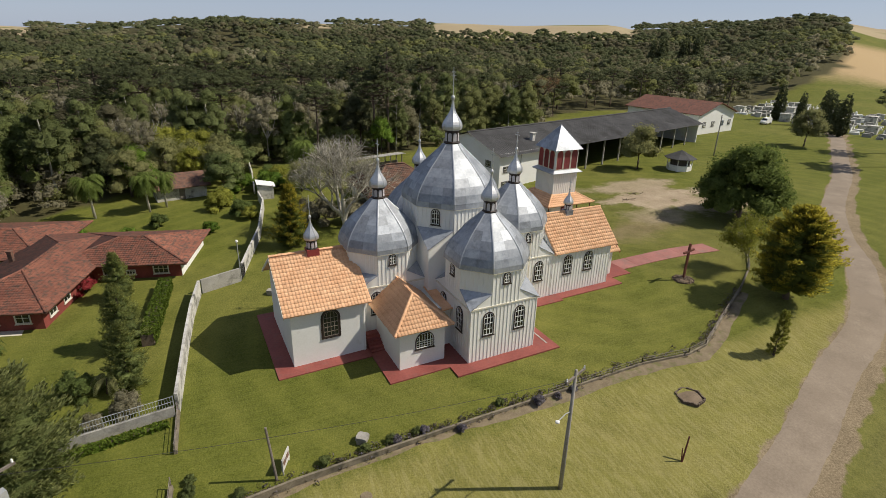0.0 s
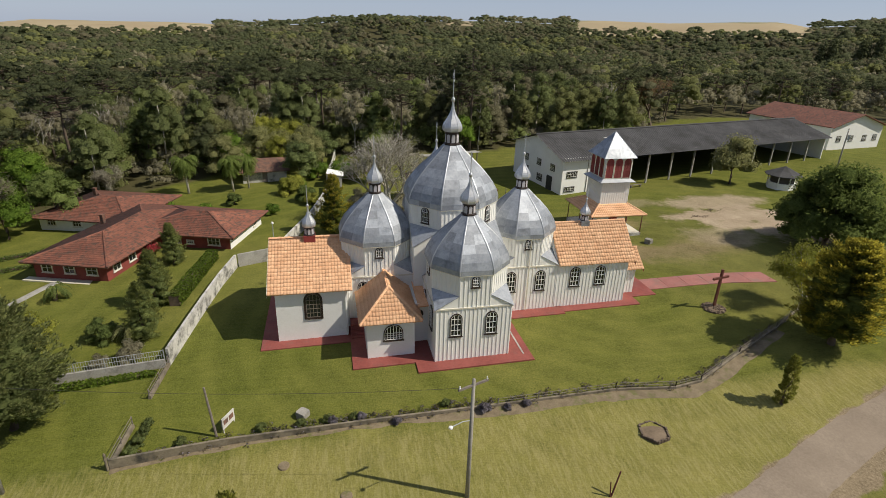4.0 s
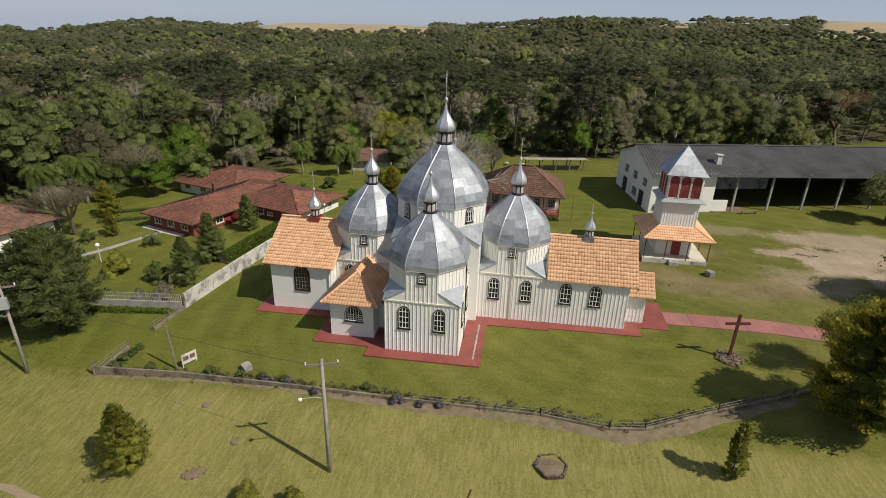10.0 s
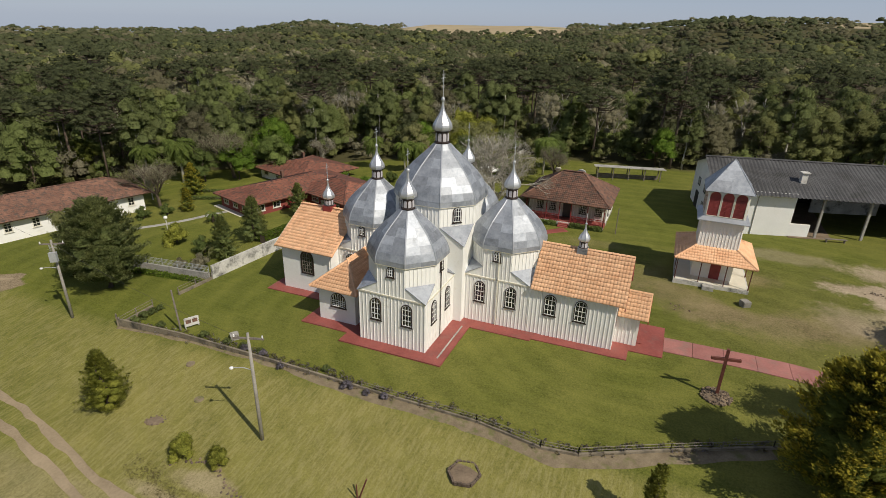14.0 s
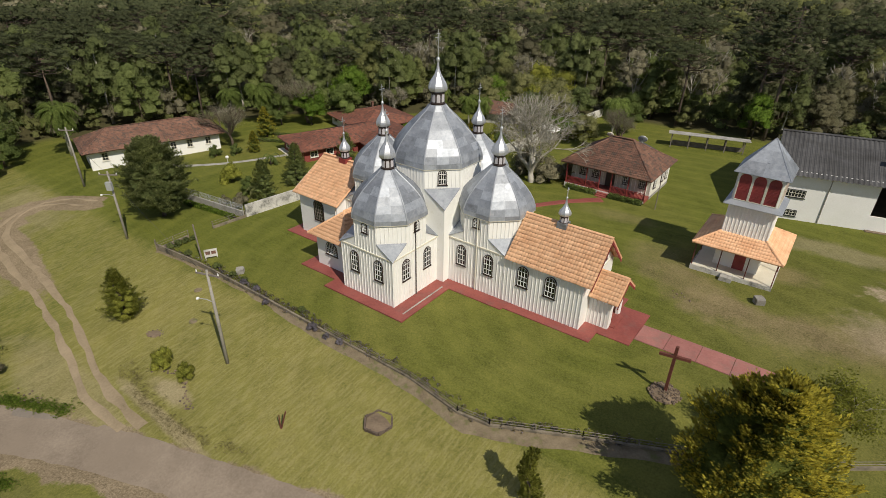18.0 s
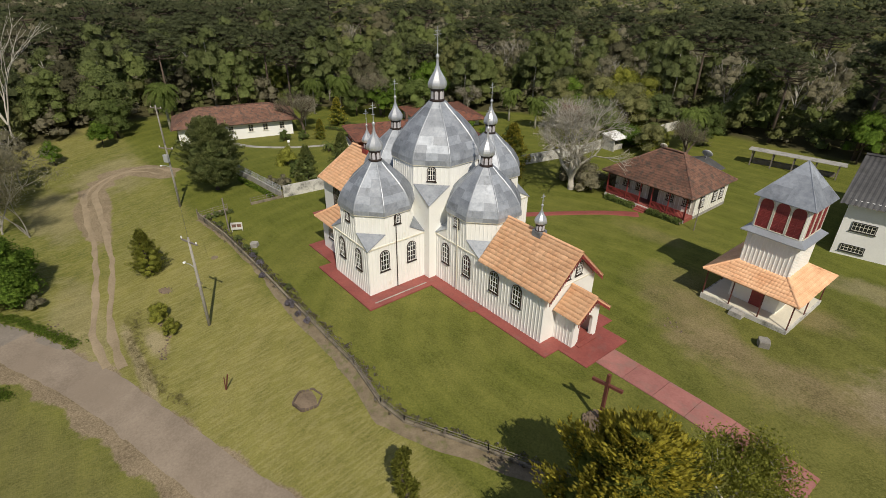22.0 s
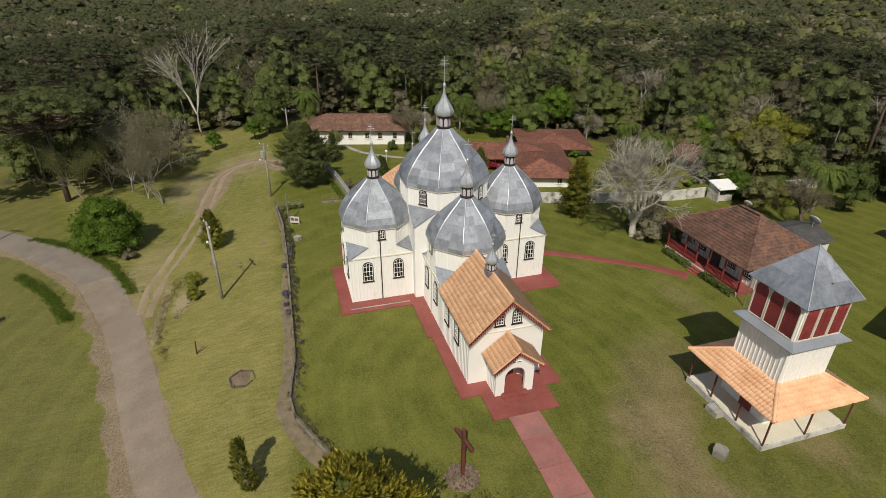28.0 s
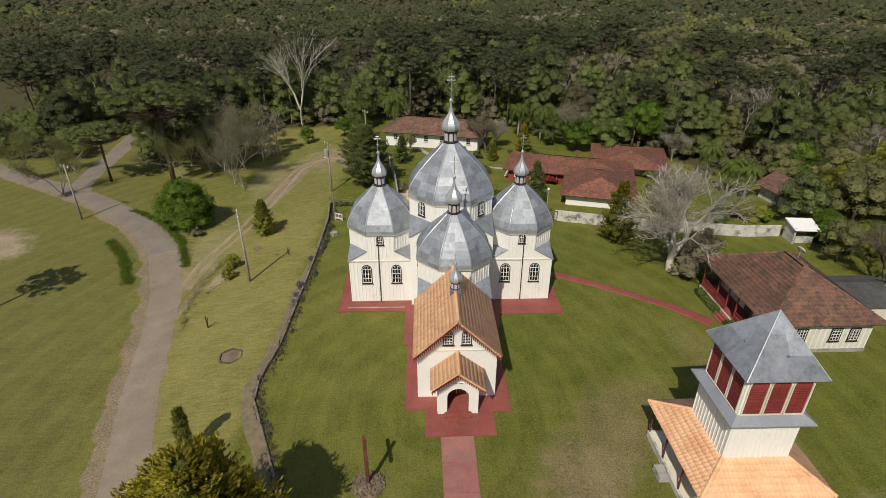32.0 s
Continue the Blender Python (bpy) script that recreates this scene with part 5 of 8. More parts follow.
for i in range(4):
    for j, (u0, u1, v0, v1) in enumerate(((-1, 0.0, 0, 0.34), (0.0, 1, 0, 0.36), (-1, 0.15, 0.34, 0.66), (0.15, 1, 0.36, 0.68), (-1, 1, 0.67, 0.96))):
        P = lambda u, v: Vector((u * 2.28 * (1 - v), -2.28 * (1 - v) - 0.012, 10.5 + 3.0 * v + 0.012))
        part("sheet", Shape().add([P(u0, v0), P(u1, v0), P(u1, v1), P(u0, v1)], [(0, 1, 2, 3)]), METAL, tr_roof, m=rot(90 * i))
    part("seam", Shape().tube([(2.28, -2.28, 10.52), (0, 0, 13.53)], [0.04, 0.03], 5), METALEDGE, tr_roof, m=rot(90 * i))
stn = thing("step_block", "rough concrete step block against the tower slab", "step", at(25.0, 12.75))
part("block", Shape().box(-0.55, 0.55, -0.35, 0.35, -0.1, 0.42, taper=0.03), CONCRETE, stn)

# wooden parish house with a red porch
house = thing("wooden_house", "whitewashed wooden house with a mossy brown tile roof and red porch", "house", pose(0, 0, 0.2))
hw = part("wall", Shape().box(1.7, 12.5, 28.3, 35.7, -0.2, 3.5), OLDWHITE, house, "weathered whitewashed plank wall")
part("plinth", Shape().box(1.65, 12.55, 28.28, 35.75, -0.25, 0.42), CONCRETE, hw)
for deg, cx, cy, wd in ((0, 7.1, 28.3, 10.8), (90, 12.5, 32.0, 7.4)):
    battens(hw, rot(deg, cx, cy), wd, 0.45, 3.45, pitch=0.5)
for x in (3.3, 5.1, 9.3, 11.4):
    sash(house, rot(0, x, 28.27, 1.3), 0.95, 1.35, "square sash window with white bars")
for y in (29.6, 32.6, 34.2):
    sash(house, rot(90, 12.53, y, 1.25), 0.95, 1.35, "square sash window with white bars")
# dark slab on the solid wall in place of a shaded opening
part("door", Shape().box(6.55, 7.75, 28.2, 28.28, 0.5, 2.7), SHADE_IN, house, "dark slab for the shade in the doorway")
part("porch_floor", Shape().box(1.7, 12.5, 26.3, 28.28, -0.2, 0.5), FLOORRED, house, "red-painted porch floor")
part("porch_base", Shape().box(1.68, 12.52, 26.2, 26.3, -0.25, 0.42), OLDWALL, house)
for x in (1.8, 4.6, 6.4, 8.0, 10.2, 12.4):
    part("post", Shape().box(x - 0.06, x + 0.06, 26.33, 26.45, 0.5, 3.4), REDPAINT, house, "dark red porch post")
for a, b in ((1.8, 6.4), (8.0, 12.4)):
    rail = Shape().box(a, b, 26.35, 26.42, 1.3, 1.38).box(a, b, 26.35, 26.42, 0.62, 0.68)
    r = part("railing", rail, REDPAINT, house, "dark red porch railing")
    me = Shape().box(-0.03, 0.03, -0.015, 0.015, 0.66, 1.32).mesh("baluster", REDPAINT)
    for i in range(int((b - a) / 0.16)):
        part("baluster", me, None, r, m=pose(a + 0.12 + 0.16 * i, 26.385, 0))
for i in range(3):
    part("step", Shape().box(6.5, 7.9, 26.2 - 0.32 * (3 - i), 26.2 - 0.32 * (2 - i), -0.25, 0.02 + 0.14 * i), FLOORRED, house)
hip_roof(house, 0.9, 13.1, 26.0, 36.4, 3.25, 6.3, 4.7, TILE_OLD, OLDTILE)
part("wing_wall", Shape().box(3.6, 8.6, 36.4, 42.0, -0.2, 2.2), OLDWHITE, house, "grey-roofed back wing")
part("wing_roof", Shape().add([(3.2, 35.6, 2.2), (9.0, 35.6, 2.2), (9.0, 42.4, 2.2), (3.2, 42.4, 2.2), (6.1, 35.6, 3.2), (6.1, 42.4, 3.2)], [(0, 4, 5, 3), (4, 1, 2, 5), (0, 1, 4), (2, 3, 5), (3, 2, 1, 0)]), FIBRE, house, "weathered grey sheet roof")


def dish(x, y, z, r, yaw, name="satellite_dish", mesh_like=False):
    d = thing(name, "pale round satellite dish on a short mast", "satellite dish", pose(x, y, z, 0, 0, yaw))
    prof = [(r * k, 0.25 * r * k * k) for k in (0.02, 0.35, 0.6, 0.8, 1.0)]
    part("dish", Shape().lathe(prof, 18, m=pose(0, 0, 0.55, -55)), TRIM if not mesh_like else SILVERIRON, d, soft=True)
    part("mast", Shape().tube([(0, 0, -0.6), (0, 0.05, 0.5)], [0.03, 0.03], 6), SILVERIRON, d)
    part("feed_arm", Shape().tube([(0, -0.1, 0.45), (0, -0.55 * r - 0.3, 0.95)], [0.015, 0.015], 5), IRON, d)
    return d


dish(4.3, 33.6, 5.4, 0.45, 20)
dish(6.6, 41.2, 3.4, 0.7, 10, mesh_like=True)

# long open barn with a white gable end
BANG = 13.3
barn = thing("barn", "long white barn, open-fronted, under a grey corrugated roof", "barn", pose(27.0, 32.2, 0.55, 0, 0, BANG))
BL, BD, BE, BR, BS = 66.0, 16.4, 5.9, 8.35, 1.4  # BS: how far the gable end runs out of square
part("west_wall", Shape().add([(-BS, 0, -0.5), (0, BD, -0.5), (0, BD, BE), (-BS / 2, BD / 2, BR - 0.1), (-BS, 0, BE), (0.25 - BS, 0, -0.5), (0.25, BD, -0.5), (0.25, BD, BE), (0.25 - BS / 2, BD / 2, BR - 0.1), (0.25 - BS, 0, BE)], [(0, 4, 3, 2, 1), (5, 6, 7, 8, 9), (0, 5, 9, 4), (1, 2, 7, 6)]), WHITE, barn, "white rendered gable wall")
part("north_wall", Shape().box(0.25, BL, BD - 0.25, BD, -0.5, BE), DARKBOARD, barn, "board wall coloured dark for the shade inside the barn")
part("east_wall", Shape().add([(BL, 0, -0.5), (BL, BD, -0.5), (BL, BD, BE), (BL, BD / 2, BR - 0.1), (BL, 0, BE), (BL - 0.25, 0, -0.5), (BL - 0.25, BD, -0.5), (BL - 0.25, BD, BE), (BL - 0.25, BD / 2, BR - 0.1), (BL - 0.25, 0, BE)], [(1, 2, 3, 4, 0), (9, 8, 7, 6, 5), (4, 9, 5, 0), (6, 7, 2, 1)]), WHITE, barn)
part("front_wall", Shape().box(0.25 - BS, 8.2, 0, 0.25, -0.5, BE), WHITE, barn, "white closed front bay")
part("low_wall", Shape().box(8.2, 10.6, 0, 0.25, -0.5, 1.9), WHITE, barn, "white half-height wall")
part("partition", Shape().box(8.0, 8.2, 0.25, BD - 0.25, -0.5, BE), WHITE, barn)
part("floor", Shape().box(8.2, BL - 0.3, -0.5, BD - 0.25, -0.6, 0.25), SOIL, barn, "bare earth barn floor")
for i in range(10):
    x = 11.5 + 5.45 * i
    part("column", Shape().box(x - 0.13, x + 0.13, -0.03, 0.23, -0.3, BE), CONCRETE, barn, "grey concrete column")
part("inner_band", Shape().box(15.5, 24.5, 11.5, 11.7, 0.2, 2.2), OLDWALL, barn, "pale half wall inside the barn")
for y, z, w, h in ((3.0, 3.3, 1.4, 1.1), (7.4, 3.3, 1.4, 1.1), (11.8, 3.3, 1.4, 1.1), (6.9, 0.7, 1.7, 1.2)):
    sash(barn, rot(-94.9, BS * (y / BD - 1), y, z), w, h, "steel window with dark panes", IRON, OLDWHITE, 3, 1)
for y in (3.6, 11.6):
    part("door", Shape().box(-0.13 + BS * (y / BD - 1), 0.08 + BS * (y / BD - 1), y - 0.75, y + 0.75, -0.3, 2.3), IRON, barn, "dark plank door")
sash(barn, rot(0, 0.5, 0, 2.75), 2.1, 1.0, "barred steel window", IRON, OLDWHITE, 5, 1)
sash(barn, rot(0, 0.25, 0, 0.45), 2.1, 0.8, "barred steel window", IRON, OLDWHITE, 5, 1)
part("downpipe", Shape().tube([(3.6, -0.06, 0), (3.6, -0.06, BE)], [0.06, 0.06], 6), CONCRETE, barn)
for sgn in (0, 1):
    cor = Shape()
    n = 560
    rings = []
    for y, z in ((-0.9, BE - 0.27), (BD / 2, BR)):
        x0 = -0.7 + BS * ((y if not sgn else BD - y) / BD - 1)
        xs = [x0 + (BL + 0.7 - x0) * i / n for i in range(n + 1)]
        rings.append([(x, y if not sgn else BD - y, z + 0.05 * math.sin(x * 2 * math.pi / 0.48) + (0.08 if sgn and y > 0 else 0)) for x in xs])
    if sgn:
        rings.reverse()
    cor.loft(rings, closed=False, cap=False)
    part("roof", cor, FIBRE, barn, "dark grey corrugated roof slope", soft=False)
part("ridge_cap", Shape().tube([(-0.7 - BS / 2, BD / 2, BR + 0.06), (BL + 0.7, BD / 2, BR + 0.06)], [0.16, 0.16], 6), FIBRE, barn)
part("chimney", Shape().box(9.2, 9.9, 2.6, 3.3, 6.2, 8.0).box(9.05, 10.05, 2.45, 3.45, 8.0, 8.12), OLDWALL, barn, "square roof vent with a cap")
bench = thing("bench", "plain plank bench in front of the barn", "bench", pose(40.3, 34.0, gz(40, 34), 0, 0, BANG))
part("seat", Shape().box(-1.3, 1.3, -0.18, 0.18, 0.42, 0.48), WOODGREY, bench)
for s in (-1, 1):
    part("leg", Shape().box(s * 1.05 - 0.05, s * 1.05 + 0.05, -0.15, 0.15, -0.05, 0.42), WOODGREY, bench)

barn2 = thing("storehouse", "white storehouse with a faded red tile gable roof", "storehouse", pose(109.0, 56.0, 2.1, 0, 0, 8))
part("wall", Shape().add([(-9, 0, -1), (8, 0, -1), (8, 22, -1), (-9, 22, -1), (-9, 0, 5), (8, 0, 5), (8, 22, 5), (-9, 22, 5), (-0.5, 0, 7.4), (-0.5, 22, 7.4)], [(0, 1, 5, 8, 4), (1, 2, 6, 5), (2, 3, 7, 9, 6), (3, 0, 4, 7), (4, 8, 9, 7), (5, 6, 9, 8)]), WHITE, barn2, "dirty white gable wall")
for s in (-1, 1):
    e = -9.6 if s < 0 else 8.6
    a = [(e, -0.8, 4.85), (e, 22.8, 4.85), (-0.5, 22.8, 7.6), (-0.5, -0.8, 7.6)]
    part("roof", Shape().add(a + [(x, y, z - 0.15) for x, y, z in a], [(0, 1, 2, 3) if s < 0 else (3, 2, 1, 0), (7, 6, 5, 4), (0, 3, 7, 4), (0, 4, 5, 1)]), REDTILE, barn2, "faded red tile slope")
for x in (-6.0, -2.0, 2.5, 6.0):
    sash(barn2, pose(x, 0, 1.5), 1.4, 1.3, "dark window")

gaz = thing("kiosk", "small eight-sided white kiosk with a grey peaked roof", "kiosk", at(65.0, 29.4, 10))
part("wall", Shape().loft([octagon(2.1, -0.2), octagon(2.1, 1.0)]), WHITE, gaz)
for i in range(8):
    a = math.pi / 8 + i * math.pi / 4
    part("post", Shape().tube([(2.2 * math.cos(a), 2.2 * math.sin(a), 0.9), (2.2 * math.cos(a), 2.2 * math.sin(a), 2.4)], [0.09, 0.09], 6), WHITE, gaz)
# solid dark core takes the place of shade under the roof
part("core", Shape().loft([octagon(1.7, 0.9), octagon(1.7, 2.4)]), SHADE_IN, gaz, "dark solid core for the shade inside")
part("roof", Shape().loft([octagon(2.75, 2.25), octagon(2.75, 2.33), octagon(0.1, 3.7)]), FIBRE, gaz, "grey eight-sided peaked roof")

# red brick parsonage, an L of hipped wings
PANG = -17.0
pars = thing("parsonage", "low red brick parsonage with red tile hipped roofs", "house", pose(-33.5, 10.1, -0.8, 0, 0, PANG))
part("wall", Shape().box(-8.9, -0.8, 0.8, 19.6, -0.5, 2.15), BRICKRED, pars, "red brick wall")
part("wing_wall", Shape().box(-0.8, 7.9, 10.6, 19.6, -0.5, 2.15), BRICKRED, pars, "red brick wing wall")
part("end_wall", Shape().box(7.9, 7.96, 10.6, 19.6, -0.5, 2.15), WHITE, pars, "white rendered end wall")
part("north_wing", Shape().box(-19.7, -9.0, 14.3, 25.6, -0.9, 1.75), WHITE, pars, "white rendered back wing")
part("veranda", Shape().box(-9.8, 0.1, -0.1, 0.8, -0.5, 0.08).box(7.96, 9.3, 9.9, 20.3, -0.5, 0.08).box(0.1, 7.96, 9.7, 10.6, -0.5, 0.08).box(-0.8, 0.1, 0.8, 9.7, -0.5, 0.08), TRIM, pars, "pale paved walk along the walls")
hip_roof(pars, -9.7, 0.0, 0.0, 20.4, 2.05, 3.35, 6.6, TILE_RED, REDTILE, "y")
hip_roof(pars, -5.0, 8.75, 9.8, 20.41, 2.04, 3.34, 5.6, TILE_RED, REDTILE, "x")
hip_roof(pars, -20.5, -7.0, 13.5, 26.4, 1.65, 3.0, 5.6, TILE_RED, REDTILE, "x")
for x in (-7.4, -4.9, -2.4):
    sash(pars, rot(0, x, 0.8, 0.7), 1.3, 1.05, "white-framed window", OLDWHITE, OLDWHITE, 1, 1)
for x in (1.0, 2.9, 5.9):
    sash(pars, rot(0, x, 10.6, 0.7), 1.0 if x == 2.9 else 1.6, 0.6 if x == 2.9 else 1.1, "white-framed window", OLDWHITE, OLDWHITE, 2, 1)
for y in (2.4, 5.0, 8.0):
    sash(pars, rot(90, -0.8, y, 0.7), 1.3, 1.05, "white-framed window", OLDWHITE, OLDWHITE, 1, 1)
sash(pars, rot(90, 7.96, 17.5, 0.9), 0.9, 0.9, "white-framed window", OLDWHITE, OLDWHITE, 1, 1)
for y in (3.0, 7.0, 11.0):
    sash(pars, rot(-90, -8.9, y, 0.7), 1.3, 1.05, "white-framed window", OLDWHITE, OLDWHITE, 1, 1)
for y in (16.5, 20.5):
    sash(pars, rot(-90, -19.7, y, 0.5), 1.3, 1.0, "white-framed window", OLDWHITE, OLDWHITE, 1, 1)
for x in (-18.0, -14.5):
    sash(pars, rot(0, x, 14.3, 0.5), 1.3, 1.0, "white-framed window", OLDWHITE, OLDWHITE, 2, 1)
for x, y, mat in ((-8.3, 11.2, OLDTILE), (-16.8, 21.5, OLDTILE)):
    part("chimney", Shape().box(x - 0.2, x + 0.2, y - 0.2, y + 0.2, 2.0, 3.55).box(x - 0.26, x + 0.26, y - 0.26, y + 0.26, 3.55, 3.65), mat, pars, "short narrow chimney")
dish(-26.5, 25.2, gz(-26.5, 25.2) + 0.9, 1.3, 15, mesh_like=True)
dish(-29.5, 26.5, gz(-29.5, 26.5) + 0.9, 1.1, 15, mesh_like=True)

# long white house beyond the garden
LANG = 74.5
lng = thing("long_house", "long low white house under an old brown tile roof", "house", pose(-55.7, -10.2, -1.15, 0, 0, LANG))
part("wall", Shape().box(0, 18.4, 0, 7.2, -0.4, 3.0), WHITE, lng, "stained white wall")
hip_roof(lng, -0.9, 19.3, -0.9, 8.1, 2.85, 5.0, 4.3, TILE_OLD, OLDTILE)
for x in (2.0, 5.0, 8.2, 11.4, 13.8, 16.6):
    sash(lng, rot(0, x, 0, 1.2), 0.95, 1.3, "faded sash window", OLDWHITE, OLDWHITE, 1, 2)
for y in (1.9, 5.0):
    sash(lng, rot(-90, 0, y, 1.2), 0.95, 1.3, "faded sash window", OLDWHITE, OLDWHITE, 1, 2)

# lean-to shelter by the woods, and a small shed at the garden wall
lean = thing("open_shelter", "long low open shelter on timber posts with a grey roof", "shelter", pose(7.7, 53.4, gz(10, 55), 0, 0, 14))
part("roof", Shape().add([(-0.6, -0.3, 2.3), (11.6, -0.3, 2.3), (11.6, 2.2, 2.12), (-0.6, 2.2, 2.12), (-0.6, -0.3, 2.22), (11.6, -0.3, 2.22), (11.6, 2.2, 2.04), (-0.6, 2.2, 2.04)], [(0, 1, 2, 3), (7, 6, 5, 4), (0, 4, 5, 1), (1, 5, 6, 2)]), CONCRETE, lean, "grey weathered sheet roof")
for i in range(5):
    for y in (0, 1.9):
        part("post", Shape().box(2.7 * i - 0.08, 2.7 * i + 0.08, y - 0.08, y + 0.08, -0.3, 2.22 - 0.07 * y), WOODGREY, lean)
part("bench", Shape().box(0.2, 10.6, 1.1, 1.7, -0.2, 0.7), WOODGREY, lean, "stacked boards under the roof")
shed = thing("garden_shed", "small white lean-to shed beside the garden wall", "shed", pose(-10.0, 44.2, gz(-10, 44.2), 0, 0, 85))
part("roof", Shape().add([(-1.5, -1.6, 2.0), (1.7, -1.6, 2.0), (1.7, 1.2, 2.5), (-1.5, 1.2, 2.5), (-1.5, -1.6, 1.92), (1.7, -1.6, 1.92), (1.7, 1.2, 2.42), (-1.5, 1.2, 2.42)], [(0, 1, 2, 3), (7, 6, 5, 4), (0, 4, 5, 1), (1, 5, 6, 2)]), WHITE, shed, "white sheet roof")
part("wall", Shape().box(-1.3, 1.5, 0.9, 1.05, -0.2, 2.35).box(-1.3, -1.15, -1.3, 0.9, -0.2, 2.1), OLDWALL, shed)
part("bench", Shape().box(-0.8, 1.3, -0.9, 0.7, -0.1, 0.8), OLDWALL, shed)


# ---- walls, fences, posts ----
def wall_run(name, pts, height, thick, mat, label, category, z_in=0.4, step=2.2):
    """A free-standing wall along points, stepping with the ground: each length is a panel."""
    w = thing(name, label, category, pose(0, 0, 0), kind="")
    for i in range(len(pts) - 1):
        a, b = Vector(pts[i]), Vector(pts[i + 1])
        n = max(1, int((b - a).length / step))
        for j in range(n):
            p, q = a.lerp(b, j / n), a.lerp(b, (j + 1) / n)
            d = (q - p).normalized()
            nrm = Vector((-d.y, d.x)) * thick / 2
            z0, z1 = gz(p.x, p.y), gz(q.x, q.y)
            vs = [(p.x - nrm.x, p.y - nrm.y, z0 - z_in), (q.x - nrm.x, q.y - nrm.y, z1 - z_in), (q.x + nrm.x, q.y + nrm.y, z1 - z_in), (p.x + nrm.x, p.y + nrm.y, z0 - z_in)]
            hp, hq = (height(p.x), height(q.x)) if callable(height) else (height, height)
            vs += [(x, y, z + z_in + (hp if i_ in (0, 3) else hq)) for i_, (x, y, z) in enumerate(vs)]
            part("panel", Shape().add(vs, [(4, 5, 6, 7), (0, 1, 5, 4), (1, 2, 6, 5), (2, 3, 7, 6), (3, 0, 4, 7)]), mat, w)
    return w


def railing_on(parent, pts, base, height, mat, post_every=2.2, bar_every=0.22, wires=2):
    for i in range(len(pts) - 1):
        a, b = Vector(pts[i]), Vector(pts[i + 1])
        L = (b - a).length
        n = max(1, int(L / post_every))
        for j in range(n + 1):
            p = a.lerp(b, j / n)
            part("post", Shape().box(-0.03, 0.03, -0.03, 0.03, 0, height), mat, parent, m=pose(p.x, p.y, gz(p.x, p.y) + base))
        for k in range(wires):
            h = base + height * (k + 1) / (wires + 0.15)
            s = Shape().tube([(*a.lerp(b, j / n), gz(*a.lerp(b, j / n)) + h) for j in range(n + 1)], [0.022] * (n + 1), 4)
            part("rail", s, mat, parent)
        if bar_every:
            m_ = int(L / bar_every)
            bar_me = Shape().box(-0.012, 0.012, -0.012, 0.012, 0, height * 0.97).mesh("bar", mat)
            for j in range(m_ + 1):
                p = a.lerp(b, j / m_)
                part("bar", bar_me, None, parent, m=pose(p.x, p.y, gz(p.x, p.y) + base))


FRONT = [(-24.9, -16.5), (-18.0, -15.8), (-8.0, -15.6), (0.5, -15.6), (9.8, -15.6), (14.5, -16.2), (16.9, -15.9), (22.3, -13.4), (28.4, -10.6), (34, -7.6), (38, -4.5)]
fr_wall = wall_run("front_wall", FRONT, lambda x: float(np.interp(x, [-24.9, -18.0, -8.0, 2.0], [0.75, 0.50, 0.32, 0.20])), 0.16, MOSSY, "low mossy concrete wall with a wire railing", "wall")
railing_on(fr_wall, FRONT[3:], 0.20, 0.5, WOODGREY, 2.4, 0.0, 2)
side_a = wall_run("side_wall", [(-24.9, -16.5), (-24.5, -13.2)], 0.3, 0.2, MOSSY, "short low wall with a leaning wire railing", "wall")
railing_on(side_a, [(-24.9, -16.5), (-24.5, -13.2)], 0.3, 0.6, WOODGREY, 1.6, 0, 2)
side_b = wall_run("side_wall", [(-24.2, -10.4), (-23.9, -6.3)], 0.3, 0.2, MOSSY, "short low wall with a leaning wire railing", "wall")
railing_on(side_b, [(-24.2, -10.4), (-23.9, -6.3)], 0.3, 0.6, WOODGREY, 1.4, 0, 2)
gpost = thing("gate_post", "carved grey post at the wall corner", "gate post", at(-25.0, -16.6))
part("post", Shape().lathe([(0.09, -0.2), (0.08, 0.8), (0.11, 0.87), (0.07, 0.95), (0.09, 1.2), (0.03, 1.35)], 8), MOSSY, gpost)
garden = [(-23.9, -6.2), (-23.0, 2.0), (-22.3, 7.5), (-21.4, 12.3)]
wall_run("garden_wall", garden, 1.55, 0.22, OLDWALL, "tall whitewashed wall streaked with black mould", "wall")
wall_run("garden_wall", [(-21.2, 12.5), (-17.4, 13.8)], 1.5, 0.22, CONCRETE, "grey weathered garden wall", "wall")
wall_run("garden_wall", [(-17.0, 15.0), (-13.6, 26.0), (-11.2, 38.0), (-11.2, 42.6)], 1.5, 0.22, OLDWALL, "long stained white garden wall", "wall")
wall_run("garden_wall", [(-11.2, 46.8), (-10.2, 56.0), (-9.5, 66.0)], 1.5, 0.22, OLDWALL, "long stained white garden wall", "wall")
wf = [(-24.1, -6.4), (-32.3, -7.2), (-40.5, -8.4), (-46, -9.2)]
wfence = wall_run("garden_fence", wf, 0.75, 0.2, CONCRETE, "grey dwarf wall carrying a silver bar fence", "fence")
railing_on(wfence, wf, 0.75, 0.85, SILVERIRON, 1.9, 0.17, 2)
gate = thing("garden_gate", "rusty iron gate leaf at the garden corner", "gate", pose(-17.2, 14.0, gz(-17.2, 14), 0, 0, 70))
part("gate_frame", Shape().box(0, 1.4, -0.03, 0.03, 0.1, 0.16).box(0, 1.4, -0.03, 0.03, 1.4, 1.46).box(0, 0.06, -0.03, 0.03, 0.1, 1.46).box(1.34, 1.4, -0.03, 0.03, 0.1, 1.46), IRON, gate)
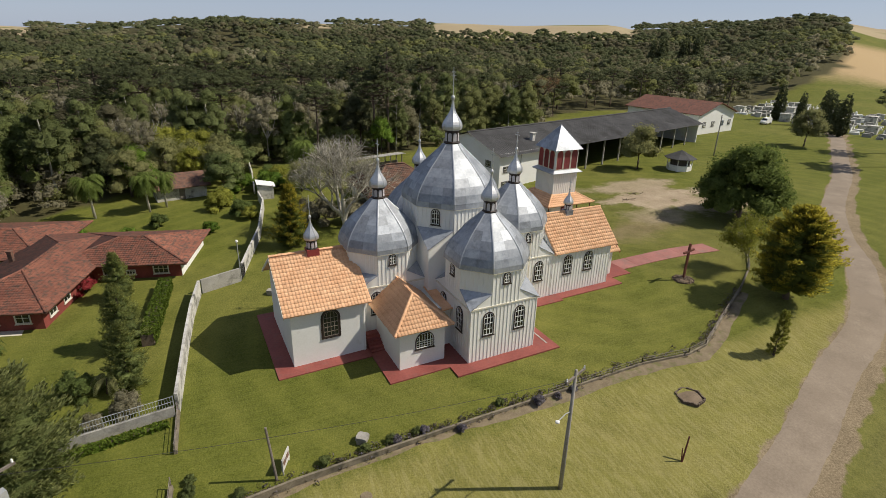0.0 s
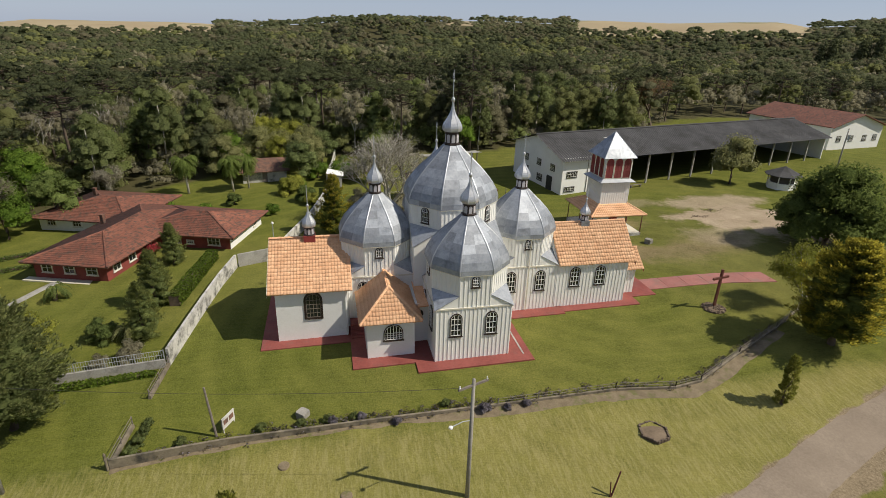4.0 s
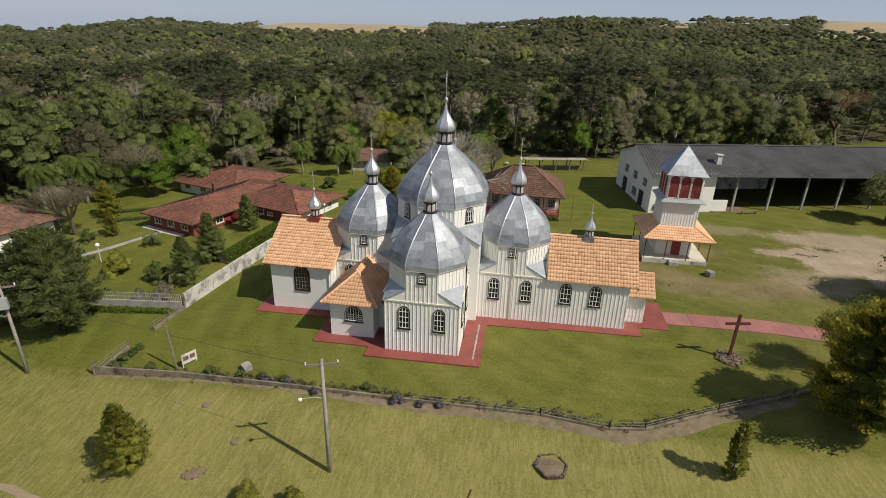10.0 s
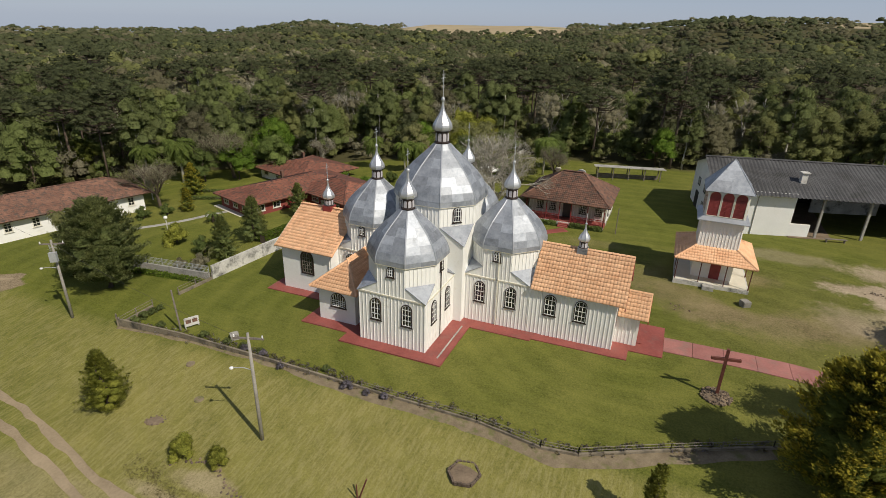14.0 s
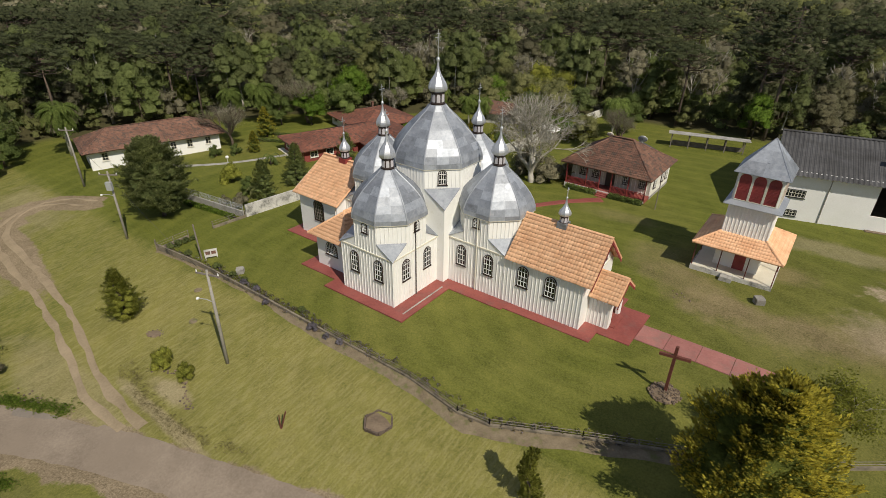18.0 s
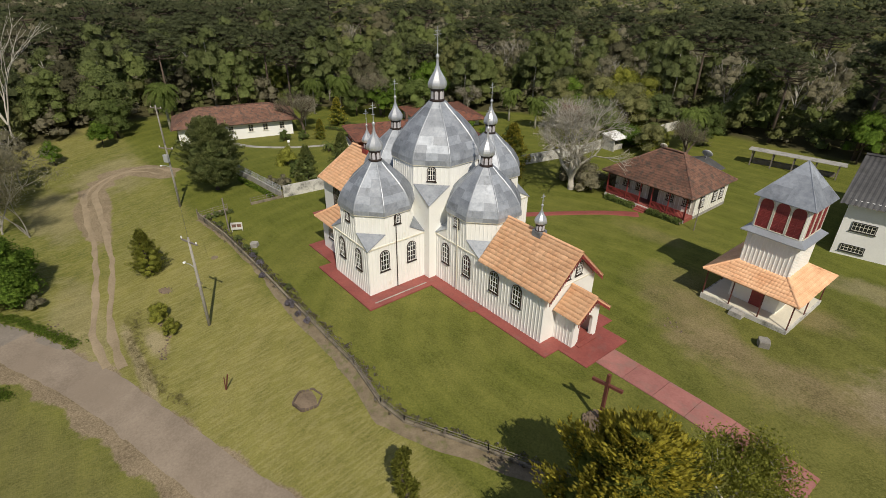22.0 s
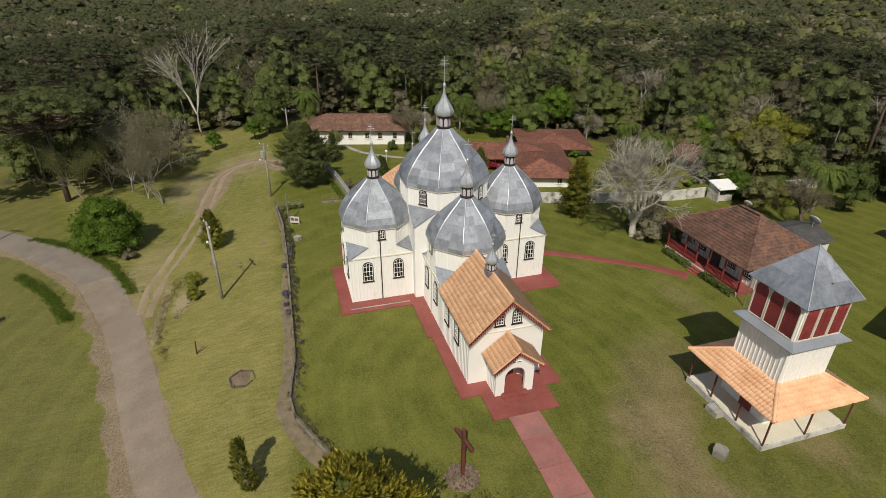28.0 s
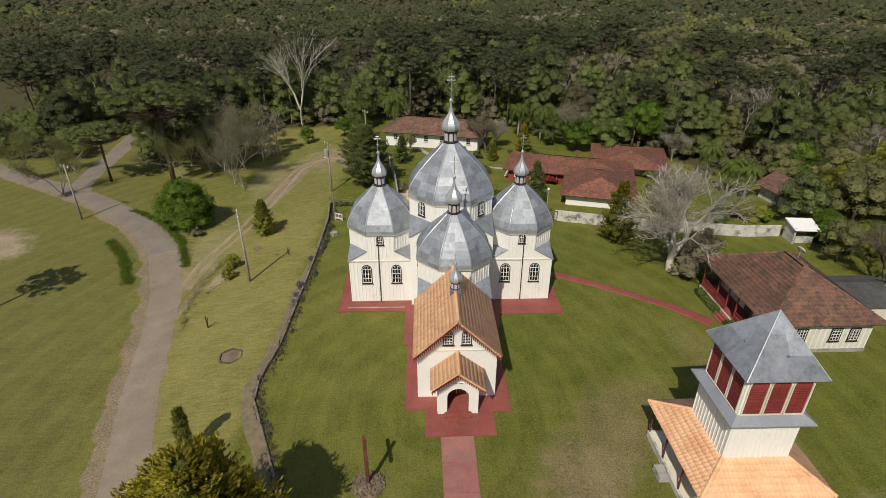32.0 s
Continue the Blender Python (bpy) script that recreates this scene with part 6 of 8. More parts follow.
bar = Shape().box(-0.012, 0.012, -0.012, 0.012, 0.12, 1.42).mesh("bar", IRON)
for i in range(8):
    part("bar", bar, None, gate, m=pose(0.16 + 0.15 * i, 0, 0))


def utility_pole(x, y, h, yaw, lamp=False, arm=1.0, lean=(0, 0), trafo=False):
    p = thing("utility_pole", "grey concrete utility pole with a timber crossarm", "utility pole", pose(x, y, gz(x, y), lean[0], lean[1], yaw))
    part("pole", Shape().lathe([(0.14, -0.4), (0.125, h * 0.5), (0.09, h)], 8), POLE, p, soft=True)
    part("crossarm", Shape().box(-arm, arm, -0.05, 0.05, h - 0.45, h - 0.33), WOODGREY, p, "weathered timber crossarm")
    ins = Shape().lathe([(0.03, 0), (0.055, 0.05), (0.035, 0.1), (0.05, 0.15), (0.02, 0.2)], 8).mesh("insulator", WHITE)
    for k in (-0.92, 0.92):
        part("insulator", ins, None, p, m=pose(k * arm, 0, h - 0.33))
    if lamp:
        part("lamp_arm", Shape().tube([(0, 0, h - 2.8), (-0.6, 0, h - 2.65), (-1.3, 0, h - 2.7)], [0.03] * 3, 6), SILVERIRON, p)
        part("lamp", Shape().lathe([(0.02, 0.08), (0.12, 0.04), (0.13, -0.04), (0.05, -0.12)], 10, m=pose(-1.4, 0, h - 2.72)), WHITE, p, "white street lamp head")
    if trafo:
        part("transformer", Shape().box(-0.3, 0.3, -0.5, -0.15, h - 2.0, h - 1.1), SILVERIRON, p, "grey pole transformer")
    return p


utility_pole(-3.45, -22.25, 8.55, 20, lamp=True)
utility_pole(-30.5, -17.2, 8.0, 35, lamp=True, trafo=True)
utility_pole(-50.5, -13.5, 8.2, 35)
utility_pole(-24.5, -53.0, 8.4, 60)
utility_pole(82.0, 35.0, 8.6, 40, trafo=True)


def wire(a, b, sag=0.5):
    s = Shape().tube([tuple(Vector(a).lerp(Vector(b), t) - Vector((0, 0, 4 * sag * t * (1 - t)))) for t in [i / 10 for i in range(11)]], [0.012] * 11, 4)
    tagged(part("power_line", s, IRON), "thin dark overhead power line", "cable")


wire((-3.45, -22.25, 6.7), (-30.5, -17.2, 6.5))
wire((-30.5, -17.2, 6.5), (-50.5, -13.5, 6.7))
lp = thing("garden_lamp", "white globe lamp on a pale post", "lamp post", at(-39.8, 1.9))
part("post", Shape().lathe([(0.1, -0.2), (0.06, 0.3), (0.05, 1.9)], 8), OLDWALL, lp)
part("globe", Shape().lathe([(0.05, 1.88), (0.2, 1.98), (0.25, 2.12), (0.2, 2.28), (0.05, 2.36)], 12), WHITE, lp, soft=True)
lp2 = thing("street_lamp", "thin post with a small lamp at the garden wall", "street lamp", at(-17.3, 13.9))
part("post", Shape().lathe([(0.06, -0.2), (0.045, 4.3)], 8), SILVERIRON, lp2)
part("lamp", Shape().lathe([(0.02, 4.3), (0.16, 4.38), (0.12, 4.55), (0.02, 4.6)], 10), WHITE, lp2)

# mission cross on a stone mound
mc = thing("wooden_cross", "tall dark-stained timber cross on a low brown mound", "cross", at(25.2, -6.25))
part("upright", Shape().box(-0.1, 0.1, -0.1, 0.1, 0.0, 4.15), CROSSWOOD, mc)
part("crossbeam", Shape().box(-1.0, 1.0, -0.09, 0.09, 3.2, 3.4, m=rot(12)), CROSSWOOD, mc)
rng = random.Random(8)
stone_me = []
for k in range(4):
    bm = bmesh.new()
    bmesh.ops.create_icosphere(bm, subdivisions=1, radius=0.10)
    for v in bm.verts:
        v.co *= rng.uniform(0.75, 1.2)
        v.co.z *= 0.7
    me = bpy.data.meshes.new("stone")
    bm.to_mesh(me)
    bm.free()
    me.materials.append(BARK if k % 2 else SOIL)
    stone_me.append(me)
part("mound", Shape().lathe([(1.15, -0.1), (0.95, 0.12), (0.5, 0.24), (0.05, 0.28)], 14), SOIL, mc, soft=True)
for k in range(190):
    a, r = rng.uniform(0, 6.28), 1.1 * math.sqrt(rng.random())
    part("stone", rng.choice(stone_me), None, mc, m=pose(r * math.cos(a), r * math.sin(a), 0.28 - 0.2 * r * r + 0.02, rng.uniform(0, 360), rng.uniform(0, 360), 0))

# hexagonal flower bed, square beds, posts
hx = thing("flower_bed", "hexagonal bare flower bed edged with dark stones", "flower bed", at(10.55, -19.8, 12))
part("soil", Shape().lathe([(0.98, -0.05), (0.95, 0.06), (0.02, 0.10)], 6), SOIL, hx)
for i in range(6):
    a, b = (Vector((1.05 * math.cos(math.radians(t)), 1.05 * math.sin(math.radians(t)), 0)) for t in (60 * i, 60 * i + 60))
    for j in range(4):
        p, q = a.lerp(b, j / 4 + 0.02), a.lerp(b, (j + 1) / 4 - 0.02)
        part("edging", Shape().box(0, (q - p).length, -0.06, 0.06, -0.08, 0.13 + 0.03 * ((i + j) % 3), m=Matrix.Translation(p) @ rot(math.degrees(math.atan2((q - p).y, (q - p).x)))), BARK, hx)
bd = thing("flower_bed", "small bare earth patch with a ragged dark rim in the grass", "flower bed", at(-12.0, -23.7, 30))
part("soil", Shape().lathe([(0.62, -0.05), (0.5, 0.05), (0.02, 0.07)], 9, m=Matrix.Diagonal((1.2, 0.8, 1, 1))), SOIL, bd)
for k in range(11):
    a = 2 * math.pi * k / 11
    part("clod", rng.choice(stone_me), None, bd, m=pose(0.70 * math.cos(a), 0.47 * math.sin(a), 0.03, 40 * k, 0, 70 * k))
for x, y in ((-14.4, -18.15), (-10.6, -20.95)):
    st = thing("tree_stump", "low pale cut tree stump in the dry grass", "tree stump", at(x, y, 40 * x))
    part("stump", Shape().lathe([(0.40, -0.1), (0.36, 0.04), (0.33, 0.07), (0.02, 0.08)], 13), LITTER, st, soft=False)
vp = thing("leaning_post", "leaning dark fence stake and a second one for its shadow", "stakes", at(5.2, -23.85))
part("stake", Shape().tube([(0, 0, -0.2), (0.55, 0.25, 1.7)], [0.06, 0.05], 6), CROSSWOOD, vp)
# second stake stands in for the post's cast shadow
part("stake", Shape().tube([(0, 0, -0.2), (-0.1, 0.1, 1.1)], [0.05, 0.04], 6), CROSSWOOD, vp)
rk = thing("boulder", "squared grey stone lying on the lawn", "stone", at(28.3, 10.3, 30))
bm = bmesh.new()
bmesh.ops.create_cube(bm, size=0.75)
bmesh.ops.bevel(bm, geom=bm.edges[:], offset=0.12, segments=1)
for v in bm.verts:
    v.co += Vector((rng.uniform(-0.06, 0.06), rng.uniform(-0.06, 0.06), 0.2 + rng.uniform(-0.05, 0.05)))
me = bpy.data.meshes.new("stone")
bm.to_mesh(me)
bm.free()
me.materials.append(STONE)
part("stone", me, None, rk)
for x, y in ((-13.3, -14.2), (-15.0, 13.0 - 3.6)):
    rk2 = thing("boulder", "pale grey rock in the grass", "stone", at(x, y, 50))
    part("stone", me, None, rk2, m=pose(0, 0, -0.05) @ Matrix.Scale(0.9, 4))

# sign shrine with a red picture panel beside a small pole
sg = thing("notice_board", "white framed notice board with faded red panels", "notice board", at(-18.2, -14.3, 62) @ Matrix.Scale(0.66, 4))
part("board", Shape().box(-0.95, 0.95, -0.06, 0.06, 0.35, 1.65), OLDWALL, sg)
part("panel", Shape().box(-0.75, -0.08, -0.075, -0.061, 0.8, 1.35), OLDTILE, sg, "faded red panel")
part("panel", Shape().box(0.08, 0.75, -0.075, -0.061, 0.8, 1.35), OLDTILE, sg, "faded red panel")
for s in (-1, 1):
    part("leg", Shape().box(s * 0.85 - 0.05, s * 0.85 + 0.05, -0.05, 0.05, -0.2, 0.4), OLDWALL, sg)
sp = thing("short_pole", "thin leaning timber pole", "pole", pose(-18.9, -15.0, gz(-18.9, -15), 0, -4, 0))
part("pole", Shape().lathe([(0.09, -0.3), (0.07, 4.0)], 7), WOODGREY, sp)
hp = thing("short_pole", "thin green-stained timber pole on the lawn", "pole", at(14.2, 25.6))
part("pole", Shape().lathe([(0.06, -0.3), (0.05, 3.6)], 7), WOODGREY, hp)
# stones along the bank by the road
bank = thing("stone_edging", "row of brown stones on the bank above the road", "stones", pose(0, 0, 0))
for k in range(40):
    t = k / 39
    x, y = -7.5 + 6.0 * t + rng.uniform(-0.4, 0.4), -25.8 + 0.7 * math.sin(t * 5) + rng.uniform(-0.4, 0.4)
    part("stone", rng.choice(stone_me), None, bank, m=pose(x, y, gz(x, y) + 0.03, rng.uniform(0, 360), 0, rng.uniform(0, 360)))
for hx_, hy_, n_ in ((41.4, 18.2, 22), (45.0, 20.6, 14), (22.6, 7.4, 9)):
    heap = thing("rubble_heap", "scatter of reddish stones on bare ground", "stones", pose(0, 0, 0))
    for k in range(n_):
        x, y = hx_ + rng.gauss(0, 0.9), hy_ + rng.gauss(0, 0.4)
        part("stone", rng.choice(stone_me), None, heap, m=pose(x, y, gz(x, y) + 0.03, rng.uniform(0, 360), 0, rng.uniform(0, 360)))
rubble = thing("rubble_heap", "small heap of pale stones at the road's edge", "stones", pose(0, 0, 0))
for k in range(16):
    x, y = -13.4 + rng.gauss(0, 0.75), -33.2 + rng.gauss(0, 0.35)
    part("stone", rng.choice(stone_me), None, rubble, m=pose(x, y, gz(x, y) + 0.04, rng.uniform(0, 360), 0, rng.uniform(0, 360)))
# garden path to the parsonage
gp = strip([(-37.4, 14.0), (-39.5, 11.6), (-41.9, 6.1), (-44.2, 2.5), (-48, -1.3), (-53, -3.5)], [1.1] * 6, 0.04)
tagged(part("garden_path", gp, CONCRETE), "pale concrete garden path", "path", kind="structure")


# ---- trees ----


def lump(rng, c, r, squash, segs, rings):
    """A dented dome of leafage, as loose quads, that fills the inside of a crown."""
    ph = rng.uniform(0, 6.28, 4)
    grid = np.zeros((rings + 1, segs, 3))
    for i in range(rings + 1):
        el = math.radians(-35 + 125 * i / rings)
        for j in range(segs):
            a = 2 * math.pi * j / segs + ph[3]
            k = r * (1 + 0.16 * math.sin(3 * a + ph[0]) * math.cos(2 * el + ph[1]) + 0.10 * math.sin(5 * a + ph[2] + 4 * el))
            grid[i, j] = (k * math.cos(el) * math.cos(a), k * math.cos(el) * math.sin(a), k * math.sin(el) * squash)
    nxt = np.roll(grid, -1, axis=1)
    return np.stack([grid[:-1], nxt[:-1], nxt[1:], grid[1:]], axis=2).reshape(-1, 4, 3) + np.array(c)


def broad_crown(rng, R, H, lumps, n, leaf, base=0.35, squash=0.8, spread=0.55, up=0.35, core=0.84, segs=8, rings=3):
    """Leaf clumps over a heap of uneven lumps: (n, 4, 3)."""
    out = []
    cen = []
    for i in range(lumps):
        a, k = rng.uniform(0, 2 * math.pi), math.sqrt(rng.uniform(0.0, 1.0))
        z = H * (base + (1 - base) * rng.uniform(0.1, 0.92))
        shrink = math.sqrt(max(0.12, 1 - ((z - H * (base + 0.28 * (1 - base))) / (H * (1 - base) * 0.78)) ** 2))
        cen.append((R * 0.72 * k * shrink * math.cos(a), R * 0.72 * k * shrink * math.sin(a), z, R * rng.uniform(0.26, 0.46)))
    per = max(4, n // lumps)
    for x, y, z, r in cen:
        d = sphere_dirs(rng, per, -0.45)
        rad = r * rng.uniform(0.72, 1.08, per)[:, None]
        pts = np.array((x, y, z)) + d * rad * np.array((1, 1, squash))
        out.append(leaves(rng, pts, d + np.array((0, 0, up)), leaf, spread))
        if core < 0:
            k = max(3, per // 4)
            q = rng.normal(0, 1, (k, 3))
            q /= np.linalg.norm(q, axis=1)[:, None]
            out.append(leaves(rng, np.array((x, y, z)) + q * r * rng.uniform(0.2, 0.75, k)[:, None], q + np.array((0, 0, 0.6)), leaf * 2.2, 0.7, 0.9))
        elif core:
            out.append(lump(rng, (x, y, z), r * core, squash, segs, rings))
    return np.concatenate(out)


def lump_block(rng, c, r, squash, segs, rings, low=-30):
    """A dented, closed dome of dense leafage with smooth normals."""
    ph = rng.uniform(0, 6.28, 4)
    el = np.radians(np.linspace(low, 86, rings + 1))[:, None]
    a = (np.arange(segs) * 2 * math.pi / segs + ph[3])[None, :]
    k = r * (1 + 0.15 * np.sin(3 * a + ph[0]) * np.cos(2 * el + ph[1]) + 0.11 * np.sin(5 * a + ph[2] + 4 * el))
    g = np.stack([k * np.cos(el) * np.cos(a), k * np.cos(el) * np.sin(a), k * np.sin(el) * squash], axis=-1)
    idx = np.arange((rings + 1) * segs).reshape(rings + 1, segs)
    nx_ = np.roll(idx, -1, axis=1)
    F = np.stack([idx[:-1], nx_[:-1], nx_[1:], idx[1:]], axis=-1).reshape(-1, 4)
    V = g.reshape(-1, 3)
    N = V / np.array((1, 1, squash)) + np.array((0, 0, 0.95 * r))
    N = N / np.linalg.norm(N, axis=1)[:, None]
    return V + np.array(c), F, N[F]


def canopy(rng, R, H, lumps, per, leaf, base=0.3, squash=0.8, segs=7, rings=3, core=0.86, slim=0.6, shy=(0.30, 0.46)):
    """A full crown: overlapping solid lumps, with leaf sprays over them that break up the outline."""
    blocks = []
    for i in range(lumps):
        a, k = i * 2.399 + rng.normal(0, 0.4), math.sqrt((i + 0.5) / lumps)
        top = 1 - 0.62 * k * k + rng.normal(0, 0.07)
        z = H * (base + (1 - base) * (top * 0.82 if i % 3 else top * rng.uniform(0.25, 0.75)))
        r = R * rng.uniform(*shy)
        c = np.array((R * 0.74 * k * math.cos(a), R * 0.74 * k * math.sin(a), min(z, H - r * squash * 0.8)))
        if core:
            blocks.append(lump_block(rng, c, r * core, squash, segs, rings))
        d = sphere_dirs(rng, per, -0.3)
        out = (c - np.array((0, 0, H * (base + 0.25 * (1 - base))))) / R
        q = leaves(rng, c + d * r * rng.uniform(0.70, 1.20, per)[:, None] * np.array((1, 1, squash)), d + np.array((0, 0, 0.25)), leaf, 0.6, slim)
        n = 0.42 * d + 0.36 * out + rng.normal(0, 0.42, (per, 3)) + np.array((0, 0, 0.85))
        blocks.append(leaf_block(q, n / np.linalg.norm(n, axis=1)[:, None]))
    return join_blocks(blocks)


def umbrella(rng, R, H, tufts, per, leaf, depth=0.22, segs=6, rings=2, limbs=True, r_t=0.19, trunk=0.3):
    """An araucaria: bare trunk, upcurved arms that spread to a flat-domed crown of brushy tufts."""
    s, blocks = Shape(), []
    if limbs:
        s.tube([(0, 0, -0.4), (rng.normal(0, 0.1), rng.normal(0, 0.1), H * 0.5), (0, 0, H * 0.93)], [trunk, trunk * 0.8, trunk * 0.4], 5)
    for i in range(tufts):
        a, k = i * 2.399 + rng.normal(0, 0.25), math.sqrt((i + 0.6) / tufts)
        layer = i % 3
        z = H * 0.96 - R * depth * (1.6 * k * k + 0.75 * layer * k) + rng.normal(0, 0.05) * R
        c = np.array((R * k * math.cos(a), R * k * math.sin(a), z))
        r = R * r_t * rng.uniform(0.75, 1.2)
        if limbs and k > 0.3:
            root = z - R * (0.14 + 0.16 * k)
            s.tube([(0, 0, root), (c[0] * 0.55, c[1] * 0.55, root + 0.02 * R), (c[0], c[1], z)], [0.09 * trunk / 0.3, 0.07 * trunk / 0.3, 0.03], 3, cap=False)
        blocks.append(lump_block(rng, c, r * 0.66, 0.5, segs, rings, -25))
        d = sphere_dirs(rng, per, -0.25)
        out = np.array((c[0] / R, c[1] / R, 0.55))
        q = leaves(rng, c + d * r * rng.uniform(0.8, 1.2, per)[:, None] * np.array((1, 1, 0.6)), d + np.array((0, 0, 0.5)), leaf, 0.5, 0.4)
        n = 0.5 * d + 0.45 * out + rng.normal(0, 0.36, (per, 3)) + np.array((0, 0, 0.3))
        blocks.append(leaf_block(q, n / np.linalg.norm(n, axis=1)[:, None]))
    return s, join_blocks(blocks)


def cone_crown(rng, R, H, n, leaf, base=0.06, lumpy=0.25, power=0.85):
    """Leaf sprays over a lumpy cone; sprays point up and out."""
    t = 1 - np.sqrt(rng.uniform(0, 1, n))
    a = rng.uniform(0, 2 * math.pi, n)
    z = H * (base + (1 - base) * t)
    lob = 1 + lumpy * np.sin(a * 5 + z * 2.3) * np.cos(a * 3 - z * 1.7) + rng.normal(0, 0.07, n)
    r = R * ((1 - t) ** power * 0.95 + 0.05) * lob * np.minimum(1, 0.35 + t * 6)
    pts = np.stack([r * np.cos(a), r * np.sin(a), z], axis=1)
    d = np.stack([np.cos(a), np.sin(a), np.full(n, 0.7)], axis=1)
    return leaves(rng, pts, d, leaf, 0.6, 0.5)


def bough_crown(rng, R, H, boughs, per, size, base=0.10, full=0.30, power=0.8, tip=0.42, thick=0.16, wander=0.0):
    """A conifer of drooping boughs with upturned sprays: the inner leafage, coloured darker for shade, and the tips
    apart.
    """
    inner, tips = [], []
    for i in range(boughs):
        t = (i + rng.uniform(0, 1)) / boughs
        a = i * 2.399 + rng.normal(0, 0.25)
        z = H * (base + (0.97 - base) * t)
        reach = R * min(1.0, 0.55 + 0.45 * t / full) * (1 - t) ** power * rng.uniform(0.52, 1.12) + 0.06 * R
        off = np.array((wander * math.sin(7 * t), wander * math.cos(5 * t), 0))
        e = np.array((math.cos(a) * reach, math.sin(a) * reach, z + (0.10 + 0.35 * t) * reach)) + off
        root = np.array((0.1 * e[0], 0.1 * e[1], z)) + off
        ax = (e - root) / (np.linalg.norm(e - root) + 1e-6)
        lat = np.array((-math.sin(a), math.cos(a), 0))
        for out, n, k0, k1, up in ((inner, int(per * (1 - tip)), 0.25, 0.92, 0.25), (tips, int(per * tip), 0.60, 1.10, 0.65)):
            k = rng.uniform(k0, k1, n)
            w = rng.normal(0, 1, n) * thick * R * (1.25 - 0.85 * k)
            h = rng.normal(0, 0.28, n) * thick * R + (0.30 * thick * R if out is tips else -0.25 * thick * R)
            p = root + (e - root) * k[:, None] + lat * w[:, None] + np.array((0, 0, 1)) * h[:, None]
            d = ax + lat * (np.sign(w) * rng.uniform(0.1, 0.8, n))[:, None] + np.array((0, 0, up)) + rng.normal(0, 0.25, (n, 3))
            d /= np.linalg.norm(d, axis=1)[:, None]
            side = np.cross(d, np.array((0, 0, 1)) + rng.normal(0, 0.5, (n, 3)))
            side /= np.linalg.norm(side, axis=1)[:, None]
            s = (size * rng.uniform(0.6, 1.4, n))[:, None]
            q = np.stack([p, p + d * s * 0.9 + side * s * 0.42, p + d * s * 2.0, p + d * s * 0.9 - side * s * 0.42], axis=1)
            nr = 0.5 * ax + np.array((0, 0, 0.65)) + rng.normal(0, 0.45, (n, 3))
            out.append(leaf_block(q, nr / np.linalg.norm(nr, axis=1)[:, None]))
        if R > 1.0:
            inner.append(lump_block(rng, root + (e - root) * 0.42, 0.24 * reach + 0.03 * R, 0.5, 5, 2, -40))
    return join_blocks(inner), join_blocks(tips)


def trunk_shape(rng, H, r, limbs, reach, top=0.85, sides=7, wob=0.06):
    """A tapered, slightly bent trunk with forking limbs."""
    s = Shape()
    pts = [(rng.normal(0, wob) * i, rng.normal(0, wob) * i, H * top * i / 5 - (0.3 if i == 0 else 0)) for i in range(6)]
    s.tube(pts, [r * (1.25 if i == 0 else 1 - 0.15 * i) for i in range(6)], sides)
    for k in range(limbs):
        i = rng.integers(2, 5)
        p = Vector(pts[i])
        a = 2 * math.pi * k / limbs + rng.normal(0, 0.3)
        L = reach * rng.uniform(0.6, 1.0)
        e = p + Vector((math.cos(a) * L, math.sin(a) * L, L * rng.uniform(0.4, 0.9)))
        mid = p.lerp(e, 0.5) + Vector((0, 0, 0.12 * L))
        s.tube([p, mid, e], [r * 0.45, r * 0.3, r * 0.1], 5)
    return s


def bare_shape(rng, H, r, spread, depth=4, kids=3, first=0.30, limb=None):
    """A leafless tree: limbs that fork again and again."""
    s = Shape()

    def grow(p, d, L, rad, lev):
        steps = 3 if lev < 2 else 2
        pts, q, dd = [tuple(p)], Vector(p), Vector(d)
        for i in range(steps):
            dd = (dd + Vector(rng.normal(0, 0.13, 3)) + Vector((0, 0, 0.05))).normalized()
            q = q + dd * L / steps
            pts.append(tuple(q))
        s.tube(pts, [rad * (1 - 0.38 * i / steps) for i in range(steps + 1)], 5 if lev < 2 else 3, cap=False)
        if lev >= depth:
            return
        for k in range(kids if lev else kids + 1):
            a = 2 * math.pi * k / kids + rng.uniform(0, 2)
            side = dd.orthogonal().normalized()
            side.rotate(Matrix.Rotation(a, 3, dd))
            nd = (dd + side * spread * rng.uniform(0.5, 1.1)).normalized()
            grow(q if k else Vector(pts[-2]).lerp(q, 0.4), nd, (limb * H if limb and lev == 0 else L) * rng.uniform(0.64, 0.84), rad * 0.60, lev + 1)

    grow((0, 0, -0.3), Vector((rng.normal(0, 0.1), rng.normal(0, 0.1), 1)), H * first, r, 0)
    return s


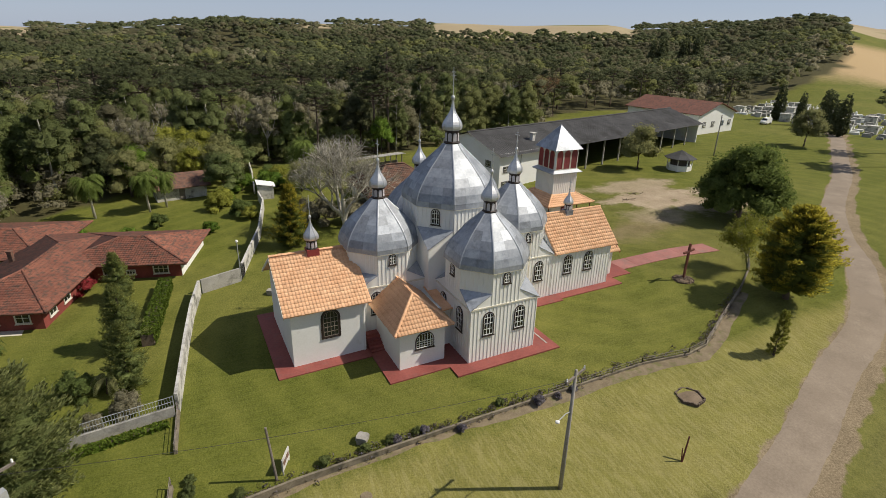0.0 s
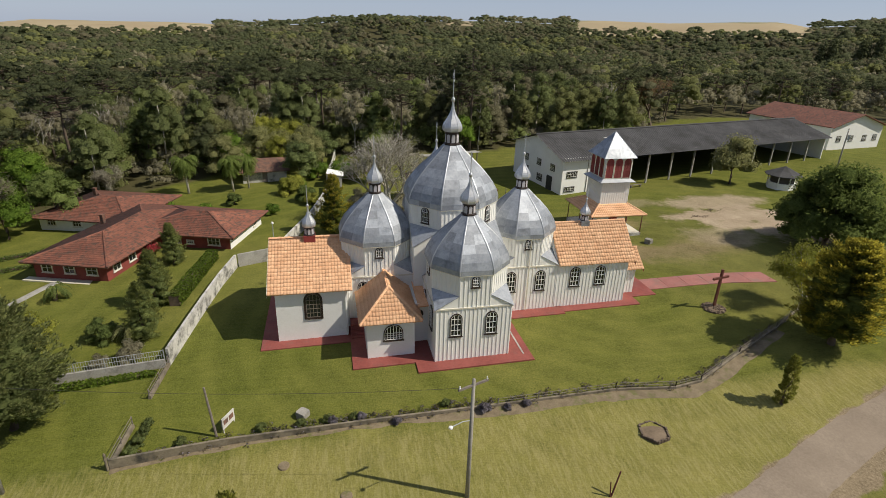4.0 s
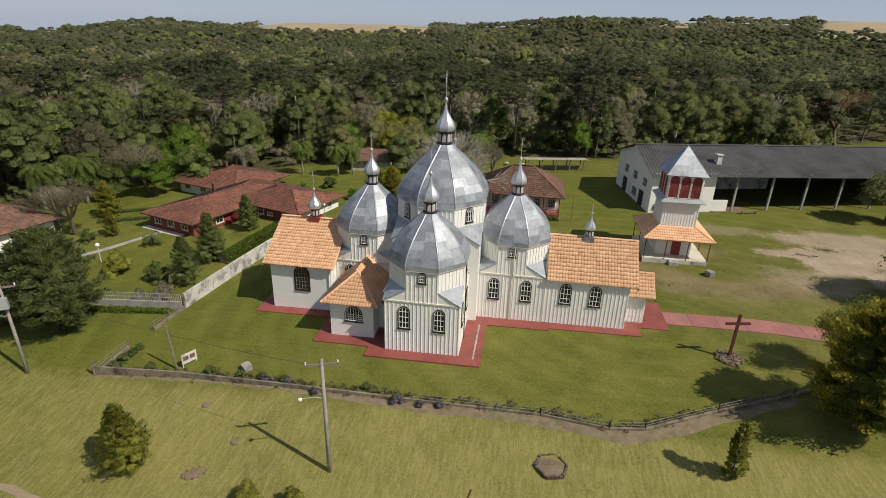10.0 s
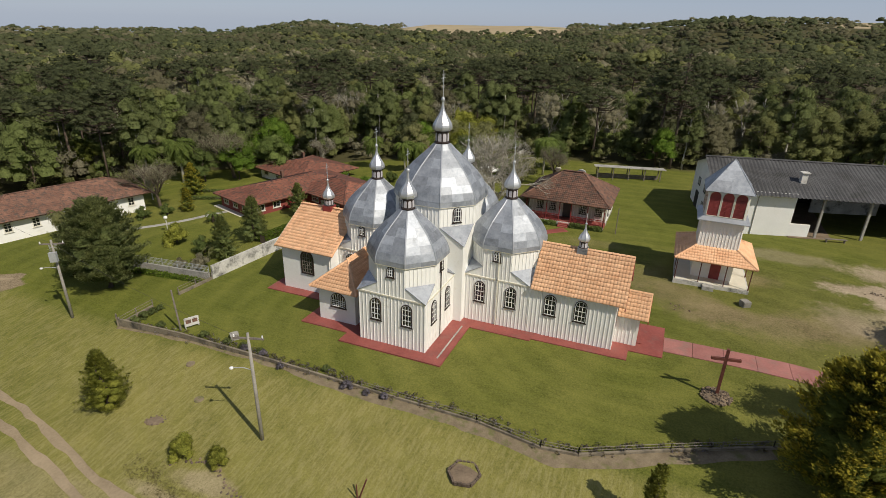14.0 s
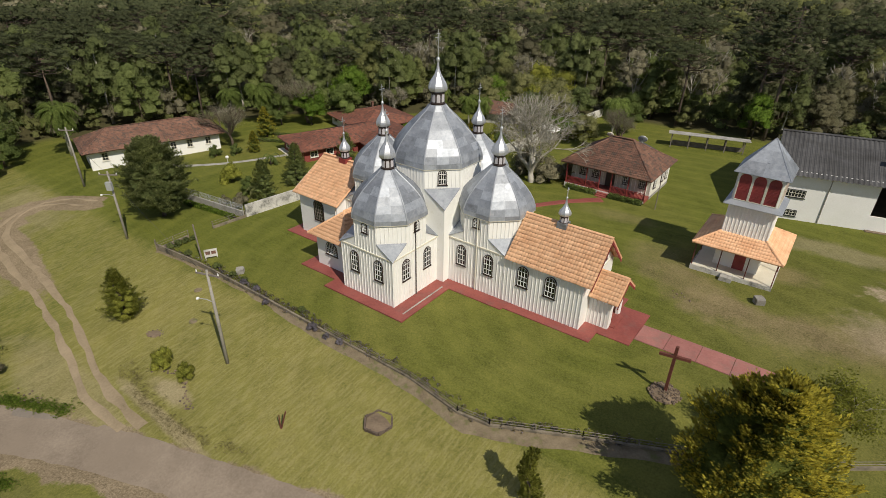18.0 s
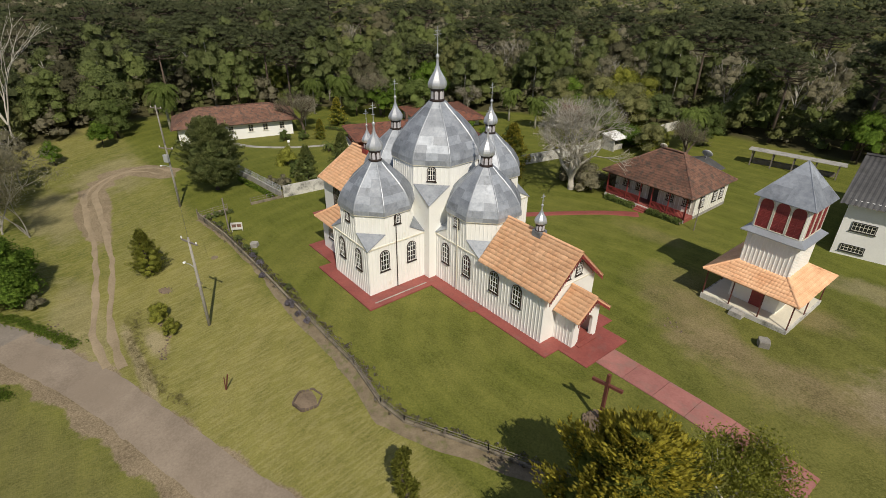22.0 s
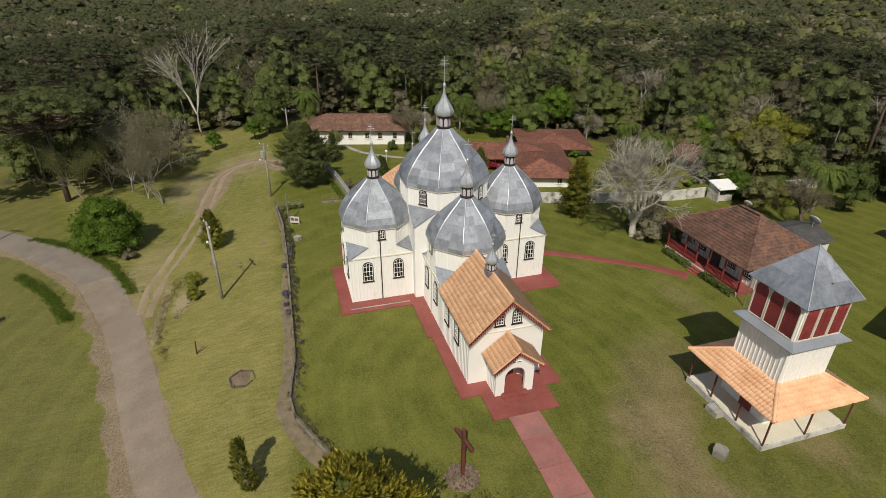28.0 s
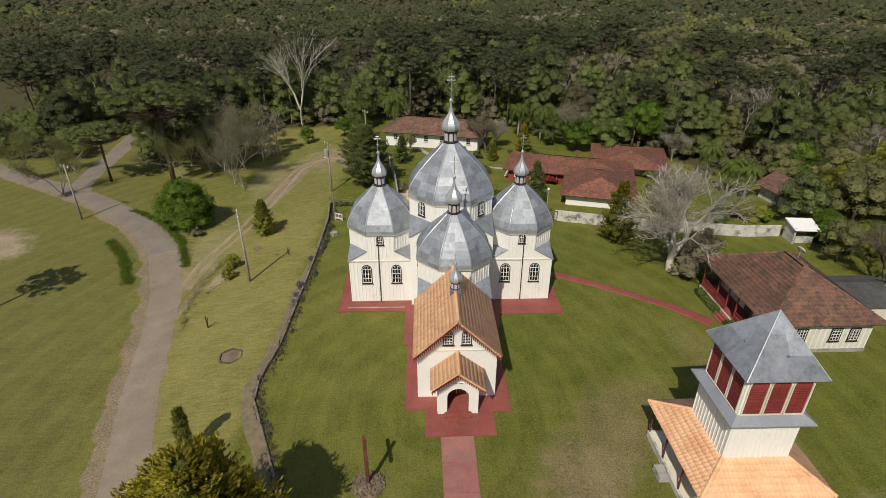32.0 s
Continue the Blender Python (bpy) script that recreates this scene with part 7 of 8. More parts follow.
def palm_parts(rng, H, fronds, L):
    s = Shape()
    s.tube([(0, 0, -0.3), (0.1, 0.05, H * 0.5), (0.15, 0.1, H)], [0.22, 0.17, 0.15], 8)
    quads = []
    for k in range(fronds):
        a = 2 * math.pi * k / fronds + rng.normal(0, 0.15)
        rise = rng.uniform(-0.9, 1.3)
        prev = np.array((0.15, 0.1, H))
        d = np.array((math.cos(a), math.sin(a), rise))
        side = np.array((-math.sin(a), math.cos(a), 0))
        for i in range(7):
            nxt = prev + d * L / 7
            d = d + np.array((0, 0, -0.34 - 0.05 * i)) + rng.normal(0, 0.06, 3)
            d = d / np.linalg.norm(d)
            w = L * 0.12 * math.sin(math.pi * (i + 1.2) / 8.4)
            for sg in (-1, 1):
                for h in (0.0, 0.5):
                    b = prev * (1 - h) + nxt * h
                    e = prev * (1 - h - 0.28) + nxt * (h + 0.28)
                    quads.append([b, b + side * sg * w + d * w * 0.7 - np.array((0, 0, 0.35 * w)), e + side * sg * w * 0.9 + d * w * 0.8 - np.array((0, 0, 0.4 * w)), e])
            prev = nxt
    return s, np.array(quads)


KINDS = {}
# inner leafage of conifers, its crown shade put into darker colours than the tips
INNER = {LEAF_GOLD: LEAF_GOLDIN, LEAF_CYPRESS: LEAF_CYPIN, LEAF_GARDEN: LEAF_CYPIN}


def kind_of_tree(key, leaf_mat, bark=BARK):
    """Meshes of one model of tree, made once."""
    if key in KINDS:
        return KINDS[key]
    name, v = key
    rng = np.random.default_rng(100 + v + 17 * len(name))
    tp = None
    if name == "broad":
        tr, lf = trunk_shape(rng, 7, 0.22, 6, 2.4), canopy(rng, 3.6, 7.8, 32, 110, 0.145, 0.16, 0.85, 6, 2, 0.68, 0.55, (0.22, 0.40))
    elif name == "wide":
        tr, lf = trunk_shape(rng, 8, 0.4, 8, 3.5, 0.6), canopy(rng, 7.0, 10.6, 90, 200, 0.19, 0.0, 0.85, 6, 2, 0.70, 0.55, (0.16, 0.29))
    elif name == "round":
        tr, lf = trunk_shape(rng, 2, 0.1, 3, 0.4), canopy(rng, 1.5, 2.2, 16, 110, 0.085, 0.0, 0.9, 6, 3, 0.82, 0.6, (0.26, 0.42))
    elif name == "cone":
        tr, (lf, tp) = trunk_shape(rng, 6, 0.18, 0, 1), bough_crown(rng, 2.3, 5.7, 76, 130, 0.085, 0.02, 0.22, 0.85, 0.5, 0.13)
    elif name == "sprays":
        tr, (lf, tp) = trunk_shape(rng, 8, 0.3, 4, 2), bough_crown(rng, 4.9, 9.4, 190, 230, 0.12, 0.12, 0.34, 0.62, 0.5, 0.085)
    elif name == "slim":
        tr, (lf, tp) = trunk_shape(rng, 4, 0.1, 0, 1), bough_crown(rng, 0.66, 4.2, 54, 70, 0.085, 0.02, 0.1, 0.40, 0.5, 0.26, 0.16)
    elif name == "column":
        tr, lf = trunk_shape(rng, 10, 0.25, 0, 1), cone_crown(rng, 1.7, 12.0, 1400, 0.42, 0.03, 0.3, 0.45)
    elif name == "layered":
        tr, lf = trunk_shape(rng, 7, 0.25, 6, 2.6), broad_crown(rng, 4.6, 8.2, 40, 7000, 0.22, 0.02, 0.45)
    elif name == "woods":
        tr, lf = trunk_shape(rng, 11, 0.24, 4, 2.5), canopy(rng, 4.8, 12.5, 40, 70, 0.17, 0.06, 0.8, 6, 2, 0.68, 0.55, (0.20, 0.40))
    elif name == "tallwoods":
        tr, lf = trunk_shape(rng, 15, 0.26, 3, 2.2), canopy(rng, 3.9, 16.0, 40, 70, 0.17, 0.22, 0.95, 6, 2, 0.68, 0.55, (0.22, 0.42))
    elif name == "pine":
        tr, lf = umbrella(rng, 5.0, 16.5, 64, 30, 0.20, 0.24)
    elif name == "whorled":
        tr, blocks = Shape().tube([(0, 0, -0.4), (0.15, 0.05, 9.0), (0, 0, 21.5)], [0.34, 0.27, 0.08], 7), []
        for k in range(64):
            t = k / 63
            z, a = 9.5 + 11.8 * t, k * 2.399
            L = (4.6 - 2.2 * t * t) * rng.uniform(0.8, 1.1)
            e = Vector((math.cos(a) * L, math.sin(a) * L, z + 0.16 * L))
            tr.tube([(0, 0, z), (e.x * 0.55, e.y * 0.55, z - 0.10 * L), tuple(e)], [0.07, 0.055, 0.03], 3, cap=False)
            c = np.array(e)
            blocks.append(lump_block(rng, c, 0.5 + 0.25 * t, 0.6, 5, 2, -30))
            d = sphere_dirs(rng, 22, -0.4)
            blocks.append(leaf_block(leaves(rng, c + d * (0.5 + 0.25 * t), d, 0.22, 0.5, 0.35), d))
        lf = join_blocks(blocks)
    elif name == "umbrella":
        tr, lf = umbrella(rng, 7.2, 15.0, 150, 44, 0.16, 0.09, r_t=0.12, trunk=0.42)
    elif name == "vase":
        tr = bare_shape(rng, 14.0, 0.46, 0.66, 6, 3, 0.13, 0.29)
        tips = np.array(tr.v)
        tips = tips[tips[:, 2] > 6.0]
        lf = leaves(rng, tips[rng.integers(0, len(tips), 9000)] + rng.normal(0, 0.36, (9000, 3)), rng.normal(0, 1, (9000, 3)), 0.24, 0.8, 0.07)
    elif name == "fan":
        tr = bare_shape(rng, 10.5, 0.17, 0.34, 4, 2, 0.06, 0.52)
        tips = np.array(tr.v)
        tips = tips[tips[:, 2] > 5.6]
        lf = leaves(rng, tips[rng.integers(0, len(tips), 5200)] + rng.normal(0, 0.62, (5200, 3)), rng.normal(0, 1, (5200, 3)) + np.array((0, 0, 0.6)), 0.13, 0.8, 0.40)
    elif name == "bare":
        tr, lf = bare_shape(rng, 10.5, 0.36, 0.75, 4, 3), None
        tips = np.array(tr.v)
        tips = tips[tips[:, 2] > 4.0]
        pick = tips[rng.integers(0, len(tips), 5200)] + rng.normal(0, 0.36, (5200, 3))
        lf = leaves(rng, pick, rng.normal(0, 1, (5200, 3)), 0.26, 0.8, 0.07)
    elif name == "sapling":
        tr = bare_shape(rng, 7.0, 0.12, 0.6, 4, 3)
        tips = np.array(tr.v)
        tips = tips[tips[:, 2] > 1.6]
        lf = leaves(rng, tips[rng.integers(0, len(tips), 12000)] + rng.normal(0, 0.30, (12000, 3)), rng.normal(0, 1, (12000, 3)) + np.array((0, 0, 0.6)), 0.09, 0.6, 0.5)
    elif name == "skeleton":
        tr, lf = bare_shape(rng, 19, 0.20, 0.40, 4, 3, 0.20, 0.33), None
        tips = np.array(tr.v)
        tips = tips[tips[:, 2] > 7.0]
        pick = tips[rng.integers(0, len(tips), 700)] + rng.normal(0, 0.35, (700, 3))
        lf = leaves(rng, pick, rng.normal(0, 1, (700, 3)), 0.26, 0.8, 0.12)
    elif name == "greywood":
        tr = bare_shape(rng, 15, 0.2, 0.55, 3, 3)
        lf = canopy(rng, 4.2, 13.0, 30, 70, 0.26, 0.25, 0.85, 5, 2, 0.55, 0.13, (0.2, 0.34))
    elif name == "palm":
        tr, lf = palm_parts(rng, 5.6, 60, 3.1)
    elif name == "lowpalm":
        tr, lf = palm_parts(rng, 1.0, 16, 1.6)
    if isinstance(lf, tuple):
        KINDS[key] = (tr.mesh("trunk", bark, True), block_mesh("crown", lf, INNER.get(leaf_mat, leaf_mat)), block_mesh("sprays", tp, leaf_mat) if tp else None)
        return KINDS[key]
    nrm = crown_normals(lf, float(lf[:, :, 2].max())) if name == "layered" else None
    KINDS[key] = (tr.mesh("trunk", bark, True), quads_mesh("crown", lf, leaf_mat, nrm), None)
    return KINDS[key]


def tree(name, key, leaf_mat, x, y, label, scale=1.0, yaw=0.0, bark=BARK, group="", category="tree", stretch=1.0):
    tr, cr, tips = kind_of_tree((key[0], key[1]), leaf_mat, bark)
    t = thing(name, label, category, at(x, y, yaw), group)
    t.scale = (scale, scale, scale * stretch)
    part("trunk", tr, None, t)
    part("crown", cr, None, t)
    if tips:
        part("sprays", tips, None, t, "lighter upturned spray tips")
    return t


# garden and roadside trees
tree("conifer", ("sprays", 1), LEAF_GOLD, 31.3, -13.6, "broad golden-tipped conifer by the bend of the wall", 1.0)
tree("cypress", ("slim", 1), LEAF_LIME, 21.5, -19.05, "small wavy dark cypress on the verge", 1.0)
tree("pale_tree", ("sapling", 1), LEAF_LIME, 33.7, -7.6, "slender pale green young tree beside the path", 1.0, bark=PALEBARK)
tree("shade_tree", ("wide", 1), LEAF_SUNNY, 49.5, 5.2, "big dense round shade tree on bare ground", 1.0)
tree("barn_tree", ("broad", 2), LEAF_OLIVE, 57.8, 33.0, "dusky olive tree in front of the barn", 1.15)
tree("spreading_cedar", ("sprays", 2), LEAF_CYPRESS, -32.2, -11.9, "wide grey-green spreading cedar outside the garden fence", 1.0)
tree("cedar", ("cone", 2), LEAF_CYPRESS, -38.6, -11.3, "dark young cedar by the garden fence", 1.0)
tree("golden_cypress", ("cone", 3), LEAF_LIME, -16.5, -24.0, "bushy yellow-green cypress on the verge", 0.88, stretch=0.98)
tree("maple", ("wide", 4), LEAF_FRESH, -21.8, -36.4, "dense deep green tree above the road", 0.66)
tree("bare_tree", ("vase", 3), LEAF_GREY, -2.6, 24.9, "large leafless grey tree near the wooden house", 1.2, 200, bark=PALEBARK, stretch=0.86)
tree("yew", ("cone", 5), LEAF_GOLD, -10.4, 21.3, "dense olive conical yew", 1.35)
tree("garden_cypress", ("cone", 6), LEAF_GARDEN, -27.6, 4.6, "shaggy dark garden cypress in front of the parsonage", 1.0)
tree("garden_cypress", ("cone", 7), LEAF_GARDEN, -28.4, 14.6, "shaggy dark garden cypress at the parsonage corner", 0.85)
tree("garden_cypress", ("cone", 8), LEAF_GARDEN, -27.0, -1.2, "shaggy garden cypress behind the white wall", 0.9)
tree("topiary", ("round", 1), LEAF_MID, -30.3, -1.2, "clipped round dark bush on the garden lawn", 0.95)
tree("topiary", ("round", 41), LEAF_LIME, -35.7, -0.2, "clipped pale green bush on the garden lawn", 1.15)
tree("golden_fir", ("cone", 42), LEAF_GOLD, -44.6, 9.7, "bushy yellow-green conifer by the garden path", 0.6)
tree("topiary", ("round", 1), LEAF_MID, -46.0, 7.2, "clipped round bush by the garden path", 0.75)
tree("topiary", ("round", 1), LEAF_MID, -47.6, 4.6, "clipped round bush by the garden path", 0.8)
tree("golden_fir", ("cone", 9), LEAF_GOLD, -50.4, 16.3, "tiered yellow-green fir in the garden", 0.9)
tree("garden_palm", ("lowpalm", 1), LEAF_MID, -37.7, 7.6, "low spreading garden palm", 1.25, category="palm")
tree("garden_palm", ("lowpalm", 2), LEAF_OLIVE, -28.4, -1.6, "low spreading garden palm with pale fronds", 1.2, category="palm")
tree("garden_palm", ("palm", 43), LEAF_OLIVE, -49.4, -5.3, "pale shaggy palm against the long white house", 0.62, category="palm", bark=GREYBARK)
tree("garden_cypress", ("cone", 44), LEAF_GARDEN, -43.8, -6.6, "sunlit olive conifer beside the spreading cedar", 0.85)
tree("golden_tree", ("broad", 45), LEAF_GOLD, -75.4, 16.3, "golden-yellow leafy tree behind the long house", 0.95)
tree("purple_tree", ("bare", 5), LEAF_BROWN, -49.6, 9.2, "dusky leafless shrub tree at the house end", 0.85)
tree("willow", ("sapling", 46), LEAF_GREY, -54.0, 11.5, "grey feathery half-bare tree behind the long house", 0.95, bark=PALEBARK)
for i, (x, y, s) in enumerate(((-7.4, -25.3, 0.75), (-4.7, -25.0, 0.62))):
    tree("shrub", ("round", 5 + i), LEAF_LIME, x, y, "bright yellow-green shrub on the stone bank", s * 0.85, category="shrub", stretch=1.35)
for i, (x, y, s) in enumerate(((-18.0, -33.8, 0.6), (-0.8, 26.6, 1.5), (1.0, 29.8, 1.3), (-4.6, 28.0, 1.6), (-6.5, 30.5, 1.4), (-27.0, -4.8, 0.8), (-29.0, -5.8, 0.6))):
    tree("shrub", ("round", 8), LEAF_OLIVE if i else LEAF_BROWN, x, y, "dull olive shrub under the trees", s, category="shrub")
for i, (x, y, s) in enumerate(((-14.5, 36.0, 1.2), (-16.0, 43.0, 1.0), (-19.0, 30.5, 0.8), (-25.0, 36.0, 0.9), (-12.8, 49.5, 1.5), (-8.6, 47.5, 1.7), (-7.6, 52.0, 1.6), (-28.5, 33.0, 0.7), (-34.0, 34.5, 0.8))):
    tree("shrub", ("round", 9 + i % 3), LEAF_FRESH if i % 3 else LEAF_MID, x, y, "bright green shrub on the back lawn", s, category="shrub")

for i, (x, y, s) in enumerate(((-17.3, 40.3, 1.3), (-16.3, 42.7, 1.2), (-7.4, 48.9, 1.7), (-6.2, 50.6, 1.4), (-13.5, 34.0, 0.9))):
    tree("shrub", ("round", 13 + i % 2), LEAF_LIME, x, y, "lime green leafy shrub by the garden wall", s, 50 * i, category="shrub")

for i, (x, y, s) in enumerate(((-24.0, -15.6, 0.30), (-23.8, -14.8, 0.34), (-23.6, -14.0, 0.30), (-23.5, -13.2, 0.26), (-21.0, -15.3, 0.28), (-16.0, -15.0, 0.30), (-13.4, -15.0, 0.26), (-11.6, -15.0, 0.28), (-9.8, -15.0, 0.24), (-3.2, -14.9, 0.26))):
    tree("shrub", ("round", 15 + i % 2), LEAF_CYPRESS, x, y, "small scrubby shrub inside the low wall", s, 70 * i, category="shrub")

for i, (x, y, k) in enumerate(((-6.9, -15.95, 0.26), (-0.6, -15.95, 0.34), (1.1, -16.0, 0.22), (2.6, -15.9, 0.24), (-11.3, -15.2, 0.28), (-9.3, -15.2, 0.28))):
    tree("lavender_bush", ("round", 18 + i % 2), LEAF_LAVENDER, x, y, "small round lavender bush at the low wall", k, 60 * i, category="shrub")

# hedge along the garden wall: many leaf clumps on a box
def hedge(name, a, b, w, h, mat, label, n=2600, leaf=0.12):
    rng = np.random.default_rng(5)
    L = math.hypot(b[0] - a[0], b[1] - a[1])
    pts = np.stack([rng.uniform(0, L, n), rng.uniform(-w / 2, w / 2, n), rng.uniform(0.0, h, n)], axis=1)
    side = rng.integers(0, 3, n)
    nrm = np.zeros((n, 3))
    pts[side == 0, 2] = h
    nrm[side == 0, 2] = 1
    for k, sg in ((1, 1), (2, -1)):
        pts[side == k, 1] = sg * w / 2
        nrm[side == k, 1] = sg
    pts += rng.normal(0, 0.05, pts.shape)
    ang = math.degrees(math.atan2(b[1] - a[1], b[0] - a[0]))
    t = thing(name, label, "hedge", pose(a[0], a[1], gz((a[0] + b[0]) / 2, (a[1] + b[1]) / 2), 0, 0, ang))
    part("leaves", quads_mesh("leaves", leaves(rng, pts, nrm, leaf), mat), None, t)
    part("core", Shape().box(0.05, L - 0.05, -w / 2 + 0.08, w / 2 - 0.08, -0.2, h - 0.08), BARK, t)
    return t


hedge("hedge", (-25.9, 4.0), (-24.4, 15.4), 1.1, 1.1, LEAF_HEDGE, "clipped bright green hedge behind the garden wall", 4200)
hedge("hedge", (-24.6, -7.3), (-33.5, -8.4), 0.5, 0.35, LEAF_HEDGE, "low ragged planting under the garden fence", 1800)
for a, b in (((-50, 13.5), (-42, 17.5)), ((-52, 17.0), (-43, 21.5))):
    hedge("hedge", a, b, 0.5, 0.35, LEAF_MID, "low terrace hedge in the garden", 1200)
for x0, x1 in ((2.2, 6.2), (8.2, 12.4)):
    hedge("hedge", (x0, 25.85), (x1, 25.85), 0.6, 0.45, LEAF_MID, "low green planting along the house porch", 1200, 0.14)

# ragged planting along the front wall
rng = np.random.default_rng(21)
bed = thing("border_planting", "ragged lavender and grey shrubs along the low wall", "plants", pose(0, 0, 0), kind="stuff")
cs, ns = [], []
for i in range(len(FRONT) - 1):
    a, b = np.array(FRONT[i]), np.array(FRONT[i + 1])
    if a[0] > 27:
        break
    L = np.linalg.norm(b - a)
    for k in range(int(L * (11 if a[0] < 0 else 7))):
        t = rng.uniform()
        c = a + (b - a) * t + np.array((0, rng.normal(0.34, 0.26)))
        r, h = rng.uniform(0.10, 0.26), rng.uniform(0.08, 0.30)
        d = sphere_dirs(rng, 20, -0.2)
        cs.append(np.array((c[0], c[1], gz(c[0], c[1]) + 0.3 * h)) + d * np.array((r, r, h)))
        ns.append(d)
cs, ns = np.concatenate(cs), np.concatenate(ns)
lav = rng.uniform(0, 1, len(cs)) < 0.4
part("lavender", quads_mesh("lavender", leaves(rng, cs[lav], ns[lav], 0.055), LEAF_LAVENDER), None, bed)
part("foliage", quads_mesh("foliage", leaves(rng, cs[~lav], ns[~lav], 0.055), LEAF_DRYWEED), None, bed)
soil_strip = strip([(x, y - (0.1 if x < -5 else 0.42)) for x, y in FRONT[:9]], [0.8, 0.8, 0.9, 1.3, 1.6, 1.7, 1.7, 1.7, 1.3], 0.02, wobble=0.2)
tagged(part("soil_border", soil_strip, LITTER), "bare soil strip along the low wall", "soil", kind="structure")

# ---- woods ----
def scatter(r0, r1, pitch, rng, lo=-170, hi=15):
    """Jittered places in the woods between two distances from the church."""
    k = int(r1 / pitch)
    g = np.stack(np.meshgrid(np.arange(-k, k + 1), np.arange(-k, k + 1)), axis=-1).reshape(-1, 2) * pitch
    g = g + rng.uniform(-0.42, 0.42, g.shape) * pitch
    r = np.hypot(g[:, 0], g[:, 1])
    az = np.degrees(np.arctan2(g[:, 1], g[:, 0]))
    ok = (r >= r0) & (r < r1) & in_woods(g[:, 0], g[:, 1])
    ok &= (az > 20) | (az < (-112 if r0 < 100 else -136))
    return g[ok]


rng = np.random.default_rng(31)
near = scatter(40, 118, 6.9, rng)
styles = [("pine", 1, LEAF_PINE, BARK, "tall dark araucaria pine"), ("woods", 1, LEAF_FOREST, BARK, "tall leafy woodland tree"), ("woods", 2, LEAF_WOODGREEN, BARK, "green leafy woodland tree"), ("tallwoods", 1, LEAF_WOODDEEP, PALEBARK, "tall dark slender woodland tree"),
          ("greywood", 1, LEAF_WOODGREY, PALEBARK, "grey half-bare woodland tree"), ("woods", 3, LEAF_WOODOLIVE, BARK, "dull olive woodland tree"), ("pine", 2, LEAF_PINE, BARK, "tall dark araucaria pine")]
wts = [0.12, 0.22, 0.10, 0.17, 0.13, 0.18, 0.08]
wts_north = [0.08, 0.20, 0.16, 0.08, 0.14, 0.30, 0.04]
wts_nw = [0.12, 0.16, 0.16, 0.16, 0.16, 0.18, 0.06]
wts_west = [0.22, 0.16, 0.12, 0.28, 0.06, 0.04, 0.12]
near = near[np.hypot(near[:, 0] + 74, near[:, 1] + 31) > 8]
near_u = np.array([noise.noise((x / 22, y / 22, 1.9)) for x, y in near])
near_u = np.clip(0.5 + 0.75 * near_u + rng.normal(0, 0.20, len(near)), 0.001, 0.999)
for (x, y), u in zip(near, near_u):
    k = int(np.searchsorted(np.cumsum(wts_west if x < -58 and y < 25 else wts_nw if x < -15 else wts_north if x < 20 else wts), u))
    k = min(k, len(styles) - 1)
    nm, v, lm, bk, lab = styles[k]
    if x > -15 and lm is LEAF_FOREST:
        v, lm = 4, LEAF_HAZED
    tree("forest_tree", (nm, v), lm, x, y, lab, float(rng.uniform(0.72, 1.1)), float(rng.uniform(0, 360)), bk, "trees of the wood edge")

# weeds on both sides of the road where it bends
rng = np.random.default_rng(8)
cs = []
for line, dense in (([(-16.5, -44.8), (-14.2, -42.6), (-11.0, -40.1), (-6.9, -37.9), (-5.1, -36.8)], 34), ([(-27.5, -47.0), (-26.0, -44.4), (-22.0, -39.8), (-16.9, -35.6), (-10.8, -32.5), (-9.1, -31.8)], 26)):
    for a, b in zip(line, line[1:]):
        a, b = np.array(a), np.array(b)
        for k in range(int(np.linalg.norm(b - a) * dense)):
            c = a + (b - a) * rng.uniform() + rng.normal(0, 0.30, 2)
            d = sphere_dirs(rng, 18, 0.0)
            cs.append(np.concatenate([np.array((c[0], c[1], gz(c[0], c[1]))) + d * np.array((0.26, 0.26, rng.uniform(0.10, 0.42))), d], axis=1))
cs = np.concatenate(cs)
tagged(part("roadside_weeds", quads_mesh("roadside_weeds", leaves(rng, cs[:, :3], cs[:, 3:], 0.075, 0.6, 0.4), LEAF_HEDGE), None), "tall green weeds along the road's edge", "weeds", kind="stuff")

# dry weeds on the worn bank above the road
cs = []
BANK = [(-10.6, -26.6), (-8.2, -27.4), (-5.2, -28.0), (-2.0, -28.0), (1.5, -27.5), (5.0, -26.4), (14.0, -23.6)]
for i in range(5):
    a, b = np.array(BANK[i]), np.array(BANK[i + 1])
    for k in range(int(np.linalg.norm(b - a) * (17 if i < 4 else 9))):
        c = a + (b - a) * rng.uniform() + rng.normal(0, 0.42 if i < 4 else 0.22, 2)
        d = sphere_dirs(rng, 16, 0.0)
        cs.append(np.concatenate([np.array((c[0], c[1], gz(c[0], c[1]))) + d * np.array((0.24, 0.24, rng.uniform(0.05, 0.24))), d], axis=1))
cs = np.concatenate(cs)
tagged(part("bank_weeds", quads_mesh("bank_weeds", leaves(rng, cs[:, :3], cs[:, 3:], 0.05, 0.6, 0.35), LEAF_BANK), None), "dry brown weeds on the bank above the road", "weeds", kind="stuff")

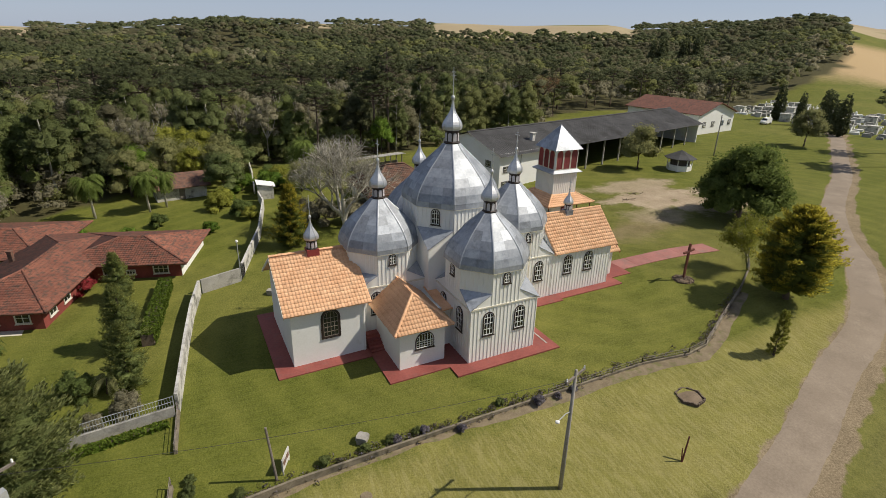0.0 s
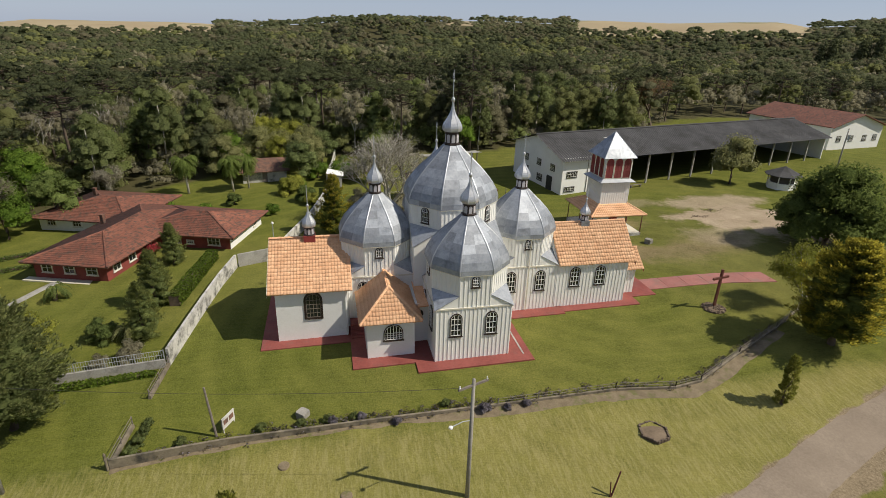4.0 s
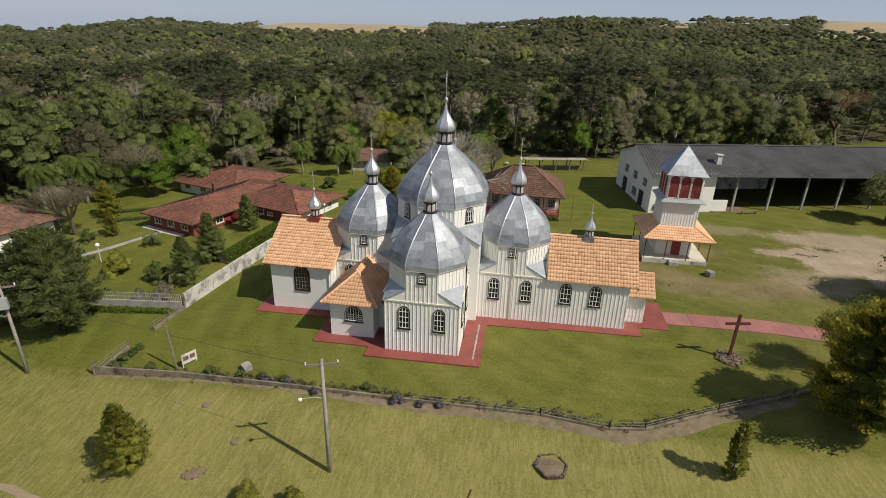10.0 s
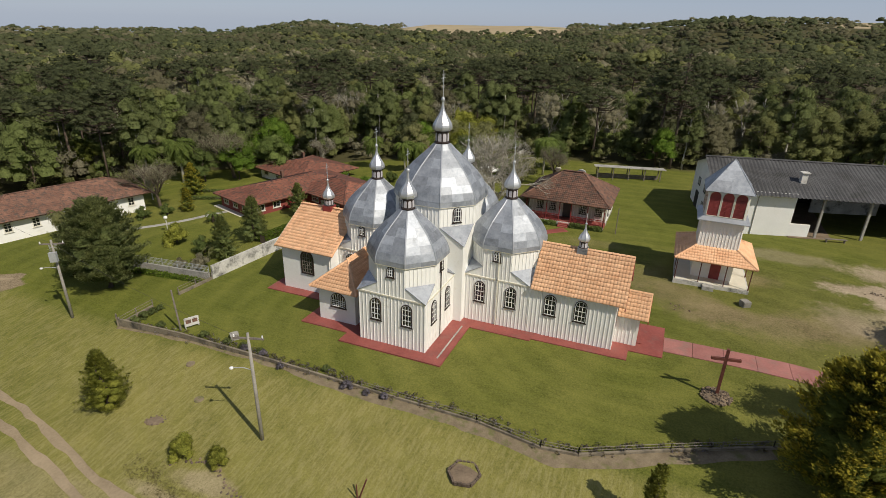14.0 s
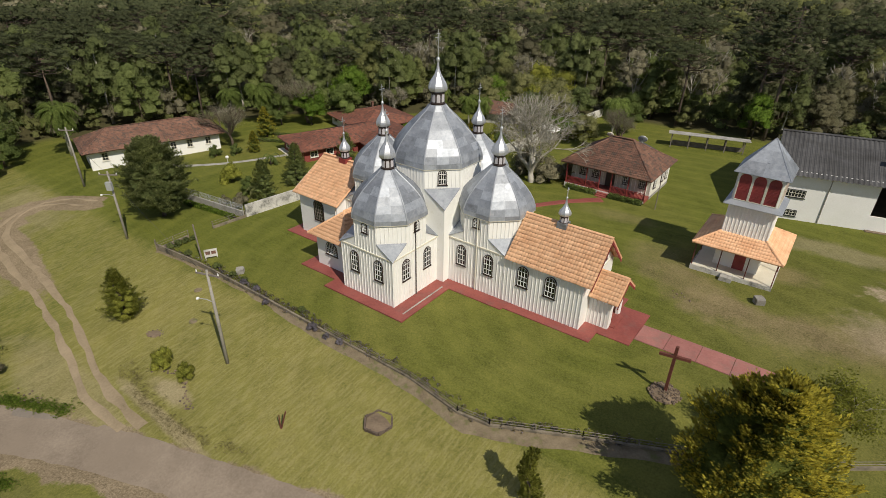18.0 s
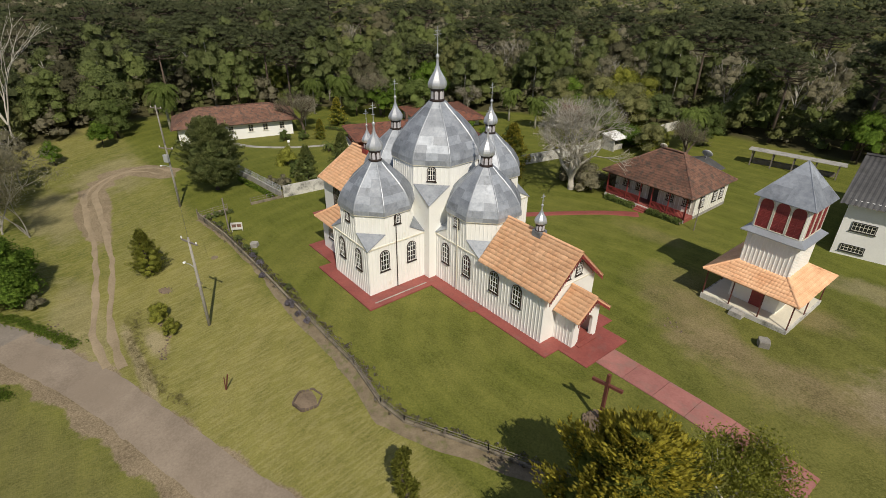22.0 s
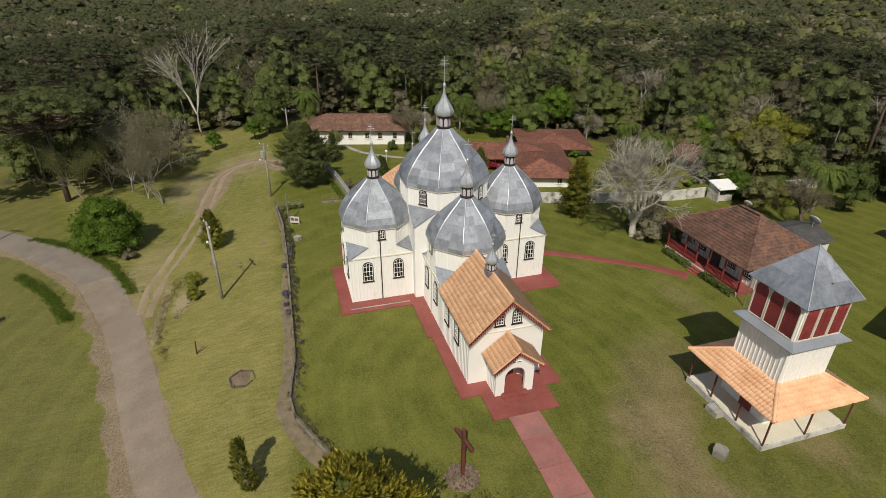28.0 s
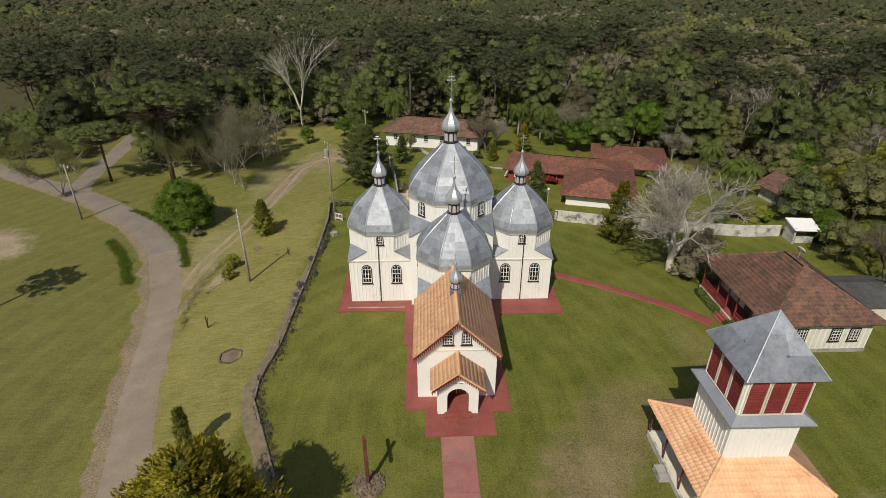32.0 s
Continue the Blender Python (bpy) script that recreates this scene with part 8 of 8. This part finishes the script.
# named trees at the wood edge
tree("araucaria", ("whorled", 3), LEAF_PINE, 19.4, 66.8, "very tall araucaria with whorls of bare upcurved arms", 1.0, 40, BARK)
tree("creeper_tree", ("broad", 31), LEAF_FRESH, 17.6, 66.0, "slim leafy tree beside the tall araucaria", 0.75, 20, stretch=1.5)
tree("skeleton_tree", ("skeleton", 1), LEAF_GREY, -78.0, -31.6, "tall bleached leafless tree at the wood edge", 1.35, 120, bark=PALEBARK)
tree("yellow_green_tree", ("broad", 9), LEAF_GARDEN, -74.0, -16.5, "pale yellow-green leafy tree", 1.5)
tree("leafy_tree", ("broad", 10), LEAF_MID, -69.5, -17.0, "round green tree near the track", 0.95)
tree("leafy_tree", ("broad", 32), LEAF_FRESH, -66.0, -20.0, "low bright green tree near the track", 0.6)
tree("leafy_tree", ("broad", 4), LEAF_FRESH, -64.0, -27.5, "small fresh green tree at the wood edge", 0.5)
for i, (x, y, s_) in enumerate(((-20.5, 62.0, 1.15), (-23.5, 64.5, 1.2), (-17.5, 63.5, 1.05))):
    tree("leafy_tree", ("broad", 33 + i), LEAF_LIME, x, y, "bright yellow-green tree at the wood edge", s_, 80 * i)
tree("leafy_tree", ("broad", 36), LEAF_OLIVE, -29.5, 63.5, "round dull olive tree at the wood edge", 1.15)
tree("willow", ("sapling", 2), LEAF_GREY, -43.8, 42.5, "grey-green feathery willow behind the parsonage", 0.85, bark=PALEBARK)
tree("leafy_tree", ("broad", 37), LEAF_FRESH, -54.2, 41.5, "fresh green round tree behind the parsonage", 1.15)
tree("red_brown_tree", ("bare", 2), LEAF_RUST, 79.5, 93.0, "rust-brown leafless tree in the field", 1.45, bark=BARK)
for i, (x, y, s) in enumerate(((-39.5, -35.5, 0.95), (-43.5, -38.5, 1.0), (-36.5, -33.0, 0.8), (-47.5, -36.0, 1.05))):
    tree("pale_trunk_tree", ("fan", 1 + i % 2), LEAF_WOODGREY, x, y, "leaning pale-trunked half-bare tree", s, 70 * i, GREYBARK)
for i, (x, y, s) in enumerate(((-34.5, -61.5, 0.75), (-40.5, -71.0, 0.85), (-46.5, -66.5, 0.7), (-41.0, -44.5, 0.8), (-46.0, -42.0, 0.9), (-52.0, -37.5, 1.0), (-50.5, -47.0, 0.9))):
    tree("pale_trunk_tree", ("fan", 3 + i % 2), LEAF_WOODOLIVE, x, y, "slender pale-trunked tree with thin olive leafage", s, 50 * i, GREYBARK)
tree("araucaria", ("umbrella", 1), LEAF_WOODDEEP, -42.0, -47.0, "broad umbrella-shaped araucaria with a bare trunk above the road", 1.08)
tree("araucaria", ("umbrella", 2), LEAF_WOODDEEP, -41.5, -57.5, "smaller umbrella-shaped araucaria beside the side road", 0.68, 80)
for i, (x, y, k) in enumerate(((-48.0, -40.5, 0.62), (-52.5, -34.0, 0.7), (-56.0, -38.5, 0.75), (-57.5, -32.5, 0.7), (-50.5, -43.5, 0.6), (-61.0, -36.0, 0.8), (-55.0, -46.0, 0.7))):
    tree("wood_edge_tree", ("greywood", 1) if i % 2 else ("woods", 1), LEAF_WOODGREY if i % 2 else LEAF_FOREST, x, y, "dusky half-bare tree beside the road bend", k, 70 * i, PALEBARK if i % 2 else BARK)
tree("araucaria", ("pine", 2), LEAF_PINE, 1.0, -49.2, "araucaria standing in the field", 0.62)
tree("flowering_shrub", ("round", 2), LEAF_RED, -31.6, 17.6, "red-flowering shrub by the parsonage wall", 0.8, category="shrub")
tree("araucaria", ("pine", 1), LEAF_PINE, 121.0, 20.5, "dark araucaria by the graveyard", 0.9)
for i, (x, y) in enumerate(((372, 330), (379, 327), (386, 331), (401, 322), (408, 325), (415, 320), (422, 322))):
    tree("eucalyptus", ("column", 1 + i % 2), LEAF_PINE, x, y, "tall dark eucalyptus on the skyline", 2.4 + 0.1 * (i % 3), 40 * i, BARK, "tall trees on the skyline")
for i, (x, y) in enumerate(((-49.5, -52.0), (-52.0, -43.5), (-53.0, -52.0))):
    tree("araucaria", ("pine", 1 + i % 2), LEAF_PINE, x, y, "dark araucaria beside the road", 0.72, 50 * i)
for i, (x, y, s) in enumerate(((-58.0, 21.0, 1.0), (-61.5, 17.0, 0.9), (-33.0, 43.5, 0.8), (-26.2, 43.5, 0.75), (-24.0, 45.0, 0.7), (-66.0, -9.0, 1.1), (-2.0, 52.0, 0.9))):
    tree("palm", ("palm", 1), LEAF_SUNNY, x, y, "shaggy feather palm at the wood edge", s * 1.15, 60 * i, PALEBARK, "palms at the wood edge", "palm")
for i, (x, y, s, lm) in enumerate(((-50.5, 26.5, 0.95, LEAF_FRESH), (-53.4, 38.5, 1.1, LEAF_FRESH), (-23.5, 57.4, 1.1, LEAF_OLIVE), (-28.8, 53.0, 1.0, LEAF_OLIVE), (-19.5, 55.5, 0.9, LEAF_LIME), (-15.5, 47.5, 0.95, LEAF_DEEP), (-47.0, 32.0, 1.0, LEAF_MID), (-15.0, 55.0, 1.1, LEAF_OLIVE), (-4.0, 45.0, 0.7, LEAF_OLIVE), (2.0, 46.0, 0.7, LEAF_GREY), (-1.5, 57.0, 0.9, LEAF_MID), (-52.0, 27.0, 0.9, LEAF_GREY), (-55.0, 23.0, 0.8, LEAF_MID), (-28.0, 55.0, 1.0, LEAF_FRESH), (-12.0, 60.0, 0.9, LEAF_DEEP), (-20.0, 60.0, 1.0, LEAF_OLIVE))):
    if lm is LEAF_GREY:
        tree("bare_tree", ("bare", 5), LEAF_BROWN, x, y, "leafless brown tree between the lawn and the wood", s * 1.1, 30 * i, PALEBARK)
    else:
        tree("leafy_tree", ("broad", 11 + i), lm, x, y, "leafy tree between the lawn and the wood", s, 30 * i)
for i, (x, y, s) in enumerate(((137.0, 40.0, 1.0), (142.5, 46.5, 1.0), (139.5, 43.0, 0.85), (160.0, 72.0, 1.1), (152.0, 60.0, 0.9), (146.0, 50.0, 1.05))):
    tree("graveyard_cypress", ("column", 1 + i % 2), LEAF_PINE, x, y, "dark columnar graveyard cypress", s * 0.95, 40 * i, BARK, "cypresses in the graveyard", "cypress")
tree("barn_tree", ("broad", 2), LEAF_OLIVE, 111.0, 33.5, "dusky grey-green tree by the graveyard", 1.2, 70)
tree("araucaria", ("pine", 2), LEAF_PINE, 105.0, 13.0, "dark araucaria by the far road", 0.95)


cot = thing("cottage", "small cottage with a brown tile roof behind the garden trees", "cottage", at(-22.0, 50.8, 8))
part("wall", Shape().box(-3.6, 3.6, -2.4, 2.4, -0.3, 2.2), OLDWALL, cot)
for s_ in (-1, 1):
    a = [(-4.2, s_ * 3.1, 2.0), (4.2, s_ * 3.1, 2.0), (4.2, 0, 3.7), (-4.2, 0, 3.7)]
    part("roof", Shape().add(a + [(x, y, z - 0.12) for x, y, z in a], [(0, 1, 2, 3) if s_ < 0 else (3, 2, 1, 0), (7, 6, 5, 4) if s_ < 0 else (4, 5, 6, 7), (0, 4, 5, 1), (0, 3, 7, 4), (1, 5, 6, 2)]), OLDTILE, cot, "brown tile roof slope")
part("door", Shape().box(-0.4, 0.4, -2.46, -2.4, 0, 1.9), WOODGREY, cot)

# graveyard
white_box = Shape().box(-0.5, 0.5, -1.0, 1.0, -0.1, 0.5, taper=0.05).box(-0.4, 0.4, 0.75, 0.95, 0.5, 1.3)
tomb_me = [white_box.mesh("tomb", WHITE), Shape().box(-0.6, 0.6, -1.1, 1.1, -0.1, 0.7, taper=0.05).box(-0.5, 0.5, -0.9, 0.9, 0.7, 0.95).mesh("tomb", CONCRETE), Shape().box(-0.9, 0.9, -1.2, 1.2, -0.1, 1.8).box(-1.0, 1.0, -1.3, 1.3, 1.8, 2.0).mesh("tomb", OLDWALL)]
rr_ = random.Random(3)
for i in range(15):
    for j in range(20):
        x, y = 143 + 4.4 * i + 2.0 * j, 33 + 4.4 * j + 1.6 * i
        if rr_.random() < 0.93 and y < forest_edge(x) - 3:
            o = part("tomb", tomb_me[0 if (k := rr_.random()) < 0.5 else 1 if k < 0.85 else 2], None, m=at(x + rr_.uniform(-0.5, 0.5), y + rr_.uniform(-0.5, 0.5), 20 + rr_.uniform(-4, 4)) @ Matrix.Scale(rr_.uniform(0.7, 1.3), 4))
            tagged(o, "pale stone tomb in the graveyard", "tomb", "tombs in the graveyard")
van = thing("van", "small white van parked by the graveyard", "van", at(143.0, 64.5, 190))
part("body", Shape().loft([[(x, y, z) for x, z in ((-2.1, 0.4), (2.1, 0.4), (2.15, 1.0), (1.5, 1.15), (1.0, 1.9), (-2.0, 1.95), (-2.15, 1.2))] for y in (-0.85, 0.85)], closed=True), WHITE, van)
for sx in (-1.35, 1.35):
    for sy in (-0.8, 0.8):
        part("wheel", Shape().lathe([(0.05, -0.1), (0.34, -0.1), (0.34, 0.1), (0.05, 0.1)], 12, m=pose(sx, sy, 0.34, 90)), IRON, van)
part("windscreen", Shape().add([(1.46, -0.75, 1.2), (1.46, 0.75, 1.2), (1.06, 0.7, 1.84), (1.06, -0.7, 1.84)], [(0, 1, 2, 3)]), GLASS_DARK, van)

# the far woods, one object for each kind of crown
def woods(name, label, places, models, mat, rng, s0, s1, limbs=None):
    blocks, wood = [], []
    pick = rng.integers(0, len(models), len(places))
    for m_i, (V, F, N) in enumerate(models):
        pl = places[pick == m_i]
        if not len(pl):
            continue
        n = len(pl)
        a, s = rng.uniform(0, 2 * math.pi, n), rng.uniform(s0, s1, n)
        s = s * np.array([1 + 0.28 * noise.noise((x / 30, y / 30, 8.1)) for x, y in pl])
        ca, sa = np.cos(a)[:, None], np.sin(a)[:, None]
        z0 = ground_z(pl[:, 0], pl[:, 1])[:, None]

        def spread(v):
            return np.stack([(v[:, 0] * ca - v[:, 1] * sa) * s[:, None] + pl[:, 0, None], (v[:, 0] * sa + v[:, 1] * ca) * s[:, None] + pl[:, 1, None], v[:, 2] * s[:, None] + z0], axis=-1).reshape(-1, 3)

        nf = N.reshape(-1, 3)
        turned = np.stack([nf[:, 0] * ca - nf[:, 1] * sa, nf[:, 0] * sa + nf[:, 1] * ca, np.repeat(nf[None, :, 2], n, axis=0)], axis=-1)
        faces = (F[None] + (np.arange(n) * len(V))[:, None, None]).reshape(-1, 4)
        blocks.append((spread(V), faces, turned.reshape(-1, 4, 3)))
        if limbs:
            v = np.array(limbs[m_i].v)
            f = np.array([q for q in limbs[m_i].f if len(q) == 4])
            wood.append((spread(v), (f[None] + (np.arange(n) * len(v))[:, None, None]).reshape(-1, 4), np.zeros((n * len(f), 4, 3))))
    if limbs:
        tagged(part("limbs_" + name, block_mesh("limbs_" + name, join_blocks(wood), BARK), None), "grey trunks and arms under the " + label, "woods", kind="stuff")
    return tagged(part(name, block_mesh(name, join_blocks(blocks), mat), None), label, "woods", kind="stuff")


rng = np.random.default_rng(77)
mid_models = [canopy(rng, 4.9, 11.5 + 0.9 * k, 17, 30, 0.27, 0.20, 0.75, 6, 2, 0.74, 0.55, (0.28, 0.46)) for k in range(4)]
mid_twigs = [canopy(rng, 4.8, 10.5 + 0.9 * k, 18, 28, 0.36, 0.30, 0.8, 5, 2, 0.62, 0.14, (0.22, 0.36)) for k in range(3)]
mid_pine = [umbrella(rng, 5.4, 14.0 + k, 34, 9, 0.36, 0.26, 5, 2, True, 0.24) for k in range(3)]
far_models = [canopy(rng, 5.8, 11.5 + 0.8 * k, 10, 14, 0.44, 0.25, 0.75, 6, 2, 0.78, 0.55, (0.30, 0.48)) for k in range(4)]
far_pine = [umbrella(rng, 6.2, 14.0 + k, 15, 4, 0.6, 0.26, 5, 2, False, 0.30) for k in range(3)]
back_models = [canopy(rng, 10.0, 12.0 + k, 8, 7, 0.7, 0.25, 0.5, 6, 2, 0.9, 0.6, (0.28, 0.42)) for k in range(4)]
horizon_models = [canopy(rng, 20.0, 14.0 + k, 8, 5, 1.2, 0.2, 0.4, 6, 2, 0.9, 0.6, (0.24, 0.38)) for k in range(3)]


def patches(p, rng, size=42.0, share=0.62):
    """Even values from 0 to 1 that run together in patches, so that kinds of tree stand in groups."""
    v = np.array([noise.noise((x / size, y / size, 3.7)) for x, y in p])
    v = share * v / (np.std(v) + 1e-6) + (1 - share) * rng.normal(0, 1, len(p))
    return (np.argsort(np.argsort(v)) + 0.5) / max(1, len(p))


def open_north(p):
    return p[:, 1] > -0.45 * p[:, 0]


bushes = [canopy(rng, 2.3, 3.4 + 0.6 * k, 9, 24, 0.19, 0.0, 0.85, 5, 2, 0.66) for k in range(3)]
und = scatter(40, 140, 4.4, rng)
sel = patches(und, rng, 14)
woods("undergrowth", "dark green undergrowth filling the wood edge", und[sel < 0.36], bushes, LEAF_WOODGREEN, rng, 0.6, 1.7)
woods("undergrowth_olive", "olive undergrowth filling the wood edge", und[(sel >= 0.36) & (sel < 0.72)], bushes, LEAF_WOODOLIVE, rng, 0.6, 1.7)
woods("brushwood", "grey-brown brushwood at the wood edge", und[sel >= 0.72], bushes, LEAF_WOODGREY, rng, 0.6, 1.5)
mid = scatter(118, 235, 8.2, rng)
sel, north = patches(mid, rng), open_north(mid)
woods("woods_middle", "mixed brown and green woodland canopy", mid[(sel < 0.45) & ~north], mid_models, LEAF_FOREST, rng, 0.7, 1.15)
woods("woods_north", "mixed canopy of the northern woodland, haze put into its colour", mid[(sel < 0.32) & north], mid_models, LEAF_HAZED, rng, 0.7, 1.15)
woods("woods_olive", "pale olive crowns of the northern woodland", mid[(sel >= 0.32) & (sel < 0.52) & north], mid_models, LEAF_WOODOLIVE, rng, 0.65, 1.1)
pines = (sel >= 0.45) & (sel < 0.78) & ~north | (sel >= 0.52) & (sel < 0.70) & north
woods("woods_pines", "dark araucaria crowns over the woodland", mid[pines], [b for _, b in mid_pine], LEAF_PINE, rng, 0.8, 1.15, [t for t, _ in mid_pine])
woods("woods_grey", "grey leafless crowns in the woodland", mid[(sel >= 0.78) & ~north | (sel >= 0.70) & north], mid_twigs, LEAF_WOODGREY, rng, 0.7, 1.0)
far = scatter(235, 520, 12.0, rng)
sel, north = patches(far, rng), open_north(far)
woods("woods_far", "far mixed woodland canopy", far[(sel < 0.45) & ~north], far_models, LEAF_FOREST, rng, 0.75, 1.2)
woods("woods_far_north", "far woodland canopy with haze put into its colour", far[(sel < 0.42) & north], far_models, LEAF_HAZED, rng, 0.75, 1.2)
woods("woods_far_olive", "far pale olive woodland", far[(sel >= 0.42) & (sel < 0.62) & north], far_models, LEAF_WOODOLIVE, rng, 0.7, 1.2)
woods("woods_far_grey", "far grey leafless woodland", far[(sel >= 0.45) & (sel < 0.65) & ~north | (sel >= 0.62) & (sel < 0.80) & north], far_models, LEAF_WOODGREY, rng, 0.65, 1.0)
woods("woods_far_pines", "far dark araucaria crowns", far[(sel >= 0.65) & ~north | (sel >= 0.80) & north], [b for _, b in far_pine], LEAF_PINE, rng, 0.8, 1.2)
back_w = scatter(520, 960, 20.0, rng)
sel = patches(back_w, rng, 90)
woods("woods_back", "distant mixed woodland canopy", back_w[sel < 0.45], back_models, LEAF_HAZED, rng, 0.75, 1.25)
woods("woods_back_pines", "distant dark pine canopy", back_w[(sel >= 0.45) & (sel < 0.78)], back_models, LEAF_PINE, rng, 0.8, 1.3)
woods("woods_back_olive", "distant olive woodland canopy", back_w[sel >= 0.78], back_models, LEAF_WOODOLIVE, rng, 0.7, 1.1)
hor = scatter(960, 1700, 42, rng)
sel = patches(hor, rng, 160)
woods("woods_horizon", "wooded hills on the skyline", hor[sel < 0.55], horizon_models, LEAF_PINE, rng, 0.7, 1.1)
woods("woods_horizon_olive", "olive woods on the skyline hills", hor[sel >= 0.55], horizon_models, LEAF_HAZED, rng, 0.7, 1.1)
